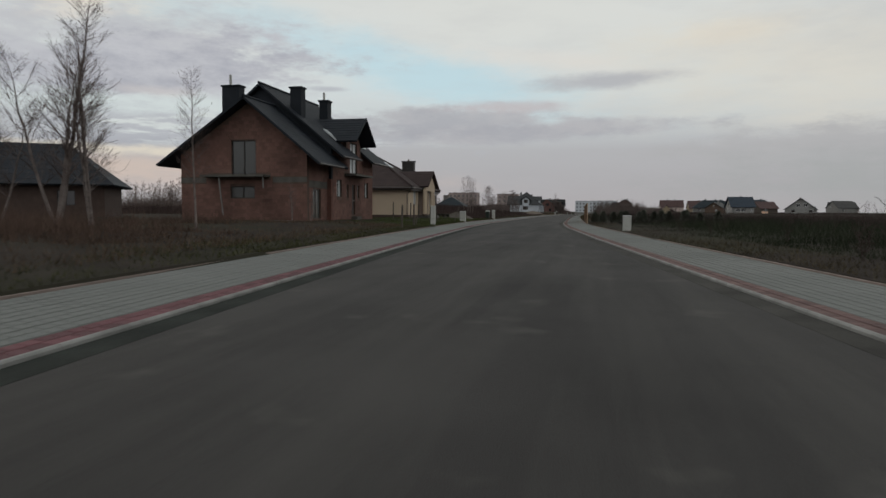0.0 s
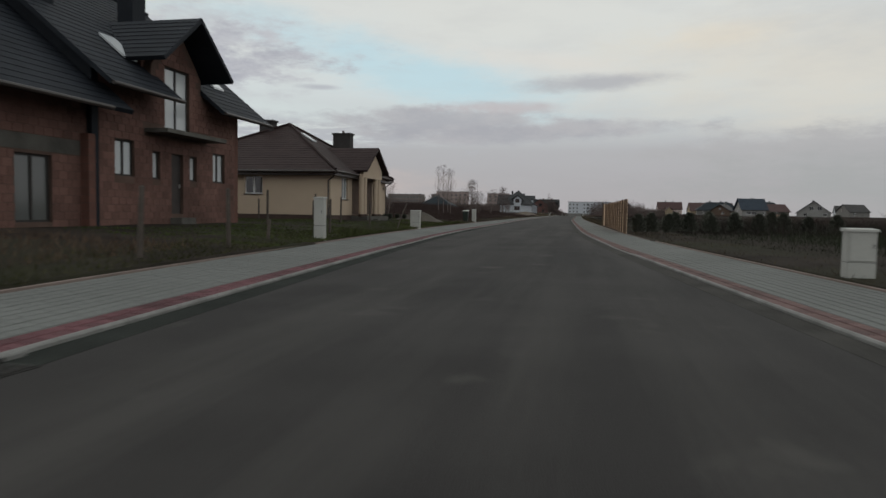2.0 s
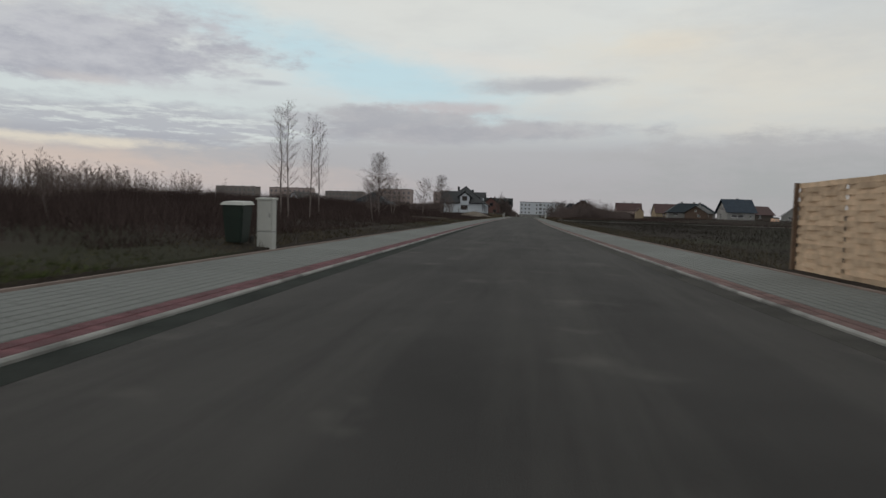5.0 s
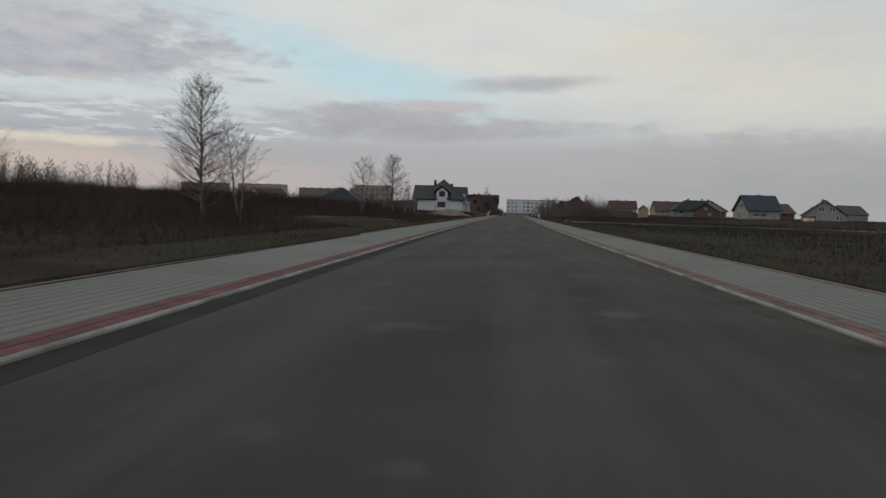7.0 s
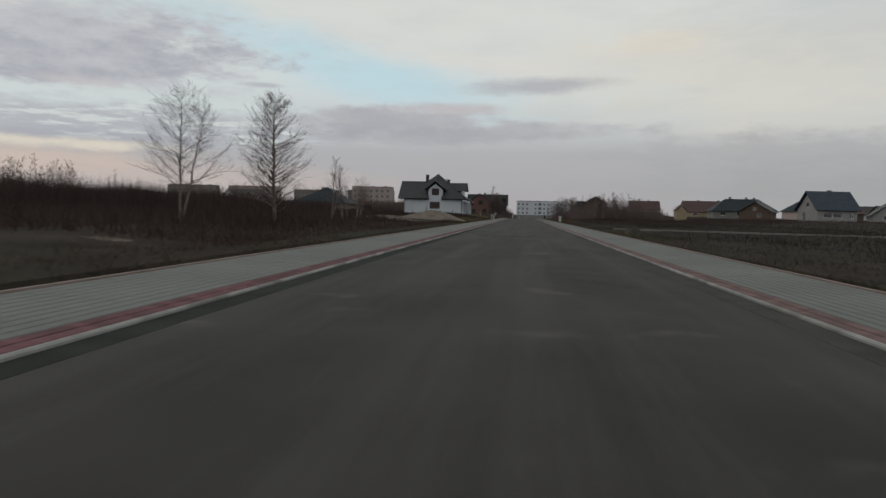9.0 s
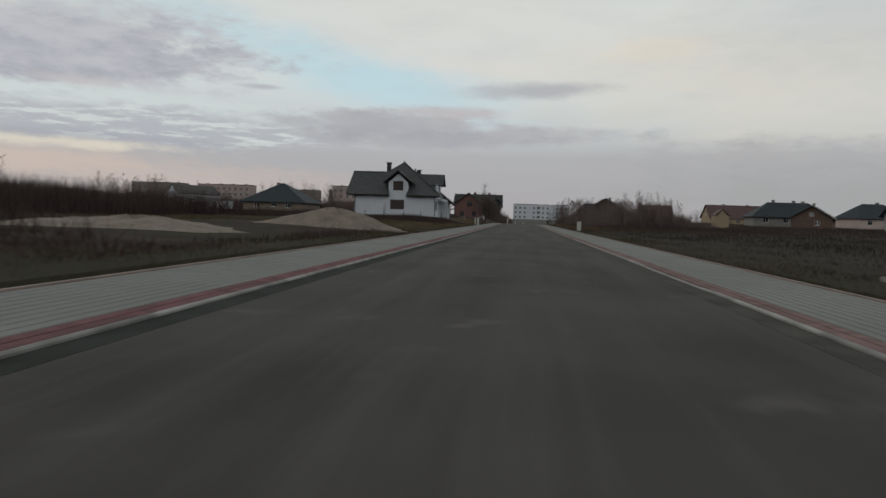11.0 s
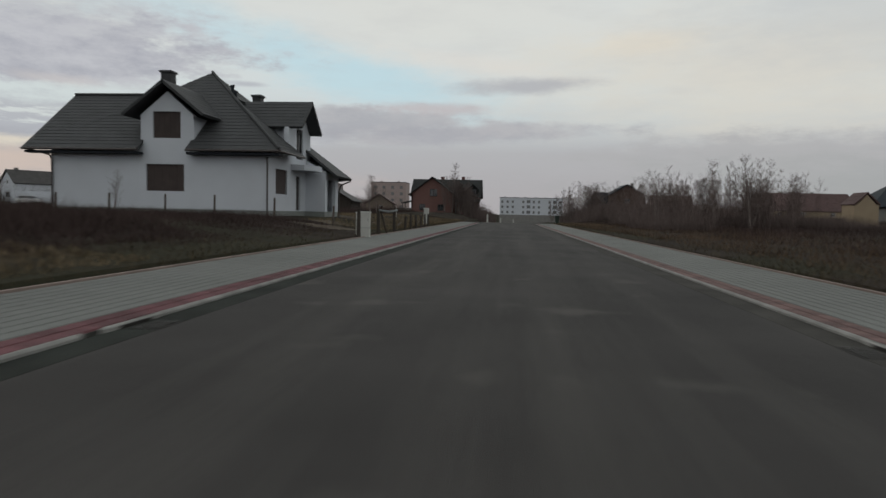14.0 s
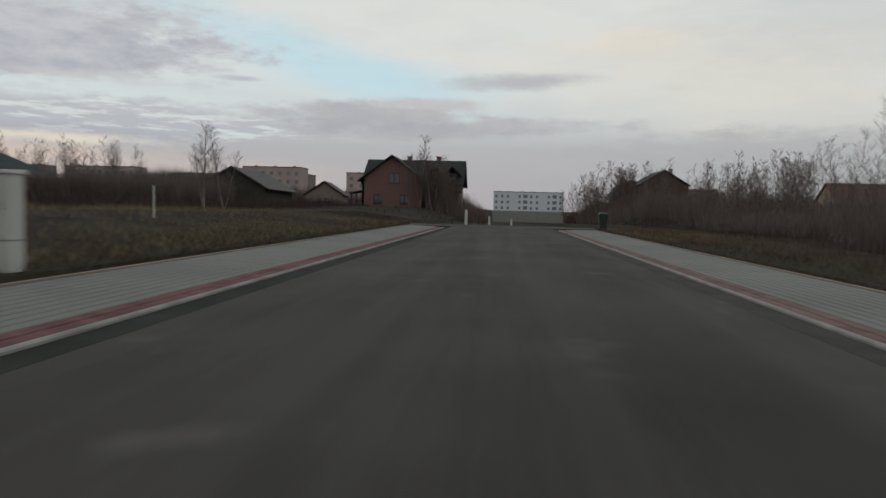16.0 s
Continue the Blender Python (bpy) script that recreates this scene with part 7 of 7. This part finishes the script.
# right side
sow("brushwood", 70000, 8.4, 34, -5, 62, 0.25, 0.85, 0.022, M_WEED_G, "dark green weeds along the field edge", 1.4, 0.42, 12, category="brush")
sow("brushwood", 40000, 9.0, 34, 62, 92, 0.4, 1.0, 0.022, M_WEED, "dark brown weeds behind the fence", 1.3, 0.4, 13, category="brush")
sow("brushwood", 100000, 7.2, 36, 90, 262, 0.1, 0.42, 0.022, M_WEED, "brown weeds of the open field", 1.4, 0.42, 14, category="brush")
sow("dry_grass", 50000, 7.0, 24, 258, 345, 0.12, 0.4, 0.022, M_DRY, "dry brown grass before the thicket", 1.2, 0.4, 22)
sow("dry_grass", 26000, 6.1, 12, 318, 346, 0.06, 0.2, 0.022, M_STRAW, "short yellowish grass before the junction", 1.0, 0.5, 48)
sow("brushwood", 70000, 11.5, 50, 262, 400, 0.25, 0.85, 0.03, M_BRUSH, "brown weeds before the thicket", 1.5, 0.4, 15, category="brush")
sow("brushwood", 80000, 34, 130, 0, 420, 0.2, 0.75, 0.07, M_BRUSH, "far brown field", 1.1, 0.3, 16, category="brush")
sow("brushwood", 45000, -180, 180, 352, 640, 0.6, 1.9, 0.12, M_BRUSH, "far brown fields before the flats", 1.0, 0.3, 17, out=[(-22, -4, 380, 410), (20, 36, 408, 426)], category="brush")
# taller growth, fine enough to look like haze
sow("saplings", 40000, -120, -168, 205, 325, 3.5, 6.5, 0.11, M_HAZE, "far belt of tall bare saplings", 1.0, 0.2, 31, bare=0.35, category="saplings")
sow("saplings", 40000, -46, -75, 172, 250, 2.5, 3.7, 0.06, M_BRUSH, "belt of bare brush and saplings", 1.0, 0.2, 45, bare=0.3, category="saplings")
sow("saplings", 30000, -32, -50, 180, 256, 2.1, 3.1, 0.05, M_BRUSH, "belt of bare brush behind the open ground", 1.0, 0.2, 46, bare=0.2, category="saplings")
sow("saplings", 40000, -80, -130, 245, 345, 3.0, 4.8, 0.08, M_BRUSH, "far low belt of bare saplings", 1.0, 0.2, 32, bare=0.3, category="saplings")
sow("saplings", 60000, 15.5, 40, 322, 352, 0.9, 2.1, 0.03, M_TWIG, "dense bare saplings of the thicket", 1.0, 0.28, 33, bare=0.2, category="saplings")
sow("saplings", 30000, 11, 46, 366, 405, 2.4, 4.2, 0.04, M_TWIG, "bare saplings before a dark house", 1.0, 0.18, 34, bare=0.2, category="saplings")
sow("saplings", 12000, 11.8, 17, 304, 316, 0.7, 1.8, 0.022, M_TWIG, "bare shoots under a birch", 1.0, 0.25, 35, bare=0.2, category="saplings")
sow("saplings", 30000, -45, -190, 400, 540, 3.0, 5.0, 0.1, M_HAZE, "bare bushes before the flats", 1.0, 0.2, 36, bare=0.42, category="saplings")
sow("saplings", 9000, -9, -3.5, 380, 440, 1.8, 3.2, 0.05, M_TWIG, "bare bushes beyond the junction", 1.0, 0.2, 37, bare=0.3, category="saplings")
sow("brushwood", 26000, -50, -33, 357, 372, 2.4, 3.7, 0.05, M_TWIG, "tall dark brush between bungalow and barn", 1.0, 0.14, 43, bare=0.1, category="saplings")


def conifer_shrub(x, y, ht, seed, label="small dark green conifer in the weeds", group="young conifers behind the verge"):
    """A young conifer: short drooping needle sprays all round a thin stem."""
    h = thing("conifer_shrub", x, y, float(land(x, y)), label, "shrub", group)
    bm = bmesh.new()
    tube(bm, [(0, 0, -0.1), (0, 0, ht)], 0.03, 6, 0.008)
    part("stem", bm, M_BARK, h)
    r = np.random.RandomState(seed)
    n = 1500
    q = r.rand(n) ** 0.8
    a = r.rand(n) * 6.28
    rad = (1 - q * q) ** 0.6 * ht * 0.4 * (0.35 + 0.65 * r.rand(n)) * (1 + 0.2 * np.sin(3 * a + 7 * q))
    c = np.stack([np.cos(a) * rad, np.sin(a) * rad, 0.06 + q * ht], 1)
    d = np.stack([np.cos(a) * 0.12, np.sin(a) * 0.12, 0.05 + 0.07 * r.rand(n)], 1) * (0.6 + r.rand(n))[:, None]
    w = np.stack([-np.sin(a) * 0.022, np.cos(a) * 0.022, 0.015 * r.randn(n)], 1)
    v = np.stack([c - w, c + w, c + d], 1).reshape(-1, 3)
    o = new("foliage", fast_mesh("foliage", v, np.arange(3 * n).reshape(-1, 3), M_CONIFER))
    o.parent = h


for i, (x_, y_, ht_) in enumerate(((8.25, 64.2, 0.95), (9.0, 64.9, 1.05), (10.0, 65.2, 1.0), (11.2, 65.8, 1.1), (12.5, 66.4, 1.0), (13.9, 67.0, 1.1), (10.9, 69.5, 1.15), (13.2, 71.0, 1.2), (15.3, 67.4, 1.05), (16.8, 68.0, 1.15), (18.4, 68.8, 1.0), (20.2, 69.5, 1.1), (15.2, 73.0, 1.2), (17.9, 74.5, 1.25))):
    conifer_shrub(x_, y_, ht_, 50 + i)
for i, (x_, y_, ht_) in enumerate(((-9.8, 75.1, 0.22), (-9.7, 76.0, 0.28), (-9.3, 76.8, 0.22), (-8.9, 77.4, 0.26))):
    conifer_shrub(x_, y_, ht_, 80 + i, "low dark evergreen bush before the bungalow", "bushes before the bungalow")

# ---- pavements, kerbs, drains ----
pavements = {}
TOPZ = {-1: (0.04, 0.13), 1: (0.04, 0.09)}
for side, nm in ((-1, "pavement_left"), (1, "pavement_right")):
    z0, z1 = TOPZ[side]
    pavements[side] = loft(nm, [(3.66, z0 - 0.02), (WALK, z1 - 0.02), (WALK, -0.2), (3.66, -0.2)], -30, Y_END - 4, 2.0, M_JOINT,
                           "block-paved grey footway with a red strip along the kerb", "pavement", side)
    loft("edging_left" if side < 0 else "edging_right", [(WALK + 0.002, z1 + 0.03), (WALK + 0.07, z1 + 0.03), (WALK + 0.07, -0.2), (WALK + 0.002, -0.2)],
         -30, Y_END - 4, 2.0, M_EDGE, "thin brownish edging strip beside the footway", "edging", side)

for side, nm in ((-1, "gutter_left"), (1, "gutter_right")):
    loft(nm, [(3.24, -0.0072), (3.36, -0.004), (3.597, -0.002), (3.597, -0.1), (3.24, -0.1)], -30, Y_END - 2, 2.0, M_SILT if side < 0 else M_SILT_R, "dark silt washed along the kerb", "gutter", side)

DRAINS = [29.7, 67.3, 104.9, 142.2, 179.6, 217.2, 254.8, 291.5, 328.5]
DROPS = {-1: [(47.5, 52.5), (70.5, 75.5), (212.0, 217.0), (286.0, 291.0)], 1: [(46.0, 50.0), (196.0, 201.0), (226.0, 234.0)]}


def kerb_height(side, y):
    z = 0.042
    for a, b in DROPS[side]:
        z = min(z, 0.02 + 0.022 * max(0.0, min(1.0, max(a - y, y - b) / 1.0)))
    return z


def paver_mesh(cx_, cy_, ang, w, l, z, fall=0.0):
    """Corners of a bevelled block; fall: the footway's cross slope."""
    c, s = np.cos(ang), np.sin(ang)
    loc = np.array([(-w, -l), (w, -l), (w, l), (-w, l)]) / 2
    inn = loc * np.array([(w - 0.022) / w, (l - 0.008) / l])
    out = []
    for q, zz in ((loc, z - 0.018), (inn, z)):
        out += [(cx_ + a * c - b * s, cy_ + a * s + b * c, zz + fall * a) for a, b in q]
    return out


PF = [(0, 1, 5, 4), (1, 2, 6, 5), (2, 3, 7, 6), (3, 0, 4, 7), (4, 5, 6, 7)]
ROW = 0.2
PIECE = (150.0, 150.0 + 24 * ROW)
COURSE = (WALK - 4.008) / 10


def course_blocks(j):
    """(distance from the road's middle, width, red, shift along the road) of the blocks of one row; every other course is shifted by half a block."""
    out = [(3.668 + 0.083, 0.162, True, 0.0), (3.668 + 0.253, 0.162, True, 0.5)]
    return out + [(4.008 + COURSE * (k + 0.5), COURSE - 0.012, False, 0.5 * (k % 2)) for k in range(10)]


rows_n = int((Y_END - 4 + 10) / ROW)
for side in (-1, 1):
    z0, z1 = TOPZ[side]
    verts, faces, rv, rf = [], [], [], []
    rnd = random.Random(side + 5)
    for j in range(rows_n):
        y = -10 + (j + 0.5) * ROW
        c0 = float(centre(y))
        ang = -math.atan2(float(centre(y + 1) - centre(y - 1)), 2.0)
        if side < 0 and PIECE[0] <= y <= PIECE[1]:
            continue
        row_z = rnd.uniform(-0.0015, 0.0015)
        for d, wide, red, shift in course_blocks(j):
            z = z0 + (z1 - z0) * (d - 3.66) / (WALK - 3.66) + row_z
            V, Fx = (rv, rf) if red else (verts, faces)
            o = len(V)
            V += paver_mesh(c0 + side * d, y + shift * ROW, ang, wide, ROW - 0.008, z, side * (z1 - z0) / (WALK - 3.66))
            Fx += [tuple(i + o for i in f) for f in PF]
    for nm, V, Fx, mt, lb in (("paver_field", verts, faces, M_PAVE, "grey concrete paving blocks"), ("red_paver_strip", rv, rf, M_RED if side < 0 else M_RED_R, "red concrete paving blocks along the kerb")):
        ob = new(nm, fast_mesh(nm, np.array(V), np.array(Fx), mt))
        ob.parent = pavements[side]
        tagged(ob, lb, kind="stuff")

# a stretch of single blocks on the left
shared_blocks = {}
rnd = random.Random(3)
for j in range(rows_n):
    y = -10 + (j + 0.5) * ROW
    if not PIECE[0] <= y <= PIECE[1]:
        continue
    row_z = rnd.uniform(-0.0015, 0.0015)
    for d, wide, red, shift in course_blocks(j):
        key = (round(wide, 3), red)
        if key not in shared_blocks:
            me = bpy.data.meshes.new("paver")
            me.from_pydata(paver_mesh(0, 0, 0, wide, ROW - 0.008, 0.0, -0.09 / (WALK - 3.66)), [], PF)
            me.materials.append(M_RED_P if red else M_PAVE_P)
            shared_blocks[key] = me
        o = new("paver", shared_blocks[key])
        o.parent = pavements[-1]
        o.location = (float(centre(y)) - d, y + shift * ROW, 0.04 + 0.09 * (d - 3.66) / (WALK - 3.66) + row_z)


def kerb_stone(c, y, side, h0, h1, ang):
    """One metre of kerb, chamfered towards the road."""
    a, b = 3.6, 3.655
    out = []
    for yy, hh in ((-0.493, h0), (0.493, h1)):
        for d, z in ((a, -0.12), (a, hh - 0.02), (a + 0.02, hh), (b, hh), (b, -0.12)):
            px, py = side * d, yy
            out.append((c + px * math.cos(ang) - py * math.sin(ang), y + px * math.sin(ang) + py * math.cos(ang), z))
    return out


KF = [(0, 1, 6, 5), (1, 2, 7, 6), (2, 3, 8, 7), (3, 4, 9, 8), (4, 0, 5, 9)]
KEND = [(0, 1, 2, 3, 4), (5, 6, 7, 8, 9)]
for side, nm in ((-1, "kerb_left"), (1, "kerb_right")):
    verts, faces = [], []
    holder = tagged(new(nm), "pale concrete kerb stones beside the road", "kerb", kind="structure")
    shared = {}
    for j in range(int(Y_END - 4 + 12)):
        y = -12 + j + 0.5
        if any(abs(y - q) < 0.5 for q in DRAINS):
            continue
        ang = -math.atan2(float(centre(y + 1) - centre(y - 1)), 2.0)
        h0, h1 = kerb_height(side, y - 0.5), kerb_height(side, y + 0.5)
        if 60 <= y < 205 and abs(h0 - 0.042) < 1e-6 and abs(h1 - 0.042) < 1e-6:
            if "me" not in shared:
                me = bpy.data.meshes.new("kerb_stone")
                me.from_pydata(kerb_stone(0, 0, side, 0.042, 0.042, 0), [], KF + KEND)
                me.materials.append(M_KERB)
                shared["me"] = me
            o = new("kerb_stone", shared["me"])
            o.parent = holder
            o.matrix_local = pose(float(centre(y)), y, 0, 0, 0, math.degrees(ang))
            continue
        o = len(verts)
        verts += kerb_stone(float(centre(y)), y, side, h0, h1, ang)
        faces += [tuple(i + o for i in f) for f in KF + KEND]
    ob = raw("kerb_stone_run", verts, faces, M_KERB, holder)
    tagged(ob, "pale concrete kerb stones", kind="stuff")
    for y in DRAINS:
        c = float(centre(y))
        h = thing("storm_drain", c + side * 3.45, y, 0.0, "black iron kerbside storm drain with a barred inlet", "drain", "drains along the kerbs")
        bm = bmesh.new()
        a, b = sorted((side * 0.13, side * 0.205))
        box(bm, a, -0.495, -0.1, b, 0.495, 0.042)
        bmesh.ops.bevel(bm, geom=bm.edges[:], offset=0.012, segments=1, affect="EDGES")
        part("lintel", bm, M_KERB, h, "pale concrete kerb lintel")
        bm = bmesh.new()
        a, b = sorted((side * 0.115, side * 0.129))
        box(bm, a, -0.27, -0.02, b, 0.27, 0.032)
        part("inlet", bm, M_IRON, h)
        bm = bmesh.new()
        a, b = sorted((side * -0.22, side * 0.084))
        box(bm, a, -0.26, -0.1, b, 0.26, -0.004)
        gr = part("grate", bm, M_IRON, h)
        for k in range(5):
            bm = bmesh.new()
            a, b = sorted((side * -0.2, side * 0.06))
            box(bm, a, -0.22 + k * 0.1, -0.0035, b, -0.17 + k * 0.1, 0.006)
            part("bar", bm, M_IRON, gr)
